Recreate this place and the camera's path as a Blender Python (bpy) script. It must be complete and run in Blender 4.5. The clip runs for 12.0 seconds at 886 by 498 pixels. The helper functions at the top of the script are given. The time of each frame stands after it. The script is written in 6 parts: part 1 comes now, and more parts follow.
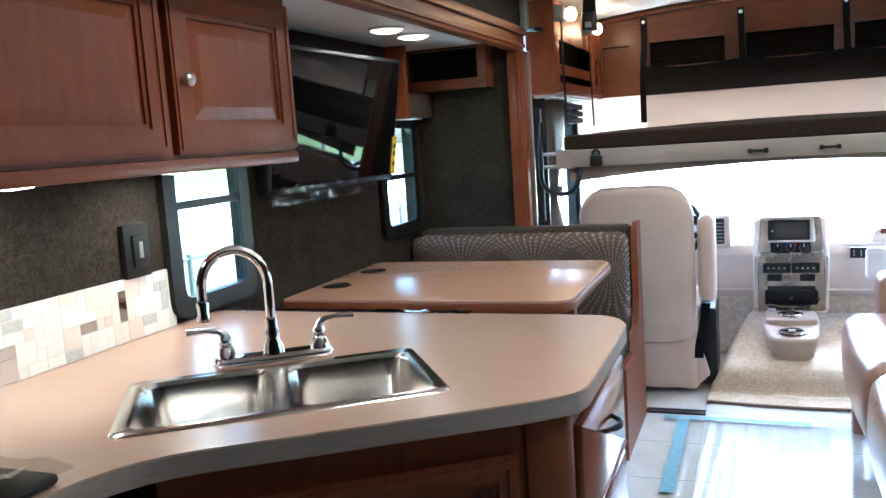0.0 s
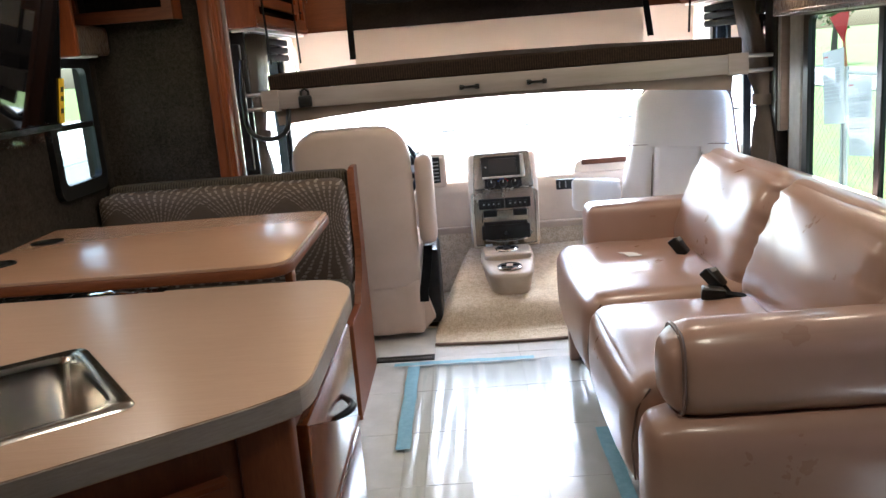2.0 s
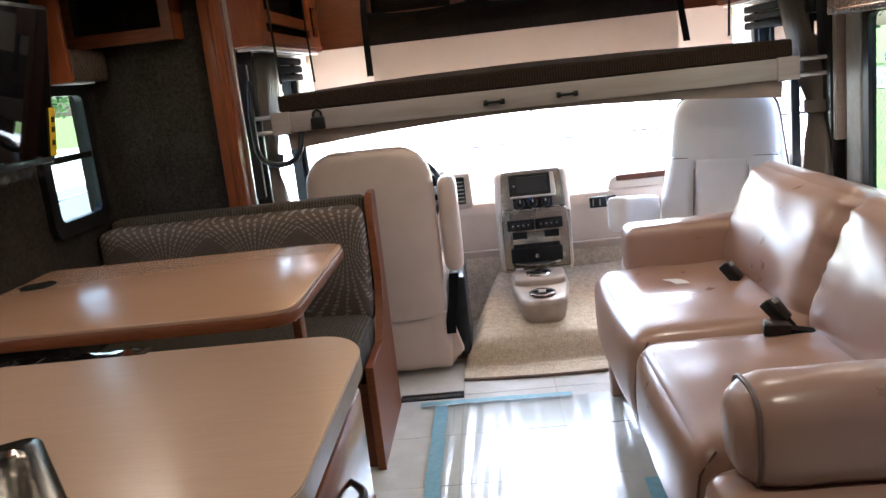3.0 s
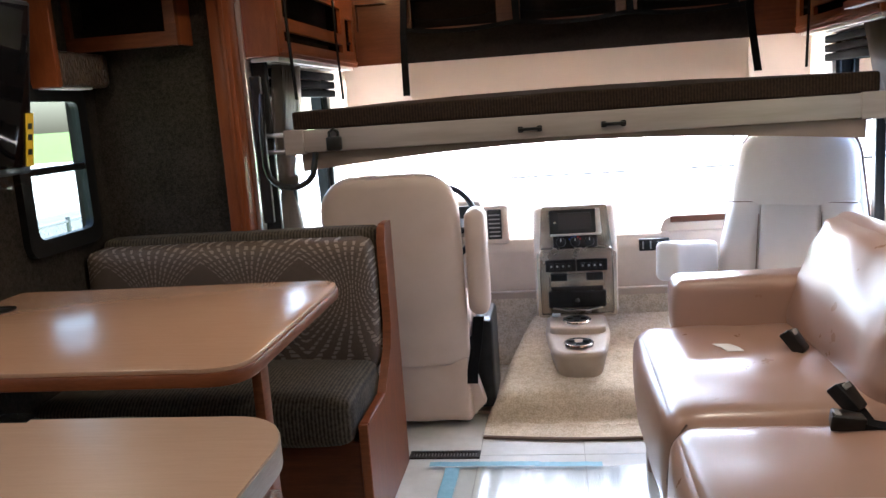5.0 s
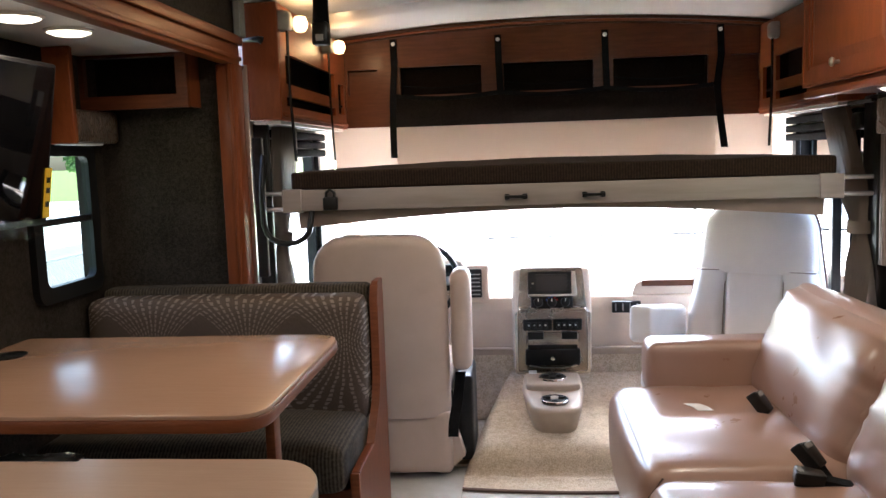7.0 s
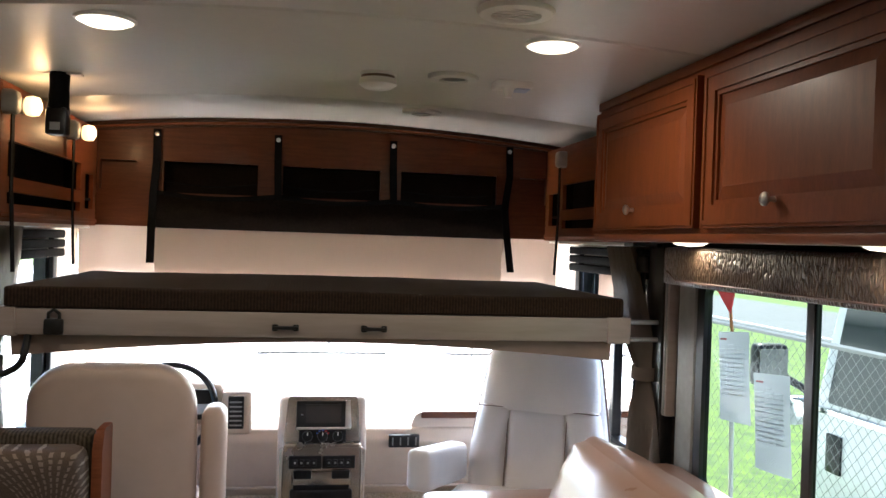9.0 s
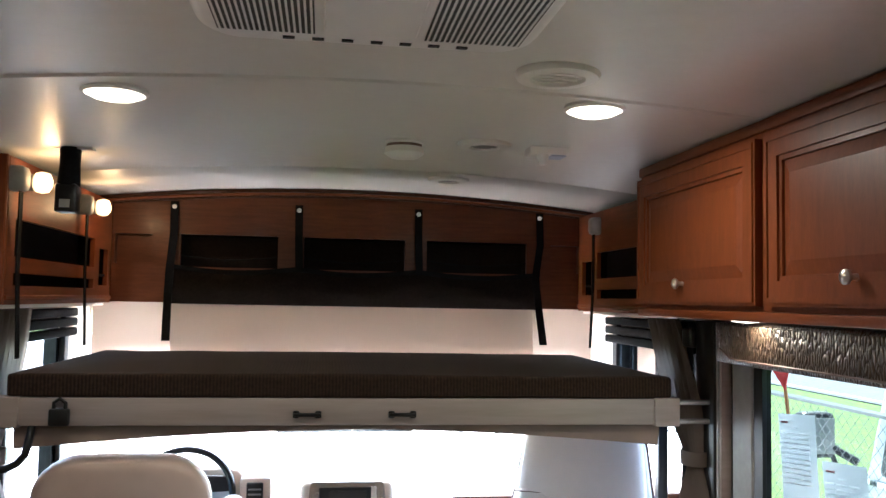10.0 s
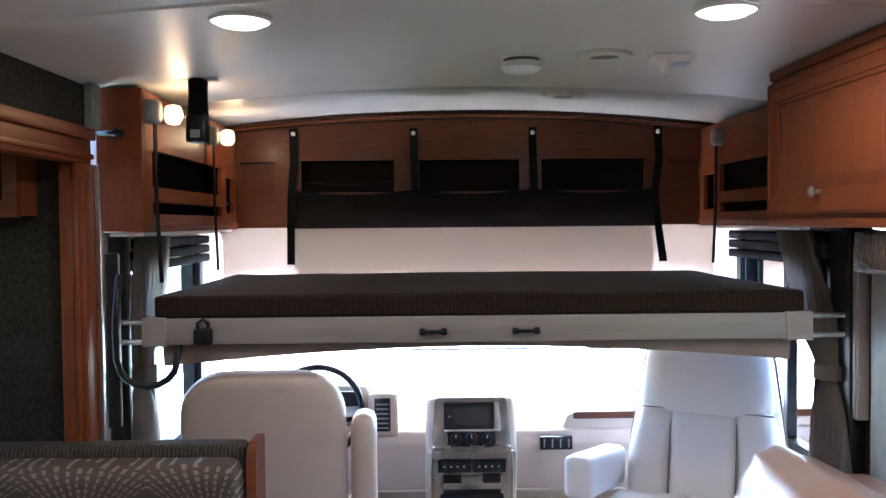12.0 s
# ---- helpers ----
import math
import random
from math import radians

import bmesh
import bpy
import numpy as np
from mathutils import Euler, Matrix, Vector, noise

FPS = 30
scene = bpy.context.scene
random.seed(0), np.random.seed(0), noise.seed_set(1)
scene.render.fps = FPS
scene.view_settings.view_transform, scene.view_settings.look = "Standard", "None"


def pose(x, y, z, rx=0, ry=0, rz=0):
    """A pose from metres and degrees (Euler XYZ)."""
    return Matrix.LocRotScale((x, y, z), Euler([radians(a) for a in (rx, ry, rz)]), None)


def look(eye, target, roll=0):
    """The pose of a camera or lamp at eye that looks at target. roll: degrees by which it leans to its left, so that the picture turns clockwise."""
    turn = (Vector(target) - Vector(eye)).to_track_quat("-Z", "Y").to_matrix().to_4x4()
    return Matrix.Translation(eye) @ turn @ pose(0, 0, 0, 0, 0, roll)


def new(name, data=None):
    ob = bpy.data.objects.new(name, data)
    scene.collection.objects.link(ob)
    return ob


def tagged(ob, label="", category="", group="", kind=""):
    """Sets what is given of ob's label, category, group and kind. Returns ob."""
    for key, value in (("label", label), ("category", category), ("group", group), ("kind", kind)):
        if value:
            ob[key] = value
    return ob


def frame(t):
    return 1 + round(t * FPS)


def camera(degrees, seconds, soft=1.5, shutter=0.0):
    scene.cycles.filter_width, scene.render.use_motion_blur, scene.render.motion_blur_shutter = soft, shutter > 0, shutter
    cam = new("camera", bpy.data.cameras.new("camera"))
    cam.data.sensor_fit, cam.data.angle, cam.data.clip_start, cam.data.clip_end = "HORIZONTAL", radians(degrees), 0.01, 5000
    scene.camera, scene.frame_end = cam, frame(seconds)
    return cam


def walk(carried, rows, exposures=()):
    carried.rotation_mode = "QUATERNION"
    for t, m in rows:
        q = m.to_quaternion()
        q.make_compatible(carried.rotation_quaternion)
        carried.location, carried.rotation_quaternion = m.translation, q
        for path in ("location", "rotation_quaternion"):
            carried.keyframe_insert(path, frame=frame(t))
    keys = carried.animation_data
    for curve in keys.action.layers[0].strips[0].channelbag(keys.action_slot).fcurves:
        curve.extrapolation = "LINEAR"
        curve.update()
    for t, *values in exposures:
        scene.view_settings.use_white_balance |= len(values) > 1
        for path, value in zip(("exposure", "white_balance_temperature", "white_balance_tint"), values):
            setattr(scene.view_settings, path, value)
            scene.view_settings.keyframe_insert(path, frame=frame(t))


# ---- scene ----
cam = camera(56.2, 12.0)
PATH = [
    (0, (-0.184, -0.665, 1.4), (-0.895, 1.186, 1.138), -3.8),
    (0.5, (-0.209, -0.564, 1.424), (-0.722, 1.348, 1.144), -4.5),
    (1, (-0.222, -0.465, 1.416), (-0.533, 1.489, 1.122), -5.1),
    (1.5, (-0.218, -0.416, 1.411), (-0.382, 1.544, 1.048), -4.9),
    (2, (-0.228, -0.357, 1.389), (-0.294, 1.591, 0.941), -4.6),
    (2.5, (-0.211, -0.235, 1.397), (-0.326, 1.707, 0.936), -6.5),
    (3, (-0.225, -0.06, 1.393), (-0.356, 1.892, 0.981), -6.4),
    (3.2, (-0.243, -0.007, 1.4), (-0.322, 1.952, 1.005), -5.5),
    (4.8, (-0.089, 0.32, 1.372), (-0.322, 2.28, 1.047), -4.0),
    (5, (-0.093, 0.339, 1.363), (-0.37, 2.29, 1.021), -4.0),
    (5.5, (-0.12, 0.328, 1.37), (-0.525, 2.257, 1.028), -3.0),
    (6, (-0.169, 0.203, 1.399), (-0.535, 2.15, 1.12), -1.9),
    (6.5, (-0.187, 0.147, 1.409), (-0.459, 2.115, 1.182), -1.7),
    (8.3, (-0.07, 0.323, 1.468), (-0.025, 2.311, 1.253), 1.0),
    (8.5, (-0.066, 0.373, 1.483), (0.041, 2.362, 1.301), 2.0),
    (9, (-0.131, 0.567, 1.572), (0.203, 2.539, 1.55), 1.9),
    (9.5, (-0.165, 0.699, 1.588), (0.202, 2.663, 1.67), 0.9),
    (10, (-0.139, 0.759, 1.626), (0.143, 2.735, 1.748), 1.1),
    (10.5, (-0.134, 0.763, 1.621), (0.082, 2.749, 1.696), -0.0),
    (11, (-0.161, 0.761, 1.61), (-0.061, 2.758, 1.592), -0.6),
    (11.5, (-0.19, 0.754, 1.609), (-0.151, 2.753, 1.552), -0.5),
    (12, (-0.189, 0.762, 1.609), (-0.157, 2.761, 1.545), -0.5),
]
EXPOSURES = [(0, 4.85, 4550, 4), (1.0, 4.6, 4900, 6), (2.0, 4.25, 5400, 8), (3.0, 4.1, 5350, 10), (6.5, 4.12, 5400, 11), (8.5, 3.95, 5600, 10), (9.1, 3.6, 5550, 10), (9.7, 3.75, 5250, 8), (10.4, 4.05, 5000, 9), (11.2, 4.05, 4750, 9), (12.0, 4.05, 4650, 9)]
walk(cam, [(t, look(eye, target, roll)) for t, eye, target, roll in PATH], EXPOSURES)

# ---- light ----
world = bpy.data.worlds.new("sky_world")
scene.world = world
world.use_nodes = True
wn = world.node_tree
sky = wn.nodes.new("ShaderNodeTexSky")
sky.sky_type = 'NISHITA'
sky.sun_disc = False
sky.sun_elevation = radians(60)
sky.sun_rotation = radians(20)
sky.dust_density = 4.0
wn.links.new(sky.outputs[0], wn.nodes["Background"].inputs[0])
wn.nodes["Background"].inputs[1].default_value = 0.15
sun = new("sun", bpy.data.lights.new("sun", 'SUN'))
sun.data.energy, sun.data.angle, sun.data.color = 5.0, radians(2), (1.0, 0.96, 0.9)
sun.matrix_world = look((2.0, 5.4, 10.0), (0, 0, 0))

# area lamp added in the upper windscreen to strengthen the open sky's daylight
sky_fill = new("windscreen_sky_fill", bpy.data.lights.new("windscreen_sky_fill", 'AREA'))
sky_fill.data.shape, sky_fill.data.size, sky_fill.data.size_y = 'RECTANGLE', 2.2, 0.30
sky_fill.data.energy, sky_fill.data.color = 5.0, (0.94, 0.97, 1.0)
sky_fill.matrix_world = look((0, 4.92, 1.31), (0, 4.35, 0.2))

# ---- small tools ----
def mat(name):
    m = bpy.data.materials.new(name)
    m.use_nodes = True
    return m, m.node_tree, m.node_tree.nodes["Principled BSDF"]


def nd(nt, kind, **kw):
    n = nt.nodes.new(kind)
    for k, v in kw.items():
        n.inputs[k.replace("_", " ")].default_value = v
    return n


def ramp(nt, src, stops):
    r = nt.nodes.new("ShaderNodeValToRGB")
    el = r.color_ramp.elements
    while len(el) < len(stops):
        el.new(0.5)
    for e, (p, c) in zip(el, stops):
        e.position, e.color = p, (*c, 1)
    nt.links.new(src, r.inputs[0])
    return r


def coords(nt, scale=(1, 1, 1), rot=(0, 0, 0)):
    tc = nt.nodes.new("ShaderNodeTexCoord")
    mp = nt.nodes.new("ShaderNodeMapping")
    mp.inputs["Scale"].default_value = scale
    mp.inputs["Rotation"].default_value = rot
    nt.links.new(tc.outputs["Object"], mp.inputs[0])
    return mp.outputs[0]


def bump(nt, bsdf, src, strength, dist):
    b = nd(nt, "ShaderNodeBump", Strength=strength, Distance=dist)
    nt.links.new(src, b.inputs["Height"])
    nt.links.new(b.outputs[0], bsdf.inputs["Normal"])


def noisy(name, c0, c1, scale=8.0, rough=0.5, metal=0.0, fine=0.0, fine_scale=300.0, stretch=(1, 1, 1), coat=0.0, spread=(0.3, 0.7)):
    """A surface of two tones, mottled at one scale, with fine relief at another."""
    m, nt, b = mat(name)
    v = coords(nt, stretch)
    n = nd(nt, "ShaderNodeTexNoise", Scale=scale, Detail=5.0, Roughness=0.6)
    nt.links.new(v, n.inputs["Vector"])
    r = ramp(nt, n.outputs[0], [(spread[0], c0), (spread[1], c1)])
    nt.links.new(r.outputs[0], b.inputs["Base Color"])
    rr = ramp(nt, n.outputs[0], [(0.2, (rough * 0.85,) * 3), (0.8, (min(1, rough * 1.15),) * 3)])
    nt.links.new(rr.outputs[0], b.inputs["Roughness"])
    b.inputs["Metallic"].default_value = metal
    b.inputs["Coat Weight"].default_value = coat
    b.inputs["Coat Roughness"].default_value = 0.15
    if fine:
        f = nd(nt, "ShaderNodeTexNoise", Scale=fine_scale, Detail=3.0)
        nt.links.new(v, f.inputs["Vector"])
        bump(nt, b, f.outputs[0], fine, 0.002)
    return m


def wood(name, dark, light, grain=(9, 9, 1.4), rough=0.42, coat=0.06):
    m, nt, b = mat(name)
    v = coords(nt, grain)
    n1 = nd(nt, "ShaderNodeTexNoise", Scale=5.0, Detail=8.0, Roughness=0.65, Distortion=0.4)
    n2 = nd(nt, "ShaderNodeTexNoise", Scale=40.0, Detail=3.0)
    n3 = nd(nt, "ShaderNodeTexNoise", Scale=2.5, Detail=2.0)
    nt.links.new(v, n1.inputs["Vector"])
    nt.links.new(v, n2.inputs["Vector"])
    nt.links.new(coords(nt), n3.inputs["Vector"])
    mx = nd(nt, "ShaderNodeMix", Factor=0.3)
    nt.links.new(n1.outputs[0], mx.inputs["A"])
    nt.links.new(n2.outputs[0], mx.inputs["B"])
    m2 = nd(nt, "ShaderNodeMix", Factor=0.35)
    nt.links.new(mx.outputs[0], m2.inputs["A"])
    nt.links.new(n3.outputs[0], m2.inputs["B"])
    r = ramp(nt, m2.outputs[0], [(0.36, dark), (0.64, light)])
    nt.links.new(r.outputs[0], b.inputs["Base Color"])
    b.inputs["Roughness"].default_value = rough
    b.inputs["Coat Weight"].default_value = coat
    b.inputs["Coat Roughness"].default_value = 0.18
    b.inputs["Specular IOR Level"].default_value = 0.26
    bump(nt, b, n2.outputs[0], 0.06, 0.001)
    return m


def plain(name, c, rough=0.5, metal=0.0, coat=0.0):
    m, nt, b = mat(name)
    b.inputs["Base Color"].default_value = (*c, 1)
    b.inputs["Roughness"].default_value = rough
    b.inputs["Metallic"].default_value = metal
    b.inputs["Coat Weight"].default_value = coat
    return m


def glow(name, c, strength):
    m, nt, b = mat(name)
    b.inputs["Base Color"].default_value = (0.8, 0.8, 0.78, 1)
    b.inputs["Emission Color"].default_value = (*c, 1)
    b.inputs["Emission Strength"].default_value = strength
    return m


def glass(name, tint, gloss=0.02, rough=0.02):
    m = bpy.data.materials.new(name)
    m.use_nodes = True
    nt = m.node_tree
    nt.nodes.remove(nt.nodes["Principled BSDF"])
    out = nt.nodes["Material Output"]
    t = nt.nodes.new("ShaderNodeBsdfTransparent")
    t.inputs[0].default_value = (*tint, 1)
    g = nt.nodes.new("ShaderNodeBsdfGlossy")
    g.inputs["Roughness"].default_value = rough
    f = nt.nodes.new("ShaderNodeFresnel")
    f.inputs[0].default_value = 1.4 + gloss
    mx = nt.nodes.new("ShaderNodeMixShader")
    nt.links.new(f.outputs[0], mx.inputs[0])
    nt.links.new(t.outputs[0], mx.inputs[1])
    nt.links.new(g.outputs[0], mx.inputs[2])
    nt.links.new(mx.outputs[0], out.inputs[0])
    return m


def weave(name, c0, c1, scale=420.0, rough=0.9, big=6.0, strength=0.5):
    """Coarse woven cloth: fine speckle over slow blotches."""
    m, nt, b = mat(name)
    v = coords(nt)
    f = nd(nt, "ShaderNodeTexNoise", Scale=scale, Detail=2.0)
    g = nd(nt, "ShaderNodeTexNoise", Scale=big, Detail=4.0)
    k = nd(nt, "ShaderNodeTexNoise", Scale=scale * 0.25, Detail=2.0)
    for n in (f, g, k):
        nt.links.new(v, n.inputs["Vector"])
    mx = nd(nt, "ShaderNodeMix", Factor=0.4)
    nt.links.new(f.outputs[0], mx.inputs["A"])
    nt.links.new(k.outputs[0], mx.inputs["B"])
    m2 = nd(nt, "ShaderNodeMix", Factor=0.25)
    nt.links.new(mx.outputs[0], m2.inputs["A"])
    nt.links.new(g.outputs[0], m2.inputs["B"])
    r = ramp(nt, m2.outputs[0], [(0.38, c0), (0.62, c1)])
    nt.links.new(r.outputs[0], b.inputs["Base Color"])
    b.inputs["Roughness"].default_value = rough
    b.inputs["Specular IOR Level"].default_value = 0.1
    bump(nt, b, mx.outputs[0], strength, 0.002)
    return m


def ribbed(name, c0, c1, axis=0, pitch=0.012):
    """Corduroy: ridges across one axis."""
    m, nt, b = mat(name)
    v = coords(nt)
    sp = nt.nodes.new("ShaderNodeSeparateXYZ")
    nt.links.new(v, sp.inputs[0])
    mul = nt.nodes.new("ShaderNodeMath")
    mul.operation = 'MULTIPLY'
    mul.inputs[1].default_value = 2 * math.pi / pitch
    nt.links.new(sp.outputs[axis], mul.inputs[0])
    sn = nt.nodes.new("ShaderNodeMath")
    sn.operation = 'SINE'
    nt.links.new(mul.outputs[0], sn.inputs[0])
    n = nd(nt, "ShaderNodeTexNoise", Scale=90.0, Detail=3.0)
    nt.links.new(v, n.inputs["Vector"])
    ad = nt.nodes.new("ShaderNodeMath")
    ad.operation = 'MULTIPLY_ADD'
    ad.inputs[1].default_value = 0.22
    nt.links.new(sn.outputs[0], ad.inputs[0])
    nt.links.new(n.outputs[0], ad.inputs[2])
    r = ramp(nt, ad.outputs[0], [(0.25, c0), (0.75, c1)])
    nt.links.new(r.outputs[0], b.inputs["Base Color"])
    b.inputs["Roughness"].default_value = 0.85
    b.inputs["Sheen Weight"].default_value = 0.04
    b.inputs["Specular IOR Level"].default_value = 0.2
    bump(nt, b, ad.outputs[0], 0.5, 0.003)
    return m


def fan_print(name):
    """Dark brown jacquard with pale dashes in overlapping fans, on x and z."""
    m, nt, b = mat(name)
    L = nt.links

    def op(kind, a, c=None, d=None):
        n = nt.nodes.new("ShaderNodeMath")
        n.operation = kind
        for i, x in enumerate((a, c, d)):
            if x is None:
                continue
            if isinstance(x, (int, float)):
                n.inputs[i].default_value = x
            else:
                L.new(x, n.inputs[i])
        return n.outputs[0]
    sp = nt.nodes.new("ShaderNodeSeparateXYZ")
    L.new(coords(nt), sp.inputs[0])
    x, z = sp.outputs[0], sp.outputs[2]
    a = op('PINGPONG', op('ADD', x, 3.162), 0.18)
    h = op('MULTIPLY_ADD', op('POWER', op('DIVIDE', op('ABSOLUTE', op('SUBTRACT', z, 0.755)), 0.165), 1.7), 0.72, 0.28)
    wob = nd(nt, "ShaderNodeTexNoise", Scale=38.0, Detail=1.0)
    L.new(coords(nt), wob.inputs["Vector"])
    line = op('ADD', op('DIVIDE', op('DIVIDE', a, h), 0.0345), op('MULTIPLY', op('SUBTRACT', wob.outputs[0], 0.5), 0.5))
    k = op('FLOOR', line)
    f0 = op('ABSOLUTE', op('SUBTRACT', op('FRACT', line), 0.5))
    step = op('FRACT', op('ADD', op('DIVIDE', z, 0.0165), op('MULTIPLY', k, 0.37)))
    wide = op('MULTIPLY_ADD', wob.outputs[0], 0.22, 0.06)
    dash = op('MULTIPLY', op('LESS_THAN', f0, wide), op('MULTIPLY', op('LESS_THAN', step, 0.68), op('LESS_THAN', k, 8.0)))
    n = nd(nt, "ShaderNodeTexNoise", Scale=22.0, Detail=2.0)
    L.new(coords(nt), n.inputs["Vector"])
    dash = op('MULTIPLY', dash, op('GREATER_THAN', n.outputs[0], 0.30))
    f = nd(nt, "ShaderNodeTexNoise", Scale=500.0, Detail=2.0)
    L.new(coords(nt), f.inputs["Vector"])
    base = ramp(nt, f.outputs[0], [(0.3, (0.048, 0.031, 0.021)), (0.7, (0.11, 0.076, 0.053))])
    mx = nt.nodes.new("ShaderNodeMix")
    mx.data_type = 'RGBA'
    L.new(dash, mx.inputs[0])
    L.new(base.outputs[0], mx.inputs[6])
    mx.inputs[7].default_value = (0.20, 0.152, 0.115, 1)
    L.new(mx.outputs[2], b.inputs["Base Color"])
    rg = op('MULTIPLY_ADD', dash, -0.4, 0.8)
    L.new(rg, b.inputs["Roughness"])
    bump(nt, b, op('ADD', f.outputs[0], dash), 0.4, 0.002)
    return m


def tooled(name, c0, c1):
    """Embossed hide: raised cells with dark creases between them."""
    m, nt, b = mat(name)
    v = nd(nt, "ShaderNodeTexVoronoi", Scale=55.0)
    v.feature = 'DISTANCE_TO_EDGE'
    nt.links.new(coords(nt, (1, 1.6, 0.55)), v.inputs["Vector"])
    n = nd(nt, "ShaderNodeTexNoise", Scale=14.0, Detail=3.0)
    nt.links.new(coords(nt), n.inputs["Vector"])
    mx = nd(nt, "ShaderNodeMix", Factor=0.4)
    nt.links.new(v.outputs["Distance"], mx.inputs["A"])
    nt.links.new(n.outputs[0], mx.inputs["B"])
    c = ramp(nt, mx.outputs[0], [(0.18, c0), (0.5, c1)])
    nt.links.new(c.outputs[0], b.inputs["Base Color"])
    b.inputs["Roughness"].default_value = 0.34
    bump(nt, b, v.outputs["Distance"], 1.0, 0.012)
    return m


def translucent(name, c, through_c):
    m, nt, b = mat(name)
    out = nt.nodes["Material Output"]
    t = nt.nodes.new("ShaderNodeBsdfTranslucent")
    t.inputs[0].default_value = (*through_c, 1)
    b.inputs["Base Color"].default_value = (*c, 1)
    b.inputs["Roughness"].default_value = 0.8
    mx = nt.nodes.new("ShaderNodeMixShader")
    mx.inputs[0].default_value = 0.68
    f = nd(nt, "ShaderNodeTexNoise", Scale=600.0, Detail=2.0)
    nt.links.new(coords(nt), f.inputs["Vector"])
    bump(nt, b, f.outputs[0], 0.3, 0.001)
    nt.links.new(b.outputs[0], mx.inputs[1])
    nt.links.new(t.outputs[0], mx.inputs[2])
    nt.links.new(mx.outputs[0], out.inputs[0])
    return m


LAMP_POWER = 0.07          # all lamps of the place, against the daylight

# ---- materials ----
CABINET = wood("cabinet_wood", (0.115, 0.0275, 0.0066), (0.205, 0.053, 0.0135))
# same cabinet wood darkened: the front wall's shade is in its colour
CABINET_X_SHADED = wood("cabinet_wood_across_shaded", (0.056, 0.0135, 0.0035), (0.125, 0.034, 0.0095), grain=(1.2, 14, 14), rough=0.42, coat=0.12)
CABINET_Y = wood("cabinet_wood_along", (0.115, 0.0275, 0.0066), (0.205, 0.053, 0.0135), grain=(14, 1.2, 14))
CABINET_GLOSS = wood("varnished_drawer_wood", (0.115, 0.0275, 0.0066), (0.205, 0.053, 0.0135), grain=(14, 1.2, 14), rough=0.22, coat=1.0)
CABINET_GLOSS.node_tree.nodes["Principled BSDF"].inputs["Specular IOR Level"].default_value = 0.6
# grey edge laminate, darkened further for the shading on its upright face
EDGE_LAM_SHADED = wood("laminate_edge_shaded", (0.27, 0.22, 0.19), (0.42, 0.35, 0.30), grain=(6, 6, 60), rough=0.4, coat=0.1)
EDGE = wood("table_edge_wood", (0.12, 0.035, 0.012), (0.24, 0.075, 0.026), grain=(1.5, 1.5, 14))
LAMINATE = wood("counter_laminate", (0.385, 0.255, 0.182), (0.46, 0.315, 0.235), grain=(2.0, 34, 34), rough=0.3, coat=0.3)
TABLE_TOP = wood("table_laminate", (0.40, 0.23, 0.142), (0.47, 0.28, 0.182), grain=(2.0, 34, 34), rough=0.27, coat=0.45)
WALLCLOTH = weave("wall_fabric", (0.016, 0.0128, 0.0098), (0.047, 0.0385, 0.0305), scale=260.0)
CEIL = noisy("ceiling_vinyl", (0.68, 0.665, 0.625), (0.72, 0.705, 0.67), scale=30.0, rough=0.36, fine=0.15, fine_scale=180.0)
WHITE = noisy("white_plastic", (0.82, 0.81, 0.785), (0.87, 0.86, 0.845), scale=12.0, rough=0.4)
CREAMV = noisy("cream_vinyl", (0.50, 0.385, 0.31), (0.57, 0.445, 0.37), scale=5.0, rough=0.42, fine=0.12, fine_scale=260.0)
WHITEV = noisy("pale_vinyl", (0.66, 0.63, 0.61), (0.73, 0.70, 0.68), scale=5.0, rough=0.42, fine=0.12, fine_scale=260.0)
TANV = noisy("tan_leather", (0.335, 0.205, 0.154), (0.36, 0.224, 0.17), scale=6.0, rough=0.3, fine=0.10, fine_scale=240.0, coat=0.25)
PIPING = plain("dark_piping", (0.13, 0.08, 0.06), 0.5)
CARPET = weave("beige_carpet", (0.42, 0.345, 0.25), (0.66, 0.57, 0.45), scale=150.0, rough=1.0, big=5.0, strength=1.0)
DASHP = noisy("cream_dash_plastic", (0.51, 0.42, 0.34), (0.58, 0.485, 0.395), scale=8.0, rough=0.5, fine=0.12, fine_scale=400.0)
CONSOLE = noisy("grey_console_plastic", (0.30, 0.27, 0.225), (0.36, 0.33, 0.28), scale=10.0, rough=0.26, metal=0.8)
BLACKP = noisy("black_plastic", (0.006, 0.006, 0.006), (0.015, 0.0145, 0.014), scale=20.0, rough=0.36)
BLACKP.node_tree.nodes["Principled BSDF"].inputs["Specular IOR Level"].default_value = 0.28
GREYP = noisy("grey_plastic", (0.20, 0.20, 0.195), (0.28, 0.28, 0.27), scale=20.0, rough=0.5)
SHADEBOX = weave("dark_shade_slats", (0.008, 0.0085, 0.009), (0.018, 0.019, 0.02), scale=400.0)
BEIGEP = noisy("beige_console_plastic", (0.33, 0.265, 0.205), (0.41, 0.335, 0.265), scale=9.0, rough=0.45, fine=0.1, fine_scale=400.0)
DARKTRIM = wood("dark_moulding_wood", (0.03, 0.011, 0.005), (0.07, 0.026, 0.011), grain=(1.2, 14, 14))
WEB = weave("black_webbing", (0.003, 0.003, 0.0035), (0.010, 0.010, 0.011), scale=500.0, rough=0.85)
# dark pocket cloth, which also paints the shade inside recesses and cabinets
CLOTH_AND_SHADE = weave("dark_cloth_and_recess_shade", (0.006, 0.0042, 0.0034), (0.017, 0.0112, 0.0088), scale=350.0)
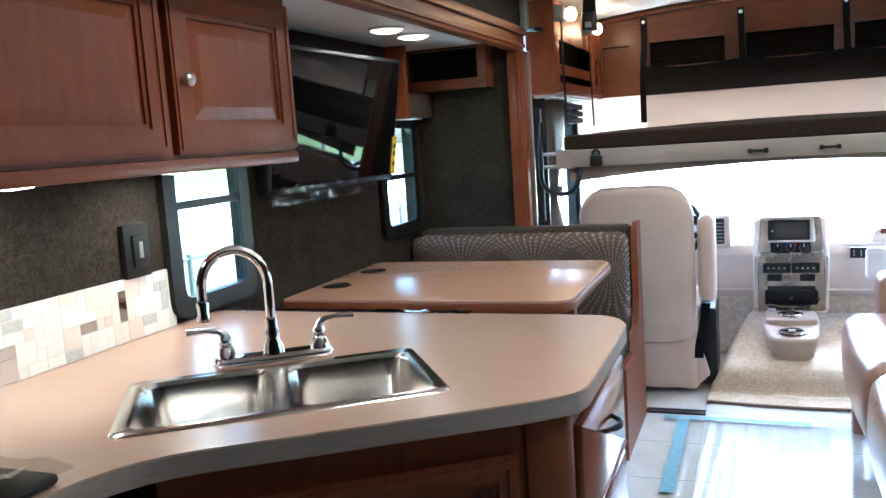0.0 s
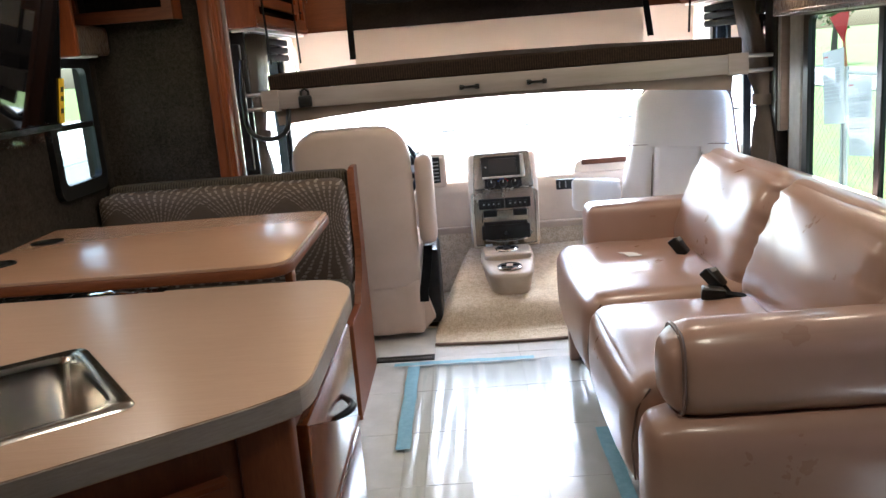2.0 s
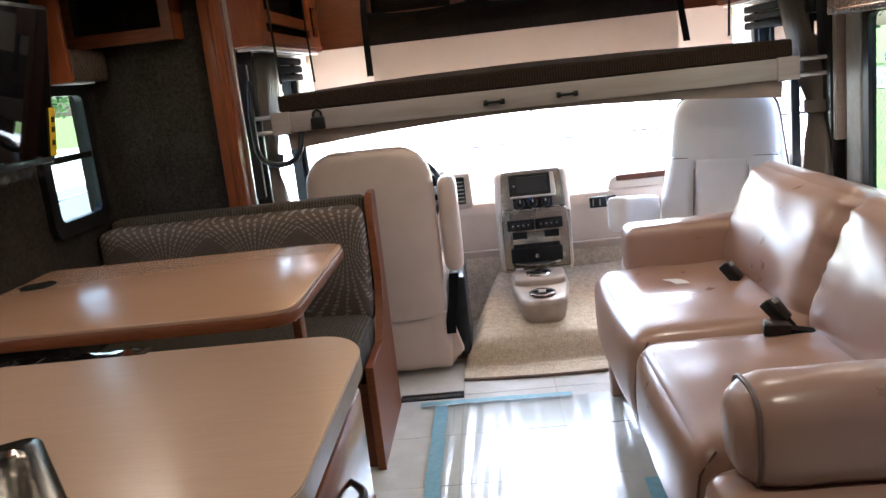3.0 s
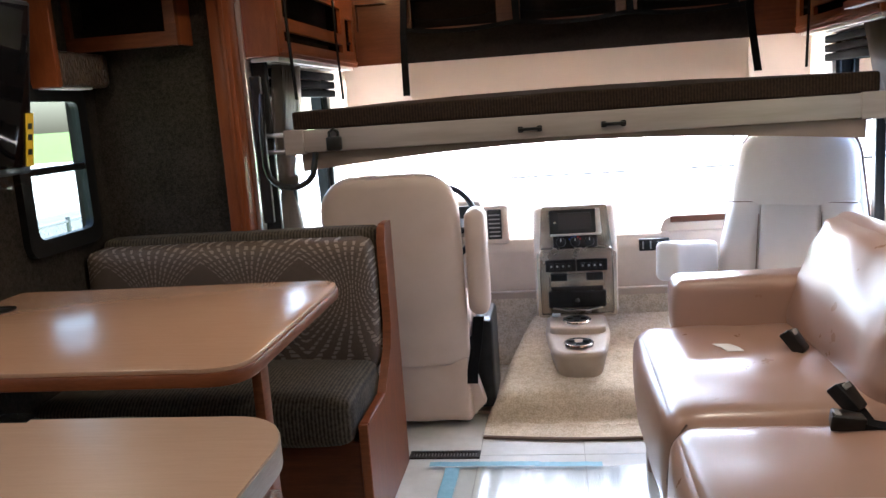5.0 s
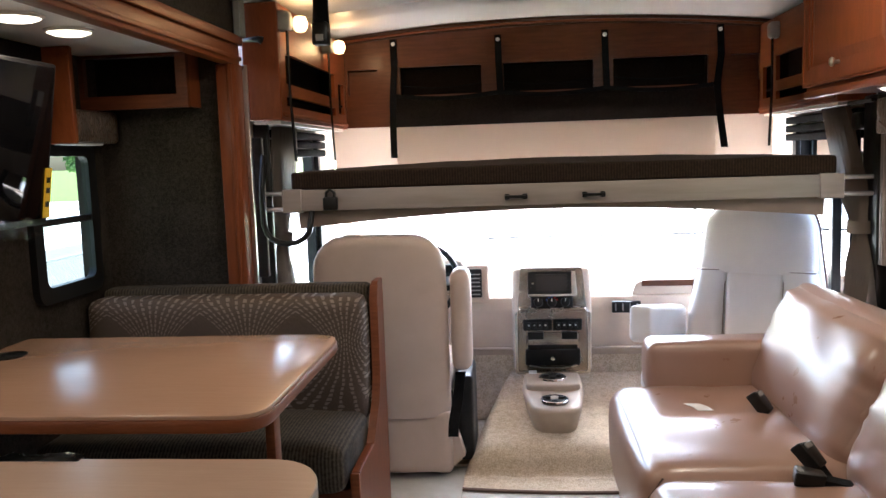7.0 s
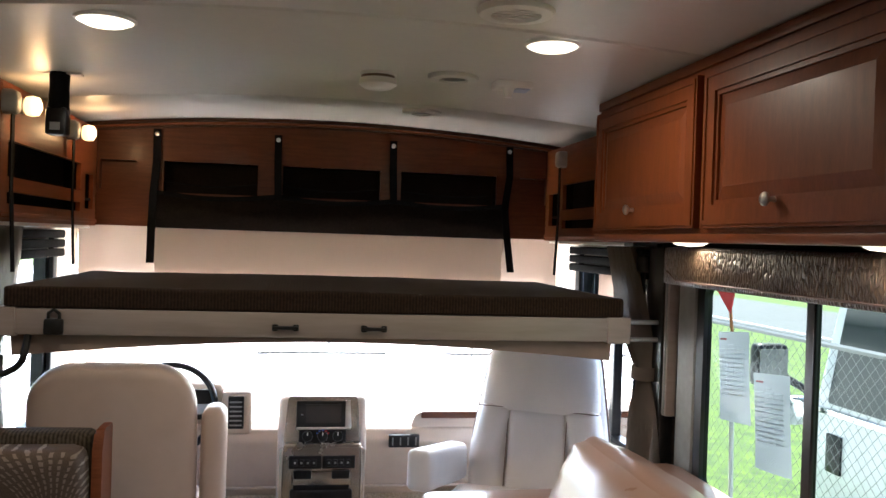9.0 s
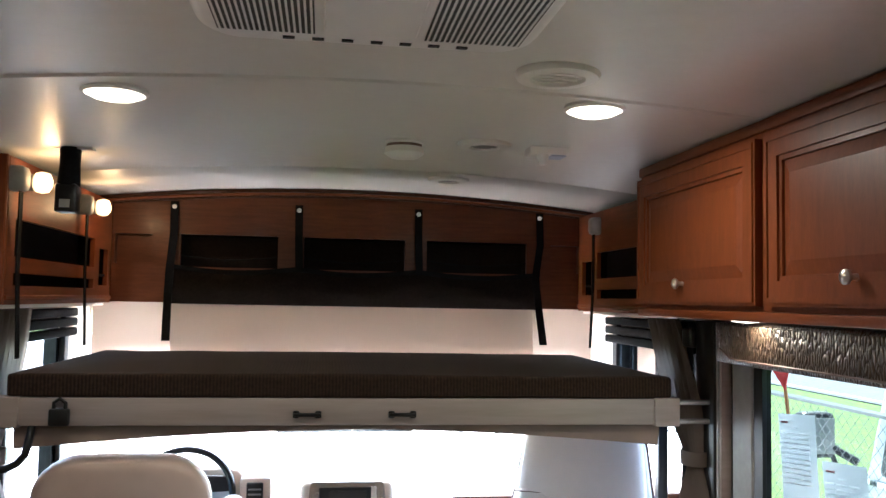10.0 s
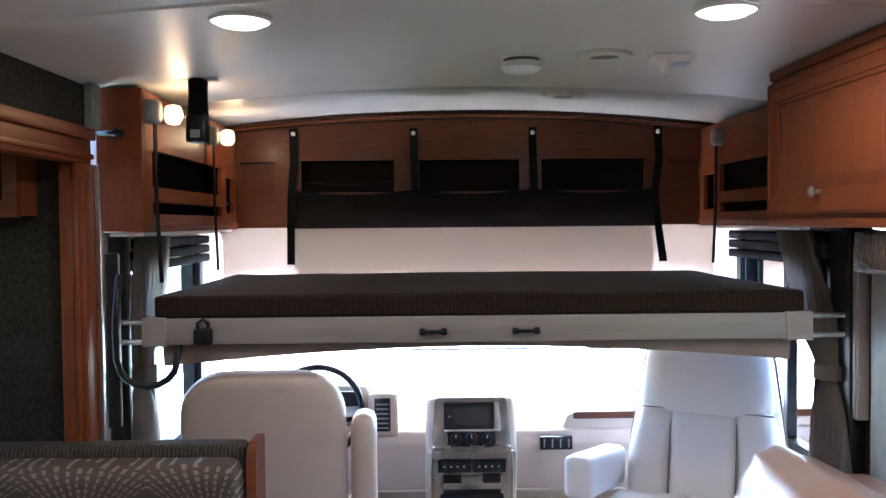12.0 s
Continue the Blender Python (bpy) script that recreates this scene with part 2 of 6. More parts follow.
BEDCLOTH = ribbed("brown_corduroy", (0.011, 0.0058, 0.0033), (0.030, 0.0165, 0.0098), 0, 0.011)
SEATCLOTH = ribbed("dark_corduroy", (0.020, 0.0145, 0.009), (0.078, 0.06, 0.040), 0, 0.012)
FANS = fan_print("fan_jacquard")
ALUM = noisy("painted_aluminium", (0.27, 0.225, 0.205), (0.33, 0.28, 0.26), scale=4.0, rough=0.4, metal=0.1, stretch=(1, 12, 12))
METAL = noisy("brushed_aluminium", (0.66, 0.66, 0.66), (0.76, 0.76, 0.76), scale=30.0, rough=0.3, metal=1.0)
CHROME = plain("chrome", (0.82, 0.82, 0.83), 0.06, 1.0)
STEEL = noisy("stainless_steel", (0.60, 0.565, 0.52), (0.72, 0.685, 0.64), scale=6.0, rough=0.17, metal=1.0, fine=0.05, fine_scale=200.0, stretch=(1, 25, 1))
NICKEL = plain("brushed_nickel", (0.62, 0.58, 0.53), 0.28, 1.0)
VINYLFLOOR = noisy("grey_floor_tile", (0.60, 0.60, 0.575), (0.74, 0.735, 0.71), scale=7.0, rough=0.2, fine=0.08, fine_scale=120.0, coat=0.6)
GROUT = noisy("floor_joint", (0.36, 0.355, 0.335), (0.44, 0.435, 0.41), rough=0.6)
TAPE = noisy("blue_masking_tape", (0.16, 0.34, 0.43), (0.24, 0.44, 0.53), scale=40.0, rough=0.6)
SHADE = translucent("cream_shade", (0.70, 0.62, 0.55), (0.42, 0.35, 0.30))
NETCLOTH = translucent("net_shade", (0.66, 0.62, 0.58), (0.72, 0.67, 0.62))
CURTAIN = translucent("taupe_curtain", (0.27, 0.225, 0.19), (0.25, 0.21, 0.18))
VALANCE = tooled("tooled_valance", (0.038, 0.022, 0.013), (0.135, 0.088, 0.055))
PANBEIGE = noisy("beige_bed_pan", (0.19, 0.14, 0.112), (0.25, 0.19, 0.155), scale=5.0, rough=0.6)
TINT = glass("tinted_glass", (0.18, 0.20, 0.175), -0.35)
CLEAR = glass("clear_glass", (0.86, 0.89, 0.86))
SCREEN = plain("black_screen", (0.003, 0.003, 0.0035), 0.03)
SCREEN.node_tree.nodes["Principled BSDF"].inputs["Specular IOR Level"].default_value = 0.2
FILM = glass("floor_film", (0.95, 0.97, 0.98), 1.5, 0.17)
WRAP = glass("plastic_wrap", (0.9, 0.9, 0.9), 0.2, 0.08)
LAMP_WARM = glow("warm_lens", (1.0, 0.80, 0.52), 0.32)
LAMP_BULB = glow("warm_bulb", (1.0, 0.56, 0.20), 0.24)
GRASS = noisy("lawn", (0.028, 0.062, 0.005), (0.135, 0.205, 0.018), scale=7.0, rough=0.9, fine=0.8, fine_scale=60.0, spread=(0.34, 0.66))
ASPHALT = noisy("road_asphalt", (0.085, 0.085, 0.088), (0.14, 0.14, 0.143), scale=5.0, rough=0.9, fine=0.5, fine_scale=90.0)
CONCRETE = noisy("pale_concrete", (0.60, 0.59, 0.56), (0.72, 0.71, 0.68), scale=2.0, rough=0.9, fine=0.3, fine_scale=80.0)
PAPER = translucent("paper", (0.82, 0.82, 0.82), (0.46, 0.46, 0.48))
INK = translucent("printed_lines", (0.66, 0.66, 0.70), (0.86, 0.86, 0.90))
RED = plain("red_cloth", (0.62, 0.02, 0.03), 0.6)
YELLOW = plain("yellow_tag", (0.75, 0.48, 0.01), 0.5)
VANWHITE = plain("white_car_paint", (0.75, 0.76, 0.77), 0.25, 0.0, 0.5)
DARKGLASS = plain("dark_car_glass", (0.02, 0.03, 0.03), 0.08)
GALV = plain("galvanised_wire", (0.20, 0.205, 0.21), 0.5, 0.6)
LEAF = noisy("leaves", (0.03, 0.08, 0.012), (0.08, 0.17, 0.03), scale=4.0, rough=0.8)
BARK = noisy("bark", (0.08, 0.06, 0.045), (0.16, 0.12, 0.09), scale=12.0, rough=0.95)


# ---- mesh tools ----
def bm_box(lo, hi, bevel=0.0, seg=1):
    bm = bmesh.new()
    c = [(a + b) / 2 for a, b in zip(lo, hi)]
    s = [abs(b - a) for a, b in zip(lo, hi)]
    bmesh.ops.create_cube(bm, size=1.0, matrix=Matrix.Translation(c) @ Matrix.Diagonal((*s, 1)))
    if bevel:
        bmesh.ops.bevel(bm, geom=bm.edges[:], offset=min(bevel, min(s) * 0.45), segments=seg, profile=0.5, affect='EDGES')
    return bm


def bm_add(*bms):
    out = bms[0]
    for b in bms[1:]:
        me = bpy.data.meshes.new("join")
        b.to_mesh(me)
        out.from_mesh(me)
        bpy.data.meshes.remove(me)
        b.free()
    return out


def bm_prism(poly, a, b, axis=2, bevel=0.0, seg=2):
    """A flat outline, pushed along one axis from a to b. The outline's two numbers are the other two axes in order."""
    bm = bmesh.new()

    def p3(p, w):
        q = list(p)
        q.insert(axis, w)
        return q
    lo = [bm.verts.new(p3(p, a)) for p in poly]
    hi = [bm.verts.new(p3(p, b)) for p in poly]
    n = len(poly)
    bm.faces.new(lo)
    top = bm.faces.new(hi[::-1])
    for i in range(n):
        bm.faces.new((lo[i], hi[i], hi[(i + 1) % n], lo[(i + 1) % n]))
    bmesh.ops.recalc_face_normals(bm, faces=bm.faces[:])
    if bevel:
        es = [e for e in bm.edges if len({round(v.co[axis], 5) for v in e.verts}) == 1]
        bmesh.ops.bevel(bm, geom=es, offset=bevel, segments=seg, profile=0.5, affect='EDGES')
    return bm


def bm_tube(pts, r, n=10, ends=True):
    """A round bar along a line of points; r may be one radius or one for each point."""
    bm = bmesh.new()
    pts = [Vector(p) for p in pts]
    rs = r if isinstance(r, (list, tuple)) else [r] * len(pts)
    rings, prev = [], None
    for i, p in enumerate(pts):
        d = (pts[min(i + 1, len(pts) - 1)] - pts[max(i - 1, 0)]).normalized()
        if prev is None:
            s = d.orthogonal().normalized()
        else:
            s = (prev - d * prev.dot(d)).normalized()
        prev = s
        t = d.cross(s)
        rings.append([bm.verts.new(p + (s * math.cos(2 * math.pi * k / n) + t * math.sin(2 * math.pi * k / n)) * rs[i]) for k in range(n)])
    for a, b in zip(rings, rings[1:]):
        for k in range(n):
            bm.faces.new((a[k], a[(k + 1) % n], b[(k + 1) % n], b[k]))
    if ends:
        bm.faces.new(rings[0][::-1])
        bm.faces.new(rings[-1])
    return bm


def bm_strap(pts, width, thick, side):
    """A flat band along points; side is the direction across it."""
    bm = bmesh.new()
    pts, side = [Vector(p) for p in pts], Vector(side).normalized()
    rows = []
    for i, p in enumerate(pts):
        d = (pts[min(i + 1, len(pts) - 1)] - pts[max(i - 1, 0)]).normalized()
        nrm = d.cross(side).normalized()
        rows.append([bm.verts.new(p + side * (a * width / 2) + nrm * (b * thick / 2)) for a, b in ((-1, -1), (1, -1), (1, 1), (-1, 1))])
    for a, b in zip(rows, rows[1:]):
        for k in range(4):
            bm.faces.new((a[k], a[(k + 1) % 4], b[(k + 1) % 4], b[k]))
    bm.faces.new(rows[0][::-1])
    bm.faces.new(rows[-1])
    bmesh.ops.recalc_face_normals(bm, faces=bm.faces[:])
    return bm


def bm_lathe(profile, n=24, place=(0, 0, 0)):
    """Turned about an upright axis: (radius, height) pairs."""
    bm = bmesh.new()
    rings = []
    for r, z in profile:
        if r < 1e-5:
            rings.append([bm.verts.new((place[0], place[1], place[2] + z))])
        else:
            rings.append([bm.verts.new((place[0] + r * math.cos(2 * math.pi * k / n), place[1] + r * math.sin(2 * math.pi * k / n), place[2] + z)) for k in range(n)])
    for a, b in zip(rings, rings[1:]):
        for k in range(n):
            j = (k + 1) % n
            if len(a) == 1 and len(b) > 1:
                bm.faces.new((a[0], b[j], b[k]))
            elif len(b) == 1 and len(a) > 1:
                bm.faces.new((a[k], a[j], b[0]))
            elif len(a) > 1:
                bm.faces.new((a[k], a[j], b[j], b[k]))
    bmesh.ops.recalc_face_normals(bm, faces=bm.faces[:])
    return bm


def bm_soft(lo, hi, r, puff=(0, 0, 0), cuts=12, crease=0.0, freq=9.0, seed=0.0):
    """A padded block: rounded edges, sides that swell, fine wrinkles."""
    bm = bmesh.new()
    c = Vector([(a + b) / 2 for a, b in zip(lo, hi)])
    h = Vector([abs(b - a) / 2 for a, b in zip(lo, hi)])
    bmesh.ops.create_cube(bm, size=2.0)
    bmesh.ops.subdivide_edges(bm, edges=bm.edges[:], cuts=cuts, use_grid_fill=True)
    r = min(r, min(h) * 0.98)
    for v in bm.verts:
        q = v.co.copy()
        u = Vector([math.sin(t * math.pi / 2) for t in q])
        p = Vector([u[i] * h[i] for i in range(3)])
        inner = Vector([max(-(h[i] - r), min(h[i] - r, p[i])) for i in range(3)])
        d = p - inner
        if d.length > 1e-9:
            m = max(abs(t) for t in d)
            p = inner + d.normalized() * m
        for i in range(3):
            j, k = (i + 1) % 3, (i + 2) % 3
            p[i] += puff[i] * (p[i] / h[i]) * (1 - u[j] ** 2) * (1 - u[k] ** 2)
        w = c + p
        if crease:
            w = w + d.normalized() * crease * noise.noise((w * freq) + Vector((seed, 0, 0))) if d.length > 1e-9 else w + p.normalized() * crease * noise.noise((w * freq) + Vector((seed, 0, 0)))
        v.co = w
    return bm


def moved(bm, m):
    bmesh.ops.transform(bm, matrix=m, verts=bm.verts[:])
    return bm


def base_of(ob):
    at = Vector((0, 0, 0))
    while ob is not None:
        at += ob.location
        ob = ob.parent
    return at


def mesh_of(name, bm, material, smooth=None):
    me = bpy.data.meshes.new(name)
    if smooth is not None:
        lim = radians(smooth)
        for f in bm.faces:
            f.smooth = True
        for e in bm.edges:
            if len(e.link_faces) == 2 and e.calc_face_angle(0.0) > lim:
                e.smooth = False
    bm.to_mesh(me)
    bm.free()
    me.materials.append(material)
    return me


def part(name, bm, material, parent, label="", smooth=38):
    """One mesh under a thing or under a part; the outline is given in the place's own metres."""
    at = base_of(parent)
    bmesh.ops.translate(bm, vec=-at, verts=bm.verts[:])
    ob = new(name, mesh_of(name, bm, material, smooth))
    ob.parent = parent
    if label:
        tagged(ob, label)
    return ob


def thing(name, at, label, category, group="", kind=""):
    ob = new(name)
    ob.empty_display_size = 0.1
    ob.location = at
    return tagged(ob, label, category, group, kind)


def solid(name, bm, material, label="", category="", group="", kind="", smooth=38):
    return tagged(new(name, mesh_of(name, bm, material, smooth)), label, category, group, kind)


def arc(cx, cy, r, a0, a1, n=8):
    return [(cx + r * math.cos(radians(a0 + (a1 - a0) * i / n)), cy + r * math.sin(radians(a0 + (a1 - a0) * i / n))) for i in range(n + 1)]


def round_poly(pts, radii, n=6):
    """An outline with each corner rounded by its own radius."""
    out, m = [], len(pts)
    for i in range(m):
        p, a, b, r = Vector(pts[i]), Vector(pts[i - 1]), Vector(pts[(i + 1) % m]), radii[i] if isinstance(radii, (list, tuple)) else radii
        if r <= 0:
            out.append(tuple(p))
            continue
        p0, p1 = p + (a - p).normalized() * r, p + (b - p).normalized() * r
        for k in range(n + 1):
            t = k / n
            out.append(tuple(p0 * (1 - t) ** 2 + p * 2 * t * (1 - t) + p1 * t ** 2))
    return out


def frame_bm(axis, w0, w1, outer, inner):
    """A plate from w0 to w1 along an axis with a hole: outer and inner outlines with the same number of corners."""
    bm = bmesh.new()

    def p3(p, w):
        q = list(p)
        q.insert(axis, w)
        return q
    n = len(outer)
    rows = [[bm.verts.new(p3(p, w)) for p in o] for o, w in ((outer, w0), (outer, w1), (inner, w1), (inner, w0))]
    for a, b in zip(rows, rows[1:] + rows[:1]):
        for k in range(n):
            bm.faces.new((a[k], a[(k + 1) % n], b[(k + 1) % n], b[k]))
    bmesh.ops.recalc_face_normals(bm, faces=bm.faces[:])
    return bm


def rect(u0, u1, v0, v1, r=0.0, n=6):
    p = [(u0, v0), (u1, v0), (u1, v1), (u0, v1)]
    return round_poly(p, r, n) if r else p


def wall_bm(axis, w0, w1, u, v, holes):
    """A wall slab with rectangular holes, cut into blocks. u, v: its extent; holes: (u0, u1, v0, v1)."""
    us = sorted({u[0], u[1], *[t for h in holes for t in h[:2]]})
    vs = sorted({v[0], v[1], *[t for h in holes for t in h[2:]]})
    bm = bmesh.new()

    def p3(a, b, w):
        q = [a, b]
        q.insert(axis, w)
        return q

    def full(i, j):
        if not (0 <= i < len(us) - 1 and 0 <= j < len(vs) - 1):
            return False
        a, b = (us[i] + us[i + 1]) / 2, (vs[j] + vs[j + 1]) / 2
        return not any(h[0] < a < h[1] and h[2] < b < h[3] for h in holes)
    for i in range(len(us) - 1):
        for j in range(len(vs) - 1):
            if not full(i, j):
                continue
            a0, a1, b0, b1 = us[i], us[i + 1], vs[j], vs[j + 1]
            for w in (w0, w1):
                bm.faces.new([bm.verts.new(p3(*q, w)) for q in ((a0, b0), (a1, b0), (a1, b1), (a0, b1))])
            for (di, dj), (q0, q1) in (((-1, 0), ((a0, b0), (a0, b1))), ((1, 0), ((a1, b0), (a1, b1))), ((0, -1), ((a0, b0), (a1, b0))), ((0, 1), ((a0, b1), (a1, b1)))):
                if not full(i + di, j + dj):
                    bm.faces.new([bm.verts.new(p3(*q, w)) for q, w in ((q0, w0), (q1, w0), (q1, w1), (q0, w1))])
    bmesh.ops.remove_doubles(bm, verts=bm.verts[:], dist=1e-5)
    bmesh.ops.recalc_face_normals(bm, faces=bm.faces[:])
    return bm


def bm_loft(z0, z1, half_w, half_d, rt, rb, n=36, rows=26, power=3.2):
    """A padded upright shape about the axis: half width and half depth, with the top and bottom edges rounded by rt and rb."""
    bm = bmesh.new()
    rings = []
    for j in range(rows + 1):
        s = 0.5 - 0.5 * math.cos(math.pi * j / rows)
        z = z0 + (z1 - z0) * s
        cut = 0.0
        if z > z1 - rt:
            cut = rt - math.sqrt(max(0.0, rt * rt - (z - (z1 - rt)) ** 2))
        if z < z0 + rb:
            cut = max(cut, rb - math.sqrt(max(0.0, rb * rb - (z0 + rb - z) ** 2)))
        d = half_d(z)
        w = max(0.004, half_w(z) - cut)
        dd = max(0.004, d - max(0.0, cut - rt * 0.55) * d / max(rt, 1e-6) * 1.6)
        ring = []
        for k in range(n):
            a = 2 * math.pi * k / n
            c, q = math.cos(a), math.sin(a)
            ring.append(bm.verts.new((w * math.copysign(abs(c) ** (2 / power), c), dd * math.copysign(abs(q) ** (2 / power), q), z)))
        rings.append(ring)
    for a, b in zip(rings, rings[1:]):
        for k in range(n):
            bm.faces.new((a[k], a[(k + 1) % n], b[(k + 1) % n], b[k]))
    bm.faces.new(rings[0][::-1])
    bm.faces.new(rings[-1])
    bmesh.ops.recalc_face_normals(bm, faces=bm.faces[:])
    return bm


def disc_lamp(at, size, watts, colour, target=None):
    """The light of a real lamp of the place, just under its lens."""
    l = new("lamp_light", bpy.data.lights.new("lamp_light", 'AREA'))
    l.data.shape, l.data.size, l.data.energy, l.data.color = 'DISK', size, watts * LAMP_POWER, colour
    l.matrix_world = look(at, target or (at[0], at[1], at[2] - 1))
    return l


# ---- the vehicle's shell ----
XL, XR, XS = -1.25, 1.25, -1.81        # side walls; outer wall of the slide-out
YS0, YS1 = -0.9, 3.34                  # slide-out from rear to front


def cz(x, y):
    """Height of the crowned ceiling."""
    return 2.12 - 0.05 * x * x + max(0.0, y - 3.75) * 0.022


def build_shell():
    def structure(name, bm, m, label, category="wall"):
        return solid(name, bm, m, label, category, kind="structure", smooth=None)
    structure("floor_base", bm_box((-1.9, -2.3, -0.08), (1.32, 5.3, -0.004)), GROUT, "dark underlay beneath the vinyl floor", "floor")
    structure("wall_right", wall_bm(0, XR, XR + 0.05, (-2.3, 3.62), (0, 2.2), [(1.25, 3.34, 0.73, 1.47)]), WALLCLOTH, "dark grey fabric side wall with a wide window")
    structure("wall_right_cab", wall_bm(0, XR, XR + 0.05, (3.62, 5.0), (0, 2.2), [(3.72, 4.55, 0.70, 1.50)]), DASHP, "cream moulded cab side wall with a window")
    structure("wall_left_cab", wall_bm(0, XL - 0.05, XL, (3.46, 5.0), (0, 2.2), [(3.70, 4.50, 0.70, 1.50)]), DASHP, "cream moulded cab side wall with a window")
    structure("wall_left_rear", bm_box((XL - 0.05, -2.3, 0), (XL, YS0 - 0.05, 2.2)), WALLCLOTH, "dark grey fabric side wall")
    structure("wall_left_upper", bm_box((XL - 0.05, YS0 - 0.05, 1.905), (XL, 3.40, 2.2)), WALLCLOTH, "dark grey fabric wall above the slide-out opening")
    structure("wall_slide", wall_bm(0, XS - 0.05, XS, (YS0, YS1), (0, 1.84), [(1.33, 1.71, 0.95, 1.44), (2.83, 3.22, 0.965, 1.50)]), WALLCLOTH, "dark grey fabric outer wall of the slide-out")
    structure("wall_slide_front", bm_box((XS, YS1, 0), (XL - 0.03, YS1 + 0.05, 1.84)), WALLCLOTH, "dark grey fabric end wall of the slide-out")
    structure("wall_slide_rear", bm_box((XS, YS0 - 0.05, 0), (XL, YS0, 1.84)), WALLCLOTH, "dark grey fabric end wall of the slide-out")
    structure("ceiling_slide", bm_box((XS - 0.05, YS0 - 0.05, 1.84), (XL - 0.052, YS1 + 0.05, 1.88)), CEIL, "white vinyl soffit of the slide-out", "ceiling")
    structure("wall_rear", bm_box((-1.9, -2.35, 0), (1.32, -2.3, 2.2)), WALLCLOTH, "dark grey fabric rear wall")
    structure("wall_front_lower", bm_box((XL, 5.25, -0.05), (XR, 5.3, 0.72)), DASHP, "cream front wall below the windscreen")
    structure("wall_front_upper", bm_box((XL - 0.05, 4.98, 1.64), (XR + 0.05, 5.03, 2.25)), WHITE, "white front cap above the windscreen")
    # crowned ceiling with two panel joints
    bm = bmesh.new()
    xs = [XL + (XR - XL) * i / 24 for i in range(25)]
    ys = [-2.3, -1, 0.5, 1.5, 2.612, 2.618, 2.63, 2.636, 3.2, 3.892, 3.898, 3.91, 3.916, 4.2, 4.5, 4.75, 5.0]
    joint = {2.618: 0.006, 2.63: 0.006, 3.898: 0.005, 3.91: 0.005}
    g = [[bm.verts.new((x, y, cz(x, y) - joint.get(y, 0))) for x in xs] for y in ys]
    t = [[bm.verts.new((x, y, cz(x, y) + 0.06)) for x in xs] for y in ys]
    for a in (g, t):
        for r0, r1 in zip(a, a[1:]):
            for i in range(24):
                bm.faces.new((r0[i], r0[i + 1], r1[i + 1], r1[i]))
    bmesh.ops.recalc_face_normals(bm, faces=bm.faces[:])
    solid("ceiling", bm, CEIL, "cream vinyl crowned ceiling with panel joints", "ceiling", kind="structure", smooth=40)
    # wooden frame of the slide-out
    trim = thing("trim_slide", (XL, 3.35, 0), "reddish varnished wood frame round the slide-out opening", "trim", kind="structure")
    part("header", bm_box((-1.30, YS0, 1.80), (-1.245, 3.385, 1.905), 0.006, 2), CABINET_Y, trim)
    part("header_lip", bm_box((-1.245, YS0, 1.872), (-1.228, 3.385, 1.91), 0.006, 2), CABINET_Y, trim)
    part("header_bead", bm_box((-1.245, YS0, 1.815), (-1.236, 3.385, 1.832), 0.004, 2), CABINET_Y, trim)
    part("post", bm_box((-1.315, 3.30, 0.0), (-1.235, 3.39, 1.80), 0.007, 2), CABINET, trim)
    part("post_bead", bm_box((-1.268, 3.292, 0.0), (-1.25, 3.30, 1.80), 0.004, 2), CABINET, trim)
    part("edge_strip", bm_box((-1.235, 3.375, 0.0), (-1.218, 3.392, 1.80), 0.002), METAL, trim, "pale metal edge strip")
    # black seal columns behind the slide-out and by the sofa window
    solid("pillar_left", bm_box((-1.248, 3.505, 0.0), (-1.185, 3.535, 1.58), 0.006, 2), BLACKP, "black seal column beside the slide-out", "pillar", kind="structure")
    solid("pillar_right", bm_box((1.19, 3.46, 0.0), (1.247, 3.60, 1.60), 0.008, 2), BLACKP, "black column beside the cab curtain", "pillar", kind="structure")
    solid("ceiling_bracket", bm_box((-1.245, 3.33, 1.905), (-1.215, 3.39, 2.05), 0.004), GREYP, "grey bracket above the slide-out post", "bracket", kind="structure")


def window_unit(name, x0, x1, y0, y1, z0, z1, bars, glass_m, label, r=0.06, border=0.035, upright=()):
    """A framed window in a side wall; bars are heights of cross bars, upright the places of uprights."""
    w = thing(name, ((x0 + x1) / 2, (y0 + y1) / 2, z0), label, "window", kind="structure")
    part("window_frame", frame_bm(0, x0, x1, rect(y0 - 0.02, y1 + 0.02, z0 - 0.02, z1 + 0.02, r), rect(y0 + border, y1 - border, z0 + border, z1 - border, r * 0.6)), BLACKP, w)
    for b in bars:
        part("cross_bar", bm_box((x0 + 0.004, y0 + 0.02, b - 0.012), (x1 - 0.004, y1 - 0.02, b + 0.012), 0.003), BLACKP, w)
    for u in upright:
        part("mullion", bm_box((x0 + 0.004, u - 0.022, z0 + 0.02), (x1 - 0.004, u + 0.022, z1 - 0.02), 0.004), BLACKP, w)
    xm = (x0 + x1) / 2
    cuts = [y0 + 0.01, *upright, y1 - 0.01]
    zc = [z0 + 0.01, *bars, z1 - 0.01]
    for a, b in zip(cuts, cuts[1:]):
        for c, d in zip(zc, zc[1:]):
            q = bmesh.new()
            q.faces.new([q.verts.new((xm, *v)) for v in ((a, c), (b, c), (b, d), (a, d))])
            p = part("pane", q, glass_m, w, smooth=None)
            p.visible_shadow = False
    return w


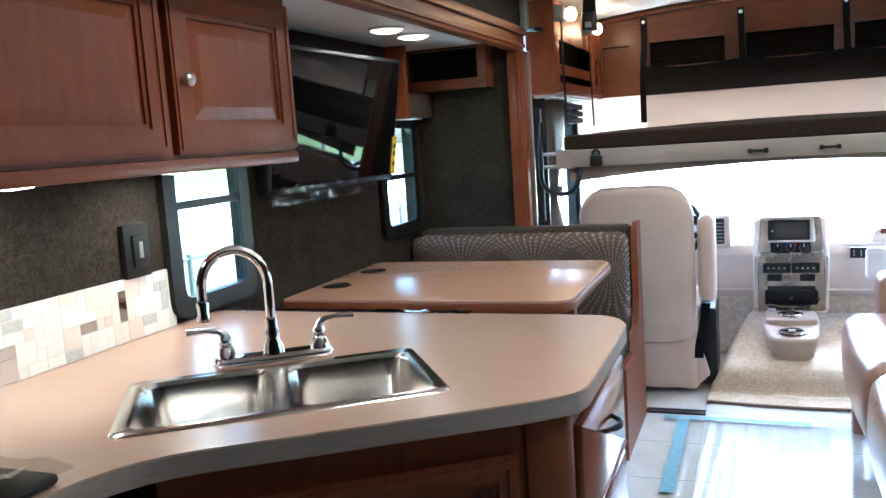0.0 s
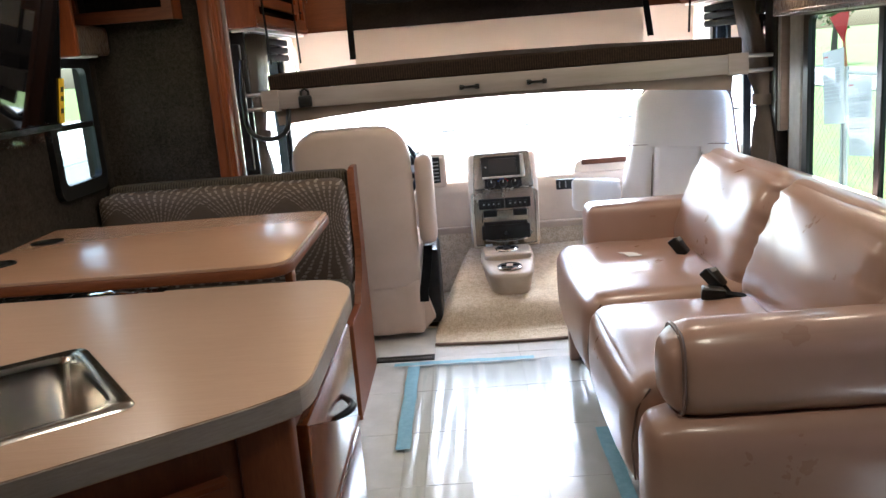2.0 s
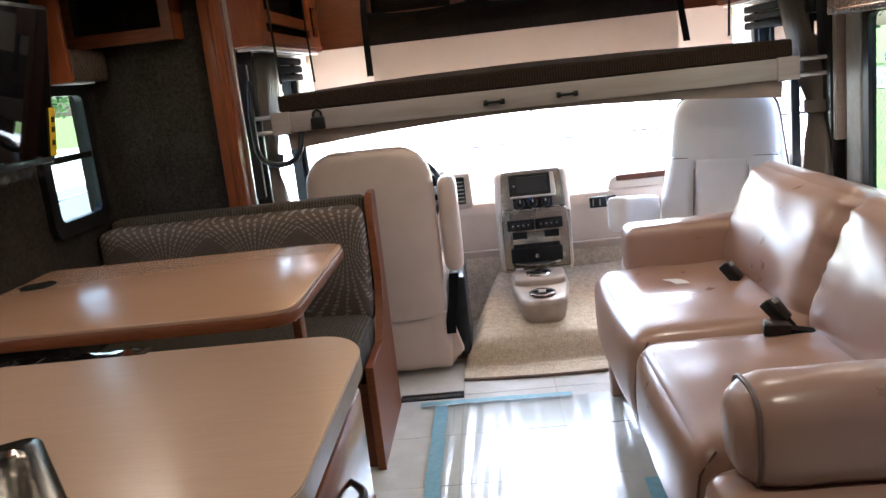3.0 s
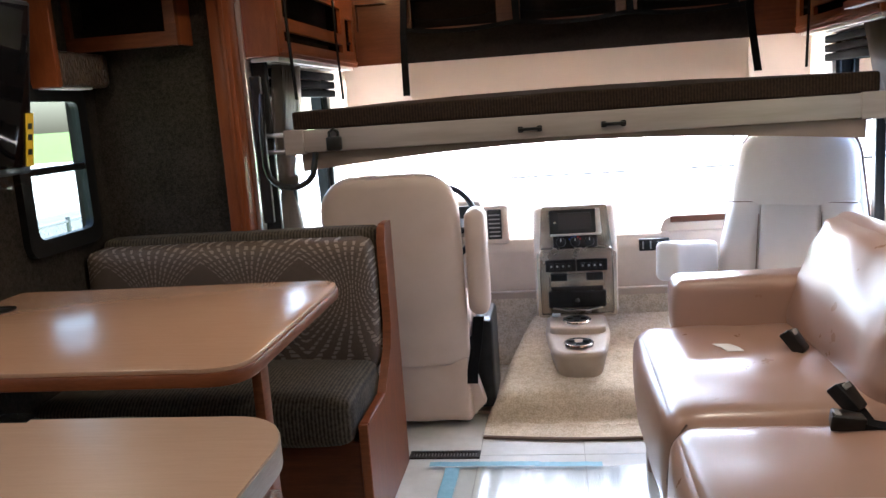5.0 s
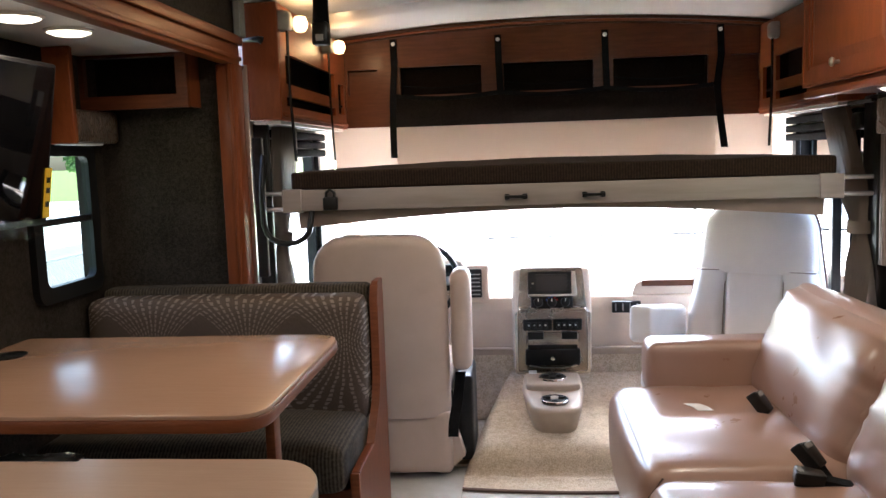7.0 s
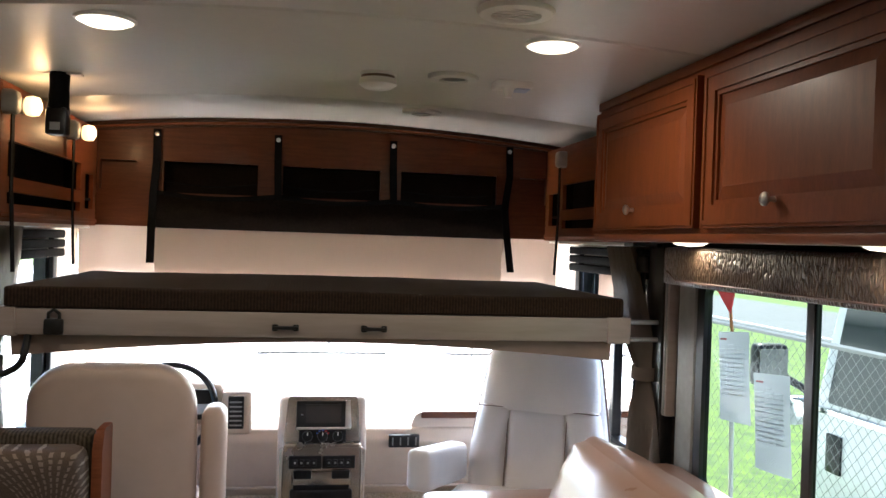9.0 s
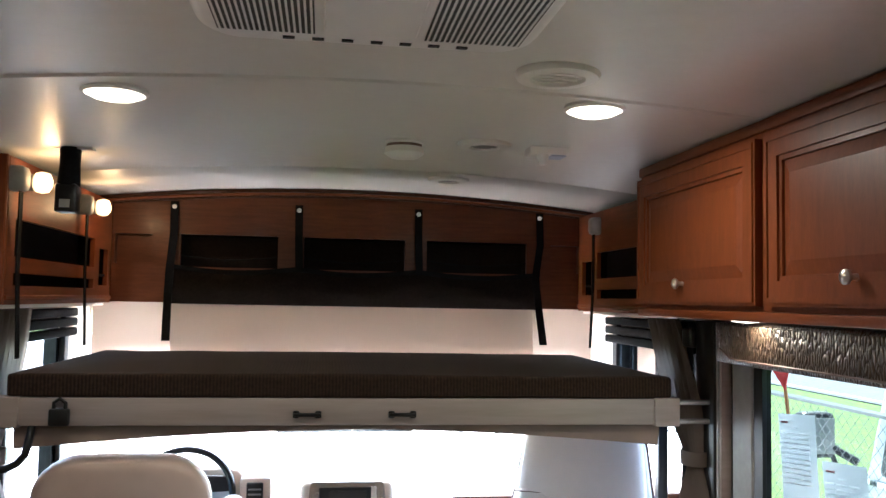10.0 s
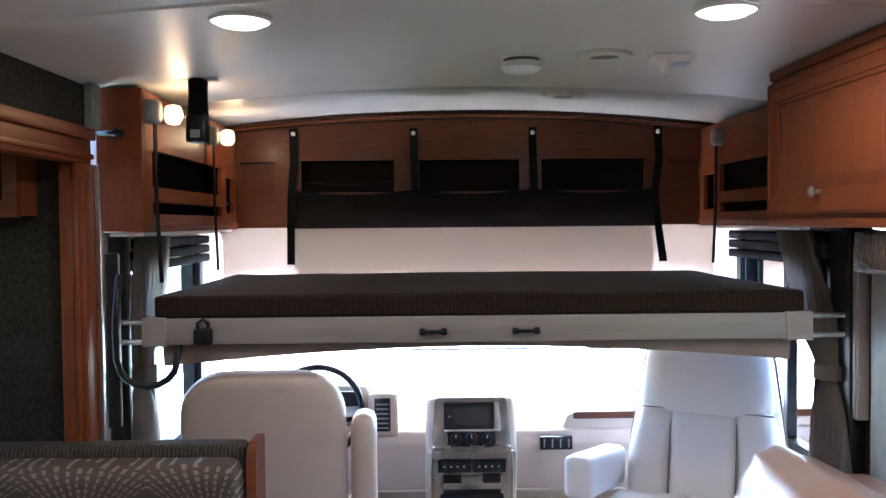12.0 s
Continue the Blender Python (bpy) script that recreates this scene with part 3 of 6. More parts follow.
def build_windows():
    window_unit("window_1", XS - 0.004, XS + 0.025, 1.31, 1.70, 0.94, 1.44, [1.255], TINT, "black-framed tinted kitchen window with rounded corners")
    window_unit("window_2", XS - 0.004, XS + 0.025, 2.81, 3.21, 0.975, 1.50, [1.235], TINT, "black-framed tinted dinette window with rounded corners")
    w = window_unit("window_3", XR - 0.018, XR + 0.012, 1.25, 3.245, 0.73, 1.47, [], TINT, "wide black-framed sliding window above the sofa", upright=(2.62,), border=0.03)
    part("window_sill", bm_box((XR - 0.03, 1.2, 0.70), (XR - 0.001, 3.26, 0.728), 0.004), GREYP, w)
    part("side_cover", bm_box((XR - 0.024, 3.268, 0.70), (XR - 0.002, 3.40, 1.56), 0.006), GREYP, w)
    window_unit("window_4", XR, XR + 0.05, 3.72, 4.55, 0.70, 1.50, [], CLEAR, "black-framed cab side window", upright=(4.1,), border=0.025)
    window_unit("window_5", XL - 0.05, XL, 3.70, 4.50, 0.70, 1.50, [], CLEAR, "black-framed cab side window", upright=(3.98,), border=0.025)
    # windscreen, raked
    w = thing("windscreen", (0, 5.27, 0.72), "wide raked front windscreen with dark rubber edge", "windscreen", kind="structure")

    def at(x, s):
        return (x, 5.29 - 0.28 * s, 0.70 + 0.96 * s)
    bm = bmesh.new()
    n = 12
    rows = [[bm.verts.new(Vector(at(-1.22 + 2.44 * i / n, s)) + Vector((0, 0.05 * math.sin(math.pi * i / n), 0))) for i in range(n + 1)] for s in (0, 1)]
    for i in range(n):
        bm.faces.new((rows[0][i], rows[0][i + 1], rows[1][i + 1], rows[1][i]))
    g = part("pane", bm, CLEAR, w)
    g.visible_shadow = False
    for sx in (-1, 1):
        part("side_pillar", bm_tube([(sx * 1.20, 5.27, 0.68), (sx * 1.20, 5.10, 1.25), (sx * 1.20, 4.96, 1.70)], 0.05, 10), DASHP, w)
        part("rubber_edge", bm_box((sx * 1.235 - 0.012, 4.50, 0.65), (sx * 1.235 + 0.012, 4.56, 1.55), 0.004), BLACKP, w)
    for x0, x1 in ((-0.62, 0.22), (0.45, 1.0)):
        ob = thing("wiper", (x0, 5.42, 0.86), "black wiper arm resting on the windscreen", "wiper", "wipers")
        part("arm", bm_tube([(x0 - 0.06, 5.40, 0.66), (x0, 5.40, 0.855), ((x0 + x1) / 2, 5.41, 0.90), (x1, 5.40, 0.91)], 0.005, 6), BLACKP, ob)
        part("blade", bm_box((x0 + 0.25, 5.385, 0.89), (x1 + 0.15, 5.40, 0.905), 0.003), BLACKP, ob)
    c = thing("scuttle", (0, 5.4, 0.6), "white outer nose of the vehicle below the windscreen", "bonnet", kind="structure")
    part("nose", bm_soft((-1.25, 5.31, -0.3), (1.25, 5.75, 0.70), 0.12, cuts=8), VANWHITE, c)


# ---- outside ----
def build_outside():
    gz = -0.95
    bm = bmesh.new()
    bmesh.ops.create_grid(bm, x_segments=40, y_segments=40, size=1500, matrix=Matrix.Translation((0, 0, gz)))
    solid("ground", bm, GRASS, "bright green mown lawn reaching to the horizon", "lawn", kind="structure")
    solid("car_park", bm_box((-4.0, -9, gz - 0.1), (2.4, 10, gz + 0.02)), CONCRETE, "pale concrete parking surface under the vehicle", "pavement", kind="structure")
    # added ground, pale so that the view through the windscreen washes out white
    solid("forecourt", bm_prism([(-45, 10.0), (2.4, 10.0), (13, 58), (-45, 58)], gz - 0.1, gz + 0.02), CONCRETE, "wide pale concrete added ahead to whiten the windscreen view", "pavement", kind="structure")
    solid("road", bm_box((14.5, -200, gz - 0.1), (22, 200, gz + 0.03)), ASPHALT, "grey asphalt road beyond the fence", "road", kind="structure")
    solid("road_line", bm_box((14.9, -200, gz), (15.05, 200, gz + 0.036)), WHITE, "white painted edge line on the road", "road marking", kind="structure")
    solid("road_far", bm_box((-14, -200, gz - 0.1), (-7.5, 200, gz + 0.03)), ASPHALT, "grey asphalt road beyond the lawn", "road", kind="structure")
    # wire fence beside the lawn
    for fx, h, name in ((3.1, 1.95, "fence"), (-6.2, 1.2, "fence")):
        f = thing(name, (fx, 4, gz), "galvanised chain-link fence on thin posts", "fence", "fences")
        for i in range(9):
            y = -8 + i * 3.0
            part("post", bm_tube([(fx, y, gz), (fx, y, gz + h + 0.05)], 0.03, 8), GALV, f)
        part("top_rail", bm_tube([(fx, -8, gz + h), (fx, 16, gz + h)], 0.02, 6), GALV, f)
        verts, faces = [], []
        p, r = 0.085, 0.0032
        k = 0
        y = -6.0
        while y < 14.0:
            for s in (1, -1):
                a, b = (y, y + s * h)
                i = len(verts)
                verts += [(0, a - 4 - r, 0), (0, a - 4 + r, 0), (0, b - 4 + r, h), (0, b - 4 - r, h)]
                faces.append((i, i + 1, i + 2, i + 3))
            y += p
        me = bpy.data.meshes.new("wire_mesh")
        me.from_pydata(verts, [], faces)
        me.materials.append(GALV)
        ob = new("wire_mesh", me)
        ob.parent = f
        tagged(ob, "", "", "", "stuff")
    # white van parked beside the lawn
    v = thing("parked_van", (4.6, 3.2, gz), "white parked van with dark glass and black mirror", "van")
    side = [(5.88, gz + 0.45), (5.88, gz + 1.15), (5.72, gz + 1.38), (5.42, gz + 2.35), (0.5, gz + 2.45), (0.4, gz + 0.45)]
    part("body", bm_prism(round_poly(side, 0.13), 3.72, 5.65, 0, 0.07, 3), VANWHITE, v)
    part("side_glass", bm_prism(round_poly([(5.52, gz + 1.42), (5.33, gz + 2.15), (4.45, gz + 2.15), (4.45, gz + 1.42)], 0.05), 3.705, 3.73, 0), DARKGLASS, v)
    part("windscreen", bm_prism([(5.77, gz + 1.40), (5.50, gz + 2.28), (5.46, gz + 2.26), (5.72, gz + 1.38)], 3.86, 5.5, 0), DARKGLASS, v)
    part("waist_trim", bm_box((3.70, 4.2, gz + 1.33), (3.722, 5.68, gz + 1.38), 0.006), CHROME, v)
    m = part("mirror", bm_soft((3.36, 5.90, gz + 1.46), (3.64, 6.04, gz + 1.80), 0.05, cuts=6), BLACKP, v)
    part("mirror_glass", bm_box((3.385, 5.892, gz + 1.50), (3.615, 5.902, gz + 1.76)), GREYP, m)
    part("mirror_arm", bm_tube([(3.6, 5.93, gz + 1.55), (3.74, 5.80, gz + 1.45)], 0.03, 8), BLACKP, m)
    lm = part("lower_mirror", bm_soft((3.58, 5.86, gz + 1.16), (3.80, 5.98, gz + 1.40), 0.05, cuts=6), CHROME, v)
    part("mirror_bracket", bm_tube([(3.62, 5.95, gz + 1.50), (3.66, 5.93, gz + 1.38)], 0.02, 8), BLACKP, lm)
    for wy in (5.1, 1.5):
        w = part("wheel", bm_tube([(3.71, wy, gz + 0.36), (3.95, wy, gz + 0.36)], 0.36, 24), BLACKP, v)
        part("rim", bm_tube([(3.695, wy, gz + 0.36), (3.71, wy, gz + 0.36)], 0.2, 20), METAL, w)
    part("headlight", bm_soft((3.76, 5.80, gz + 0.8), (4.1, 5.90, gz + 1.05), 0.04, cuts=5), CHROME, v)
    part("door_handle", bm_box((3.69, 4.45, gz + 1.14), (3.722, 4.66, gz + 1.19), 0.008), BLACKP, v)
    part("fuel_hatch", bm_box((3.70, 5.35, gz + 0.92), (3.722, 5.52, gz + 1.2), 0.02, 2), BLACKP, v)
    v.location.y += 0.57
    # distant trees
    rnd = random.Random(5)
    spots = [(30, -8), (33, 6), (28, 22), (36, 35), (-24, -6), (-27, 9), (-22, 24), (10, 62), (-12, 66), (1, 70), (24, 55), (-26, 48)]
    for tx, ty in spots:
        t = thing("tree", (tx, ty, gz), "leafy green broad-leaved tree beyond the road", "tree", "trees beyond the road")
        hgt = rnd.uniform(5, 7.5)
        part("trunk", bm_tube([(tx, ty, gz - 0.1), (tx + 0.1, ty, gz + hgt * 0.3), (tx, ty + 0.15, gz + hgt * 0.6)], [0.24, 0.17, 0.06], 8), BARK, t)
        verts, faces = [], []
        for _ in range(900):
            d = Vector((rnd.gauss(0, 1), rnd.gauss(0, 1), rnd.gauss(0, 1))).normalized()
            q = Vector((0, 0, hgt * 0.62)) + Vector((d.x * hgt * 0.33, d.y * hgt * 0.33, d.z * hgt * 0.36)) * rnd.uniform(0.55, 1.0) * (0.8 + 0.35 * noise.noise(d * 2.2 + Vector((tx, ty, 0))))
            a = Vector((rnd.uniform(-1, 1), rnd.uniform(-1, 1), rnd.uniform(-1, 1))).normalized()
            b = a.orthogonal().normalized()
            s = rnd.uniform(0.12, 0.26)
            i = len(verts)
            verts += [q + a * s, q + b * s * 0.6, q - a * s, q - b * s * 0.6]
            faces.append((i, i + 1, i + 2, i + 3))
        me = bpy.data.meshes.new("crown")
        me.from_pydata(verts, [], faces)
        me.materials.append(LEAF)
        ob = new("crown", me)
        ob.parent = t


# ---- wood fronts ----
def plane_matrix(origin, u, v):
    u, v = Vector(u).normalized(), Vector(v).normalized()
    w = u.cross(v)
    m = Matrix((u, v, w)).transposed().to_4x4()
    m.translation = Vector(origin)
    return m


def knob_bm(m, u, v, s=1.0):
    bm = bm_lathe([(0, 0), (0.007 * s, 0), (0.006 * s, 0.012), (0.009 * s, 0.016), (0.015 * s, 0.02), (0.016 * s, 0.026), (0.011 * s, 0.031), (0, 0.033)], 16)
    return moved(bm, m @ Matrix.Translation((u, v, 0.02)))


def panel_door(parent, m, u0, u1, v0, v1, knob=None, raised=True, name="door", rail=0.058):
    """A framed door with a raised field, on a plane: u along, v up, out towards the room."""
    mid = CABINET
    d = part(name, moved(frame_bm(2, 0.0, 0.02, rect(u0, u1, v0, v1), rect(u0 + rail, u1 - rail, v0 + rail, v1 - rail)), m), mid, parent)
    part("moulding", moved(frame_bm(2, 0.004, 0.014, rect(u0 + rail - 0.002, u1 - rail + 0.002, v0 + rail - 0.002, v1 - rail + 0.002), rect(u0 + rail + 0.012, u1 - rail - 0.012, v0 + rail + 0.012, v1 - rail - 0.012)), m), mid, d)
    bm = bmesh.new()
    a, b = rect(u0 + rail, u1 - rail, v0 + rail, v1 - rail), rect(u0 + rail + 0.045, u1 - rail - 0.045, v0 + rail + 0.045, v1 - rail - 0.045)
    ra = [bm.verts.new((*p, 0.004)) for p in a]
    rb = [bm.verts.new((*p, 0.015 if raised else 0.005)) for p in b]
    for k in range(4):
        bm.faces.new((ra[k], ra[(k + 1) % 4], rb[(k + 1) % 4], rb[k]))
    bm.faces.new(rb)
    part("panel", moved(bm, m), mid, d, smooth=8)
    # shaped outer edge
    part("edge", moved(frame_bm(2, 0.019, 0.024, rect(u0 + 0.008, u1 - 0.008, v0 + 0.008, v1 - 0.008), rect(u0 + 0.02, u1 - 0.02, v0 + 0.02, v1 - 0.02)), m), mid, d)
    if knob:
        part("knob", knob_bm(m, *knob), NICKEL, d, "brushed nickel knob")
    return d


def build_left_overhead():
    c = thing("overhead_cabinet", (-1.6, 0.6, 1.37), "reddish-brown wood overhead kitchen cabinet with raised-panel doors", "cabinet")
    xf = -1.445
    part("body", bm_box((XS, YS0 + 0.01, 1.395), (xf - 0.02, 1.475, 1.838)), CABINET, c)
    part("face_frame", bm_box((xf - 0.02, YS0 + 0.01, 1.372), (xf, 1.475, 1.838), 0.004), CABINET, c)
    part("light_rail", bm_box((xf - 0.03, YS0 + 0.01, 1.362), (xf + 0.006, 1.48, 1.395), 0.006, 2), CABINET_Y, c)
    part("bottom", bm_box((XS, YS0 + 0.01, 1.382), (xf - 0.03, 1.47, 1.394)), CABINET_Y, c)
    m = plane_matrix((xf, 0, 0), (0, 1, 0), (0, 0, 1))
    panel_door(c, m, 0.925, 1.455, 1.405, 1.80, (0.958, 1.575), rail=0.066)
    panel_door(c, m, 0.28, 0.897, 1.405, 1.80)
    panel_door(c, m, -0.4, 0.25, 1.405, 1.80)
    for y in (0.62, 1.16):
        l = thing("under_cabinet_light", (-1.62, y, 1.362), "lit round white puck light under the overhead cabinet", "light", "lamps under the kitchen cabinet")
        part("rim", bm_lathe([(0.0, 0.02), (0.062, 0.02), (0.066, 0.008), (0.06, 0.004)], 24, (-1.62, y, 1.362)), WHITE, l)
        part("lens", bm_lathe([(0.06, 0.005), (0.045, -0.006), (0, -0.01)], 24, (-1.62, y, 1.362)), LAMP_WARM, l)
        disc_lamp((-1.62, y, 1.345), 0.1, 1.7, (1.0, 0.78, 0.5))
    # recess with shade as a dark sheet, and open cubby in the slide's corner
    b = thing("wall_cabinet", (-1.7, 2.1, 1.5), "open recess framed in reddish wood behind the television, its shade a dark sheet", "cabinet")
    part("shade_board", bm_box((XS, 1.50, 1.50), (-1.785, 2.925, 1.838), 0.004), CLOTH_AND_SHADE, b)
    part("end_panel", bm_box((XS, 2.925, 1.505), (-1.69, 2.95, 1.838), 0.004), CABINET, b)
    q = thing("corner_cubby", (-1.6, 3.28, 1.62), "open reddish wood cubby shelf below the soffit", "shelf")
    part("front_frame", frame_bm(1, 3.2, 3.225, rect(XS, -1.39, 1.635, 1.838), rect(XS + 0.02, -1.432, 1.685, 1.828)), CABINET_X_SHADED, q)
    part("shelf", bm_box((XS, 3.225, 1.65), (-1.40, YS1, 1.665)), CABINET_X_SHADED, q)
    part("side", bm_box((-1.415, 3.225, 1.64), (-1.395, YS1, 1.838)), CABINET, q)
    # dark back sheet puts the cubby's inner shade into its colour
    part("shade_lining", bm_box((XS, YS1 - 0.008, 1.665), (-1.415, YS1 - 0.001, 1.838)), CLOTH_AND_SHADE, q)
    v = thing("window_valance", (-1.76, 3.0, 1.49), "patterned brown fabric valance over the dinette window", "valance")
    part("cloth", bm_soft((XS, 2.955, 1.51), (-1.71, 3.30, 1.63), 0.02, cuts=6), VALANCE, v)
    part("rail", bm_box((XS, 2.955, 1.503), (-1.73, 3.20, 1.512), 0.003), WHITE, v)
    for y in (2.36, 2.63):
        l = thing("soffit_light", (-1.52, y, 1.83), "lit oval white ceiling light in the slide-out soffit", "light", "lamps in the slide-out soffit")
        part("rim", bm_lathe([(0, 0.01), (0.07, 0.01), (0.073, 0.002), (0.064, -0.004)], 28, (-1.52, y, 1.834)), WHITE, l)
        part("lens", bm_lathe([(0.064, -0.003), (0.045, -0.011), (0, -0.014)], 28, (-1.52, y, 1.834)), LAMP_WARM, l)
        disc_lamp((-1.52, y, 1.805), 0.12, 1.0, (1.0, 0.80, 0.54))
    o = thing("wall_outlet", (XS, 1.165, 1.08), "black wall outlet with raised cover plate", "outlet")
    part("plate", bm_box((XS, 1.115, 1.075), (XS + 0.02, 1.215, 1.225), 0.006, 2), BLACKP, o)
    part("socket", bm_box((XS + 0.02, 1.14, 1.105), (XS + 0.03, 1.19, 1.195), 0.004, 2), BLACKP, o)
    part("switch", bm_box((XS + 0.03, 1.158, 1.13), (XS + 0.034, 1.172, 1.175), 0.001), GREYP, o)


def build_backsplash():
    b = thing("backsplash", (XS, 1.0, 0.905), "mosaic backsplash of white, beige, grey and mirror tiles", "backsplash", kind="structure")
    part("backing", bm_box((XS, -0.3, 0.905), (XS + 0.004, 1.31, 1.078)), plain("white_grout", (0.74, 0.725, 0.69), 0.8), b, smooth=None)
    kinds = [noisy("tile_white", (0.72, 0.70, 0.66), (0.80, 0.78, 0.74), rough=0.15), noisy("tile_beige", (0.64, 0.59, 0.52), (0.72, 0.67, 0.60), rough=0.2),
             noisy("tile_pink", (0.64, 0.52, 0.45), (0.71, 0.60, 0.53), rough=0.2), noisy("tile_grey", (0.34, 0.35, 0.33), (0.56, 0.56, 0.53), scale=60.0, rough=0.3, stretch=(1, 1, 6)),
             plain("tile_mirror", (0.75, 0.76, 0.78), 0.05, 1.0), noisy("tile_pale", (0.66, 0.67, 0.64), (0.76, 0.77, 0.74), rough=0.12)]
    rnd = random.Random(11)
    cell, cols, rows = 0.0285, 56, 6
    used = set()
    meshes = {}
    for i in range(cols):
        for j in range(rows):
            if (i, j) in used:
                continue
            w, h = rnd.choice([(1, 1), (1, 2), (2, 1), (2, 2), (2, 2), (1, 1), (2, 1), (1, 3)])
            while i + w > cols or j + h > rows or any((i + a, j + c) in used for a in range(w) for c in range(h)):
                if w > 1:
                    w -= 1
                elif h > 1:
                    h -= 1
                else:
                    break
            for a in range(w):
                for c in range(h):
                    used.add((i + a, j + c))
            k = rnd.choices(range(6), (30, 16, 9, 14, 8, 23))[0]
            if (w, h, k) not in meshes:
                meshes[(w, h, k)] = mesh_of("tile", bm_box((0, 0.0005, 0.0005), (0.004, cell * w - 0.0005, cell * h - 0.0005), 0.0006), kinds[k], None)
            t = new("tile", meshes[(w, h, k)])
            t.parent = b
            t.location = Vector((XS + 0.004, 1.31 - (i + w) * cell, 0.907 + j * cell)) - b.location


def build_kitchen():
    zt = 0.905
    outline = [(XS, 1.52), (XS, -0.85), (-1.20, -0.85), (-1.20, 0.36), (-0.56, 0.80), (-0.50, 0.86), (-0.50, 1.44), (-0.56, 1.52)]
    o2 = round_poly(outline, [0, 0, 0, 0.16, 0.07, 0.05, 0.06, 0.05], 6)
    a = Vector((0.817, 0.577)).normalized()
    n = Vector((-a.y, a.x))
    ctr = Vector((-1.127, 0.790))

    def loc(u, v):
        p = ctr + a * u + n * v
        return (p.x, p.y)
    top = thing("worktop", (-1.2, 0.9, 0.865), "pale wood-grain laminate kitchen worktop with a cut corner", "worktop")
    bm = bmesh.new()
    hole = round_poly([loc(-0.308, -0.175), loc(0.308, -0.175), loc(0.308, 0.175), loc(-0.308, 0.175)], 0.03, 4)
    edges = []
    for loop in (o2, hole):
        vs = [bm.verts.new((x, y, zt)) for x, y in loop]
        edges += [bm.edges.new((vs[i], vs[(i + 1) % len(vs)])) for i in range(len(vs))]
    bmesh.ops.triangle_fill(bm, use_beauty=True, edges=edges)
    for f in bm.faces:
        f.normal_update()
        if f.normal.z < 0:
            f.normal_flip()
    ext = bmesh.ops.extrude_face_region(bm, geom=bm.faces[:])
    bmesh.ops.translate(bm, vec=(0, 0, -0.042), verts=[v for v in ext["geom"] if isinstance(v, bmesh.types.BMVert)])
    bmesh.ops.recalc_face_normals(bm, faces=bm.faces[:])
    part("slab", bm, LAMINATE, top, smooth=30)
    front = o2[2:]
    part("front_edge", bm_strap([(x * 1.0 + 0.0, y, zt - 0.0205) for x, y in front[0:]], 0.037, 0.005, (0, 0, 1)), EDGE_LAM_SHADED, top, "grey wood-grain edge band")
    bm = bmesh.new()
    rows = []
    for i in range(71):
        x = XS + 0.01 + 0.85 * i / 70
        rows.append([bm.verts.new((x, 1.50 + 0.012 * j, zt + 0.003 + 0.008 * abs(noise.noise(Vector((x * 45, j * 1.9, 7)))) * (j > 0))) for j in range(4)])
    for p, q in zip(rows, rows[1:]):
        for j in range(3):
            bm.faces.new((p[j], p[j + 1], q[j + 1], q[j]))
    part("film_edge", bm, WRAP, top, "crinkled clear protective film")
    # sink
    s = thing("kitchen_sink", (ctr.x, ctr.y, zt - 0.17), "double-bowl stainless steel drop-in sink", "sink")
    m = plane_matrix((ctr.x, ctr.y, zt), (a.x, a.y, 0), (n.x, n.y, 0))
    outer = rect(-0.32, 0.32, -0.187, 0.187, 0.032, 6)
    bowls = [(-0.296, -0.018, -0.163, 0.160), (0.018, 0.296, -0.163, 0.160)]
    bm = bmesh.new()
    eds = []
    for loop in [outer] + [rect(*b, 0.05, 6) for b in bowls]:
        vs = [bm.verts.new((x, y, 0.004)) for x, y in loop]
        eds += [bm.edges.new((vs[i], vs[(i + 1) % len(vs)])) for i in range(len(vs))]
    bmesh.ops.triangle_fill(bm, use_beauty=True, edges=eds)
    lip = [bm.verts.new((x * 1.012, y * 1.02, 0.0)) for x, y in outer]
    bm.verts.ensure_lookup_table()
    ov = [v for v in bm.verts][:len(outer)]
    for i in range(len(outer)):
        bm.faces.new((ov[i], ov[(i + 1) % len(outer)], lip[(i + 1) % len(outer)], lip[i]))
    bmesh.ops.recalc_face_normals(bm, faces=bm.faces[:])
    part("rim", moved(bm, m), STEEL, s, smooth=60)
    for b in bowls:
        bm = bmesh.new()
        prev = None
        for dz, inset, rr in ((0.004, 0, 0.05), (-0.002, 0.003, 0.05), (-0.008, 0.005, 0.05), (-0.128, 0.013, 0.05), (-0.140, 0.016, 0.048), (-0.150, 0.024, 0.045), (-0.155, 0.036, 0.04)):
            lp = [bm.verts.new((x, y, dz)) for x, y in rect(b[0] + inset, b[1] - inset, b[2] + inset, b[3] - inset, rr, 6)]
            if prev:
                for i in range(len(lp)):
                    bm.faces.new((prev[i], prev[(i + 1) % len(lp)], lp[(i + 1) % len(lp)], lp[i]))
            prev = lp
        bm.faces.new(prev)
        bowl = part("bowl", moved(bm, m), STEEL, s, smooth=60)
        cx, cy = (b[0] + b[1]) / 2, (b[2] + b[3]) / 2
        part("drain", moved(bm_lathe([(0, 0.002), (0.02, 0.003), (0.04, 0.004), (0.045, 0.0)], 20, (cx, cy, -0.156)), m), CHROME, bowl)
    # faucet
    f = thing("kitchen_faucet", (*loc(0, 0.222), zt + 0.004), "chrome gooseneck kitchen faucet with two lever handles", "faucet")
    part("deck_plate", moved(bm_prism(rect(-0.14, 0.14, 0.193, 0.251, 0.027, 6), 0.0, 0.026, 2, 0.011, 3), m), CHROME, f)
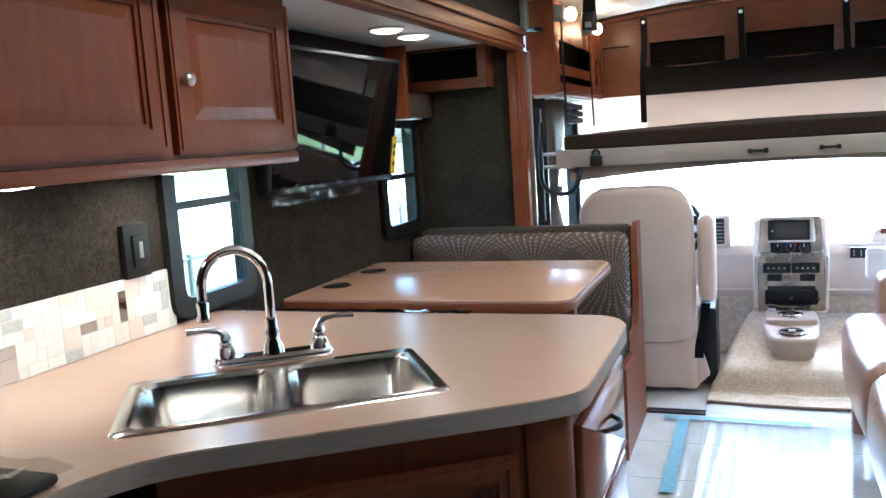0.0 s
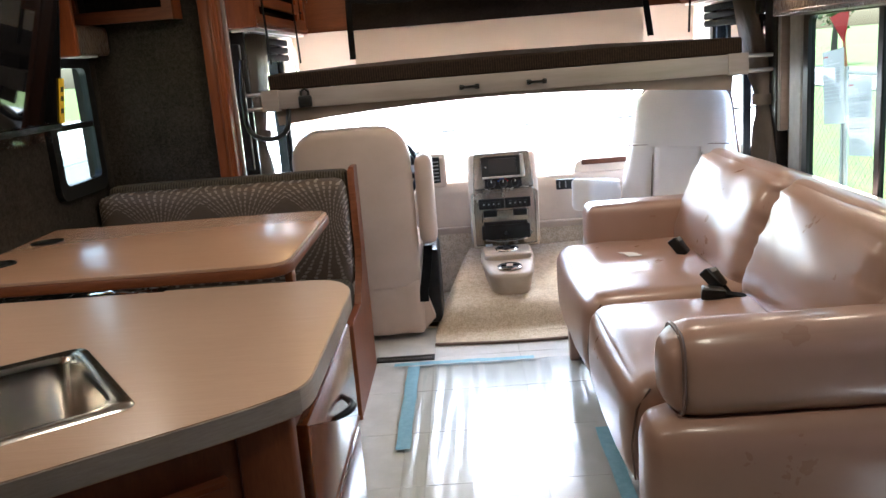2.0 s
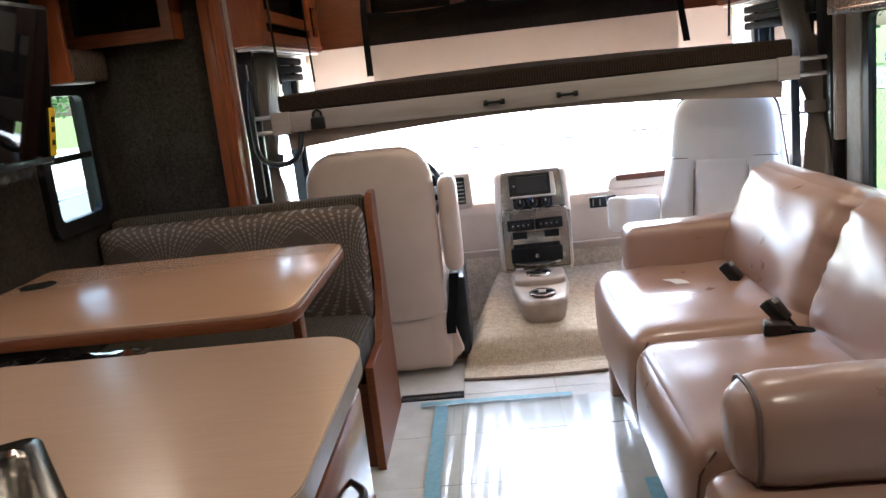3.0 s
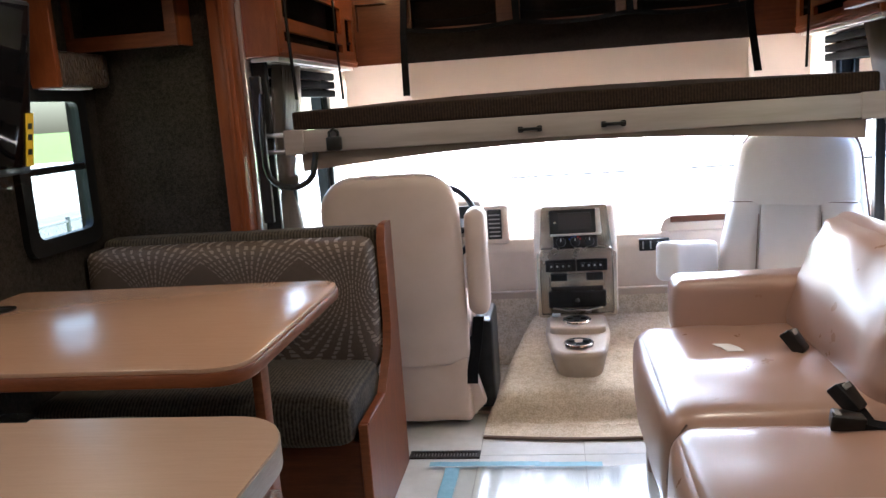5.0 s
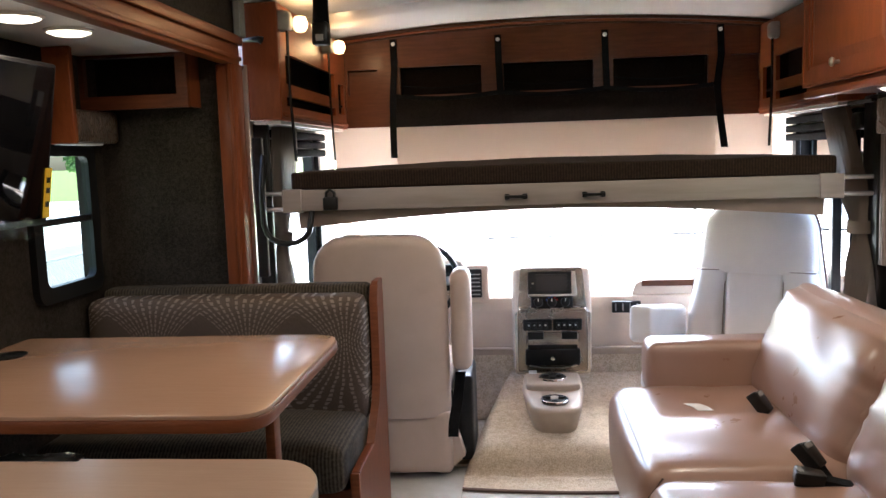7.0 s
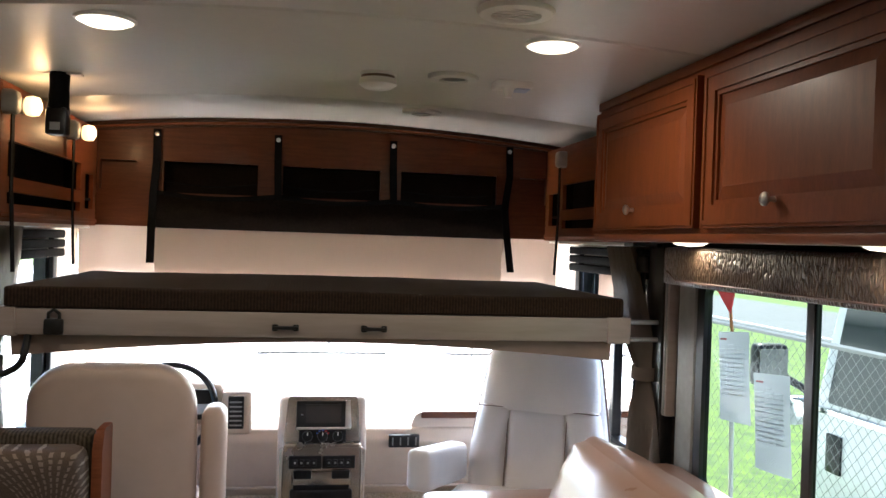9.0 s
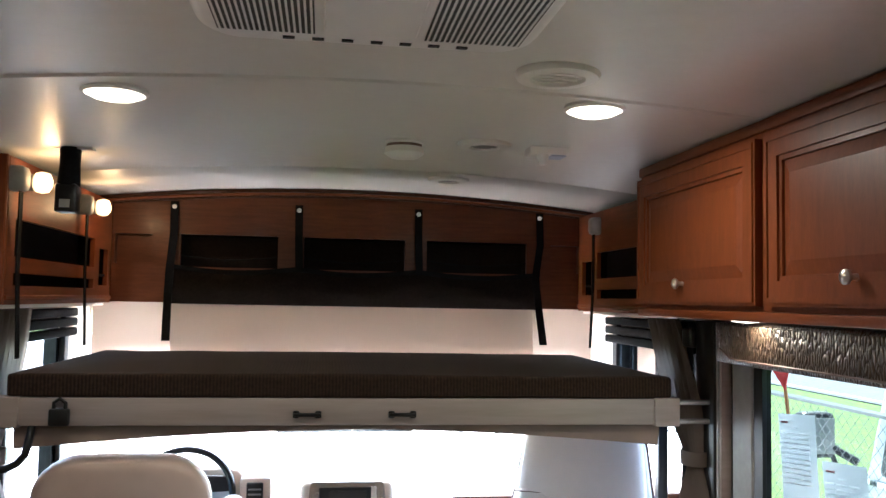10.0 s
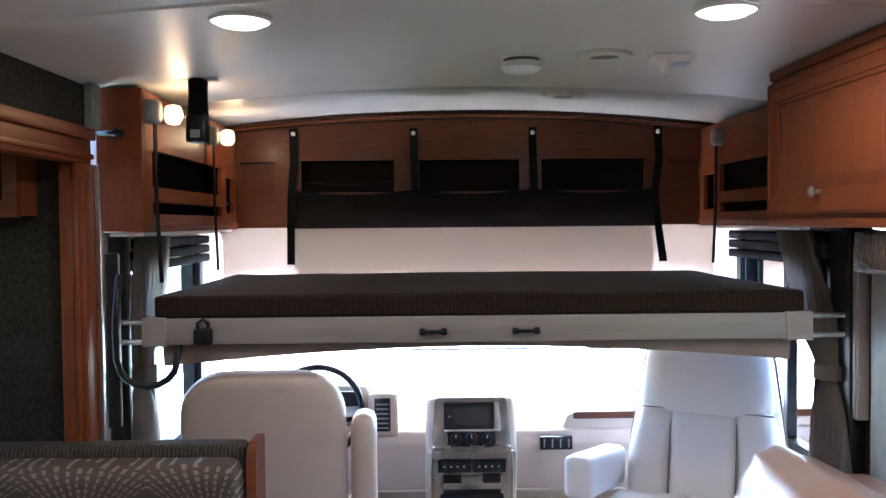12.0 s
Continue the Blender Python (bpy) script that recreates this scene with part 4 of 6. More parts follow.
    part("spout_base", moved(bm_lathe([(0.026, 0.02), (0.024, 0.04), (0.017, 0.06), (0.02, 0.075), (0.014, 0.09), (0.016, 0.1), (0.012, 0.11)], 20, (0, 0.222, 0)), m), CHROME, f)
    pts = [(0, 0.222, 0.10), (0.0, 0.222, 0.19)]
    for i in range(13):
        t = math.pi * i / 12
        pts.append((-0.075 + 0.075 * math.cos(t), 0.222 + 0.0, 0.19 + 0.085 * math.sin(t)))
    pts.append((-0.15, 0.222, 0.15))
    sp = part("spout", moved(bm_tube(pts, 0.0115, 14), m), CHROME, f)
    part("aerator", moved(bm_lathe([(0.012, 0.05), (0.015, 0.04), (0.013, 0.02), (0.017, 0.008), (0.015, 0.0), (0, 0.0)], 18, (-0.15, 0.222, 0.115)), m), CHROME, sp)
    for u in (-0.108, 0.108):
        h = part("handle_base", moved(bm_lathe([(0.025, 0.02), (0.022, 0.035), (0.014, 0.05), (0.017, 0.062), (0.012, 0.075), (0.006, 0.085)], 18, (u, 0.222, 0)), m), CHROME, f)
        sg = -1 if u < 0 else 1
        part("lever", moved(bm_tube([(u, 0.222, 0.075), (u + sg * 0.012, 0.222, 0.088), (u + sg * 0.04, 0.222, 0.094), (u + sg * 0.085, 0.222, 0.092)], [0.010, 0.009, 0.0065, 0.0085], 12), m), CHROME, h)
    # base cabinet
    c = thing("kitchen_base_cabinet", (-1.2, 0.9, 0.0), "dark reddish wood kitchen base cabinet with angled front", "cabinet")
    inner = [(XS, 1.49), (XS, 0.34), (-1.17, 0.40), (-0.58, 0.83), (-0.54, 0.88), (-0.54, 1.46), (-0.57, 1.49)]
    part("body", bm_prism(inner, 0.06, 0.70, 2), CABINET, c)
    part("apron", bm_prism([(-1.15, 0.414), (-0.58, 0.83), (-0.54, 0.88), (-0.54, 1.46), (-0.57, 1.49), (-0.60, 1.46), (-0.57, 1.44), (-0.57, 0.90), (-0.60, 0.86), (-1.16, 0.45)], 0.70, 0.862, 2), CABINET, c)
    part("back_apron", bm_box((XS, 1.46, 0.70), (-0.575, 1.49, 0.862)), CABINET, c)
    part("corner_post", bm_prism(round_poly([(-0.605, 0.80), (-0.53, 0.855), (-0.53, 0.89), (-0.56, 0.89), (-0.62, 0.84)], 0.008, 2), 0.0, 0.86, 2), CABINET, c)
    d = (Vector((-0.60, 0.803)) - Vector((-1.17, 0.388)))
    mm = plane_matrix((-1.17, 0.388, 0), (d.x, d.y, 0), (0, 0, 1))
    L = d.length
    panel_door(c, mm, 0.03, L / 2 - 0.01, 0.10, 0.60, (L / 2 - 0.05, 0.55), True)
    panel_door(c, mm, L / 2 + 0.01, L - 0.03, 0.10, 0.60, (L / 2 + 0.05, 0.55), True)
    panel_door(c, mm, 0.03, L - 0.03, 0.64, 0.80, None, False, "false_drawer", 0.04)
    ms = plane_matrix((-0.54, 0.9, 0), (0, 1, 0), (0, 0, 1))
    for v0, v1 in ((0.585, 0.815), (0.33, 0.56), (0.08, 0.305)):
        dr = part("drawer", moved(bm_prism(round_poly([(0.015, v0), (0.555, v0), (0.555, v1), (0.015, v1)], 0.004, 2), 0.0, 0.022, 2, 0.006, 2), ms), CABINET_GLOSS, c)
        part("drawer_edge", moved(bm_box((0.012, v0 - 0.006, 0.0), (0.558, v0 - 0.001, 0.024)), ms), EDGE, dr)
        pts = [(0.245 + 0.11 * i / 8, (v0 + v1) / 2 + 0.02, 0.022 + 0.03 * math.sin(math.pi * i / 8)) for i in range(9)]
        part("pull", moved(bm_tube(pts, [0.006] * 2 + [0.008] * 5 + [0.006] * 2, 10), ms), BLACKP, dr, "dark curved drawer pull")
    # stove, wrapped in plastic
    st = thing("stove", (-1.5, 0.0, 0.86), "black stove top still wrapped in crinkled clear plastic", "stove")
    part("hob", bm_box((-1.78, -0.60, 0.907), (-1.21, 0.275, 0.925), 0.008, 2), BLACKP, st)
    w = bmesh.new()
    bmesh.ops.create_grid(w, x_segments=30, y_segments=40, size=0.5)
    for v in w.verts:
        x, y = -1.49 + v.co.x * 0.6, -0.16 + v.co.y * 0.9
        v.co = Vector((x, y, 0.934 + 0.012 * noise.noise(Vector((x * 14, y * 14, 0)))))
    part("wrap", w, WRAP, st, "crinkled clear plastic wrap")
    build_backsplash()


def build_tv():
    M = Matrix.Translation((-1.695, 2.27, 1.497)) @ Matrix.Rotation(radians(-2), 4, 'Z') @ Matrix.Rotation(radians(9), 4, 'Y') @ Matrix.Diagonal((1, 1.2, 1.12, 1))
    t = thing("television", (-1.7, 2.27, 1.24), "flat black television on a wall arm, screen still in plastic film", "television")
    part("casing", moved(bm_box((-0.045, -0.405, -0.232), (0.0, 0.405, 0.232), 0.008, 2), M), BLACKP, t)
    part("screen", moved(bm_box((0.0, -0.392, -0.212), (0.002, 0.392, 0.22)), M), SCREEN, t, smooth=None)
    part("wall_arm", bm_box((XS + 0.026, 2.2, 1.42), (-1.735, 2.35, 1.56), 0.01), BLACKP, t)
    bm = bmesh.new()
    n, k = 70, 5
    rows = []
    for i in range(n + 1):
        y = -0.41 + 0.82 * i / n
        rows.append([bm.verts.new((0.006 + 0.010 * noise.noise(Vector((y * 40, j * 1.7, 3))) + 0.004 * j, y, -0.205 - 0.014 * j + 0.012 * noise.noise(Vector((y * 25, j * 2.1, 9))))) for j in range(k)])
    for a, b in zip(rows, rows[1:]):
        for j in range(k - 1):
            bm.faces.new((a[j], a[j + 1], b[j + 1], b[j]))
    part("film_edge", moved(bm, M), WRAP, t, "crinkled clear protective film")
    part("tag", moved(bm_box((0.004, 0.375, -0.21), (0.008, 0.402, -0.065)), M), YELLOW, t, "yellow sales tag on the edge")
    tg = [(0.009, 0.38, -0.10), (0.009, 0.38, -0.13), (0.009, 0.38, -0.17)]
    for p in tg:
        part("tag_print", moved(bm_box((0.008, p[1], p[2] - 0.008), (0.009, p[1] + 0.016, p[2] + 0.008)), M), BLACKP, t)


def build_dinette():
    zt = 0.862
    t = thing("dinette_table", (-1.25, 2.3, 0), "pale laminate dinette table with reddish wood edge", "table")
    out = round_poly([(XS + 0.003, 1.90), (-0.75, 1.90), (-0.75, 2.74), (XS + 0.003, 2.74)], [0.01, 0.09, 0.09, 0.01], 8)
    part("tabletop", bm_prism(out, zt - 0.012, zt, 2, 0.003, 2), TABLE_TOP, t)
    out2 = round_poly([(XS + 0.003, 1.895), (-0.745, 1.895), (-0.745, 2.745), (XS + 0.003, 2.745)], [0.01, 0.095, 0.095, 0.01], 8)
    part("edge_band", bm_prism(out2, zt - 0.042, zt - 0.010, 2, 0.006, 2), EDGE, t)
    part("leg", bm_box((-0.795, 2.06, 0.0), (-0.77, 2.11, zt - 0.041), 0.005, 2), EDGE, t)
    part("leg_foot", bm_lathe([(0.0, 0.012), (0.04, 0.01), (0.05, 0.0)], 18, (-0.782, 2.085, 0)), BLACKP, t)
    for y in (2.16, 2.49):
        h = part("cup_holder", bm_lathe([(0.056, 0.0), (0.056, 0.003), (0.048, 0.004), (0.044, 0.001), (0.043, 0.0015), (0, 0.001)], 28, (-1.72, y, zt)), BLACKP, t)
    part("wall_cleat", bm_box((XS, 1.95, 0.78), (XS + 0.03, 2.70, 0.819), 0.004), CABINET_Y, t)

    def end_panel(parent, x0, x1, prof):
        p = part("end_panel", bm_prism(round_poly(prof, 0.013, 4), x0, x1, 0, 0.0012, 1), CABINET, parent)
        return p
    # front booth seat
    b = thing("booth_seat", (-1.25, 3.0, 0), "dark corduroy dinette booth seat with fan-patterned backrest", "booth", "dinette seats")
    prof = [(2.74, 0.0), (3.345, 0.0), (3.345, 0.958), (3.235, 0.958), (3.21, 0.93), (3.205, 0.60), (3.17, 0.52), (3.02, 0.40), (2.74, 0.40)]
    end_panel(b, -0.735, -0.71, prof)
    part("panel_edge", bm_strap([(-0.722, 3.225, 0.945), (-0.722, 3.203, 0.90), (-0.722, 3.198, 0.60), (-0.722, 3.16, 0.515), (-0.722, 3.015, 0.393), (-0.722, 2.745, 0.393)], 0.03, 0.012, (1, 0, 0)), EDGE, b)
    part("panel_front_edge", bm_box((-0.738, 2.728, 0.0), (-0.707, 2.742, 0.40), 0.003), EDGE, b)
    part("base", bm_box((XS, 2.76, 0.0), (-0.735, 3.0, 0.33), 0.004), CABINET_X_SHADED, b)
    part("backrest", bm_soft((XS + 0.005, 3.09, 0.44), (-0.745, 3.235, 0.925), 0.045, (0, 0.02, 0), 14, 0.004, 6), FANS, b, "dark backrest with pale fan-shaped dashes")
    part("back_cap", bm_soft((XS + 0.005, 3.225, 0.45), (-0.745, 3.335, 0.948), 0.03, (0, 0, 0), 10, 0.003, 8), SEATCLOTH, b)
    part("seat_cushion", bm_soft((XS + 0.005, 2.68, 0.335), (-0.745, 3.14, 0.50), 0.045, (0.0, 0.012, 0.025), 14, 0.006, 7), SEATCLOTH, b)
    # rear booth seat
    b = thing("booth_seat", (-1.25, 1.6, 0), "dark corduroy dinette booth seat backing onto the worktop", "booth", "dinette seats")
    part("base", bm_box((XS, 1.525, 0.0), (-0.62, 1.98, 0.33), 0.004), CABINET_X_SHADED, b)
    part("backrest", bm_soft((XS + 0.005, 1.535, 0.44), (-0.66, 1.66, 0.865), 0.04, (0, 0.015, 0), 10, 0.004, 6), SEATCLOTH, b)
    part("seat_cushion", bm_soft((XS + 0.005, 1.62, 0.335), (-0.68, 2.02, 0.48), 0.045, (0, 0.012, 0.02), 10, 0.006, 7), SEATCLOTH, b)
    part("end_panel", bm_prism(round_poly([(1.53, 0.0), (1.99, 0.0), (1.99, 0.36), (1.70, 0.45), (1.66, 0.85), (1.53, 0.85)], 0.03, 4), -0.655, -0.63, 0, 0.004, 2), CABINET, b)


def build_sofa():
    s = thing("sofa", (0.7, 2.4, 0), "tan leather two-seat sofa with dark piping", "sofa")
    part("base", bm_soft((0.27, 1.49, 0.03), (1.2, 3.32, 0.30), 0.03, cuts=6), TANV, s)
    for i, (y0, y1) in enumerate(((2.39, 3.30), (1.64, 2.39))):
        c = part("seat_cushion", bm_soft((0.155, y0 + 0.004, 0.22), (0.92, y1 - 0.004, 0.535), 0.07, (0.02, 0.0, 0.025), 18, 0.007, 6, i * 5.0), TANV, s)
        for yy in (y0 + 0.02, y1 - 0.02):
            part("piping", bm_tube([(0.165, yy, 0.26), (0.158, yy, 0.36), (0.172, yy, 0.46), (0.21, yy, 0.515)], 0.003, 6), PIPING, c)
    for i, (y0, y1) in enumerate(((2.43, 3.36), (1.59, 2.43))):
        bm = bm_soft((-0.14, y0 + 0.004, -0.24), (0.14, y1 - 0.004, 0.225), 0.085, (0.045, 0.006, 0.012), 34, 0.006, 6.0, 3.0 + i * 7)
        for v in bm.verts:
            de = min(v.co.y - y0, y1 - v.co.y)
            up = 0.5 + 0.5 * math.tanh((v.co.z + 0.02) * 8)
            v.co.x -= 0.014 * math.exp(-max(0, de) / 0.07) * math.sin(v.co.z * 88 + 2.0 * math.sin(v.co.z * 31 + i)) * (0.35 + 0.65 * up)
            v.co.z += 0.006 * math.exp(-max(0, de) / 0.10) * math.sin(v.co.x * 60 + i)
        M = Matrix.Translation((0.875, 0, 0.672)) @ Matrix.Rotation(radians(22), 4, 'Y')
        bm2 = moved(bm, M)
        part("back_cushion", bm2, TANV, s, "puffed tan back cushion with gathered corners")
    part("back_frame", bm_soft((1.04, 1.50, 0.25), (1.235, 3.40, 0.80), 0.04, cuts=6), TANV, s)
    for (y0, y1, z1) in ((3.24, 3.42, 0.70), (1.475, 1.665, 0.718)):
        a = part("arm", bm_soft((0.30 if y0 > 2 else 0.215, y0, 0.49), (0.97, y1, z1), 0.075 if y0 < 2 else 0.035, (0.008, 0, 0.006), 14, 0.003, 8), TANV, s)
        x = 0.315 if y0 > 2 else 0.232
        rr = 0.07 if y0 < 2 else 0.035
        loop = round_poly([(y0 + 0.008, 0.50), (y1 - 0.008, 0.50), (y1 - 0.008, z1 - 0.008), (y0 + 0.008, z1 - 0.008)], rr, 5)
        part("piping", bm_tube([(x + 0.02, p, q) for p, q in loop + loop[:1]], 0.006, 6), PIPING, a)
    part("end_base", bm_soft((0.16, 1.445, 0.04), (1.2, 1.655, 0.505), 0.075, (0.0, 0.01, 0.0), 10), TANV, s)
    sh = thing("sofa_shelf", (1.13, 2.3, 0.70), "pale ledge behind the sofa with two black cup holders", "shelf")
    part("ledge", bm_box((1.03, 1.45, 0.695), (1.218, 3.22, 0.728), 0.008, 2), CREAMV, sh)
    for y in (2.50, 2.31):
        part("cup_holder", bm_lathe([(0.044, 0.0), (0.044, 0.004), (0.036, 0.005), (0.033, 0.001), (0, 0.001)], 24, (1.10, y, 0.728)), BLACKP, sh)
    for y in (1.55, 3.25):
        part("foot", bm_box((0.235, y - 0.03, 0.0), (0.285, y + 0.03, 0.06), 0.006), BLACKP, s)
    part("front_leg", bm_box((0.19, 3.22, 0.0), (0.235, 3.28, 0.3), 0.006), TANV, s)
    part("care_tag", bm_strap([(0.40, 2.99, 0.55), (0.42, 2.93, 0.557), (0.43, 2.89, 0.556)], 0.05, 0.002, (1, 0, 0)), WHITE, s, "small white care label")
    for x, y, a, tip in ((0.62, 2.86, 150, 52), (0.615, 2.38, 140, 46), (0.60, 2.30, 176, 8)):
        b = thing("seat_belt", (x, y, 0.55), "black seat-belt buckle standing out of the sofa crease", "seat belt", "belts on the sofa")
        M = Matrix.Translation((x, y, 0.555)) @ Matrix.Rotation(radians(a), 4, 'Z') @ Matrix.Rotation(radians(-tip), 4, 'Y')
        part("buckle", moved(bm_prism(round_poly([(0.0, -0.026), (0.07, -0.036), (0.082, 0.034), (0.0, 0.026)], 0.008, 3), -0.018, 0.02, 2, 0.007, 2), M), BLACKP, b)
        part("release", moved(bm_box((0.055, -0.02, 0.016), (0.072, 0.018, 0.0225), 0.003), M), GREYP, b)
        part("sleeve", moved(bm_strap([(-0.07, 0.006, -0.004), (-0.03, 0.003, -0.002), (0.02, 0, 0)], 0.05, 0.016, (0, 1, 0)), M), WEB, b)


def build_seats():
    # driver's seat, seen from behind
    s = thing("driver_seat", (-0.77, 3.85, 0), "cream vinyl driver's seat with tall rounded back", "seat")
    bm = bm_loft(0.29, 1.105, lambda z: 0.287 - 0.02 * max(0, z - 0.85), lambda z: 0.085, 0.15, 0.03)
    for v in bm.verts:
        v.co.y += (1.1 - v.co.z) * 0.13
    part("backrest", moved(bm, Matrix.Translation((-0.772, 3.625, -0.005))), CREAMV, s)
    part("skirt", bm_soft((-1.05, 3.66, 0.03), (-0.49, 3.78, 0.31), 0.025, (0, 0.012, 0), 12, 0.012, 7), CREAMV, s)
    part("skirt_flap", bm_prism([(-0.50, 0.03), (-0.43, 0.10), (-0.47, 0.24), (-0.50, 0.30)], 3.70, 3.76, 1, 0.004), CREAMV, s)
    part("seat_cushion", bm_soft((-1.05, 3.78, 0.32), (-0.49, 4.22, 0.50), 0.06, (0, 0, 0.02), 10), CREAMV, s)
    part("armrest", bm_soft((-0.472, 3.62, 0.50), (-0.385, 3.78, 0.94), 0.04, (0, 0, 0), 12), CREAMV, s)
    part("pedestal", bm_box((-0.98, 3.80, 0.0), (-0.56, 4.15, 0.33), 0.02), BLACKP, s)
    part("belt_stalk", bm_strap([(-0.44, 3.70, 0.48), (-0.455, 3.68, 0.36), (-0.475, 3.67, 0.26), (-0.478, 3.665, 0.20)], 0.045, 0.012, (1, 0, 0)), WEB, s)
    part("belt_latch", bm_box((-0.43, 3.84, 0.37), (-0.40, 3.87, 0.42), 0.005), METAL, s)
    # seat mechanism, oversized in black to stand in for the footwell's shade
    part("lever_and_footwell_dark", bm_soft((-0.475, 3.79, 0.04), (-0.395, 4.12, 0.44), 0.02, cuts=5), BLACKP, s)
    # passenger's seat, turned towards the room
    p = thing("passenger_seat", (0.9, 4.1, 0), "pale vinyl passenger seat turned to face the room", "seat")
    R = Matrix.Translation((0.885, 4.0, 0.018)) @ Matrix.Rotation(radians(-27), 4, 'Z')
    def lean(bm, side=0):
        for v in bm.verts:
            v.co.x -= side * 0.20 * max(0.0, v.co.z - 0.66)
            v.co.y += (v.co.z - 0.45) * 0.20
        return moved(bm, R)
    part("back_shell", lean(moved(bm_loft(0.42, 1.14, lambda z: 0.305 - 0.155 * max(0, z - 0.68), lambda z: 0.06, 0.12, 0.03), Matrix.Translation((0, 0.035, 0)))), WHITEV, p)
    part("headrest", lean(moved(bm_loft(0.825, 1.135, lambda z: 0.262 - 0.10 * max(0, z - 0.85), lambda z: 0.062 - 0.03 * max(0, z - 1.0), 0.115, 0.028), Matrix.Translation((0, -0.012, 0)))), WHITEV, p)
    part("back_panel", lean(bm_soft((-0.125, -0.072, 0.44), (0.125, 0.02, 0.842), 0.022, (0, 0.014, 0), 14, 0.004, 7)), WHITEV, p)
    for sx in (-1, 1):
        part("bolster", lean(bm_soft((sx * 0.213 - 0.083, -0.076, 0.44), (sx * 0.213 + 0.083, 0.03, 0.862), 0.05, (0, 0.008, 0), 14, 0.004, 7), sx), WHITEV, p)
        part("stitching", lean(bm_tube([(sx * 0.127, -0.070, 0.47), (sx * 0.127, -0.072, 0.65), (sx * 0.127, -0.066, 0.838)], 0.0022, 5)), PIPING, p)
        arm = bm_soft((sx * 0.375 - 0.052, -0.47, 0.55), (sx * 0.375 + 0.052, 0.08, 0.715), 0.028, (0.004, 0, 0), 14, 0.003, 7)
        for v in arm.verts:
            v.co.z += -0.16 * (v.co.y + 0.35)
        part("armrest", moved(arm, R), WHITEV, p)
    part("head_seam", lean(bm_tube([(-0.262 + 0.524 * i / 12, -0.068, 0.836) for i in range(13)], 0.0022, 5)), PIPING, p)
    edge = round_poly([(-0.305, 0.5), (-0.303, 0.70), (-0.238, 1.138), (0.238, 1.138), (0.303, 0.70), (0.305, 0.5)], [0, 0.05, 0.12, 0.12, 0.05, 0], 8)
    part("edge_piping", lean(bm_tube([(x, 0.03, z) for x, z in edge], 0.005, 6)), PIPING, p)
    part("seat_cushion", moved(bm_soft((-0.36, -0.56, 0.35), (0.27, 0.02, 0.50), 0.07, (0, 0, 0.02), 12), R), WHITEV, p)
    part("seat_skirt", moved(bm_soft((-0.25, -0.46, 0.16), (0.25, 0.02, 0.34), 0.03, (0, 0.01, 0), 8), R), WHITEV, p)
    part("pedestal", moved(bm_box((-0.2, -0.36, 0.0), (0.2, 0.0, 0.2), 0.02), R), BLACKP, p)
    part("swivel_edge", moved(bm_tube([(-0.32 + 0.0, -0.5, 0.40), (-0.28, -0.53, 0.40), (0.28, -0.53, 0.40)], 0.006, 6), R), PIPING, p)


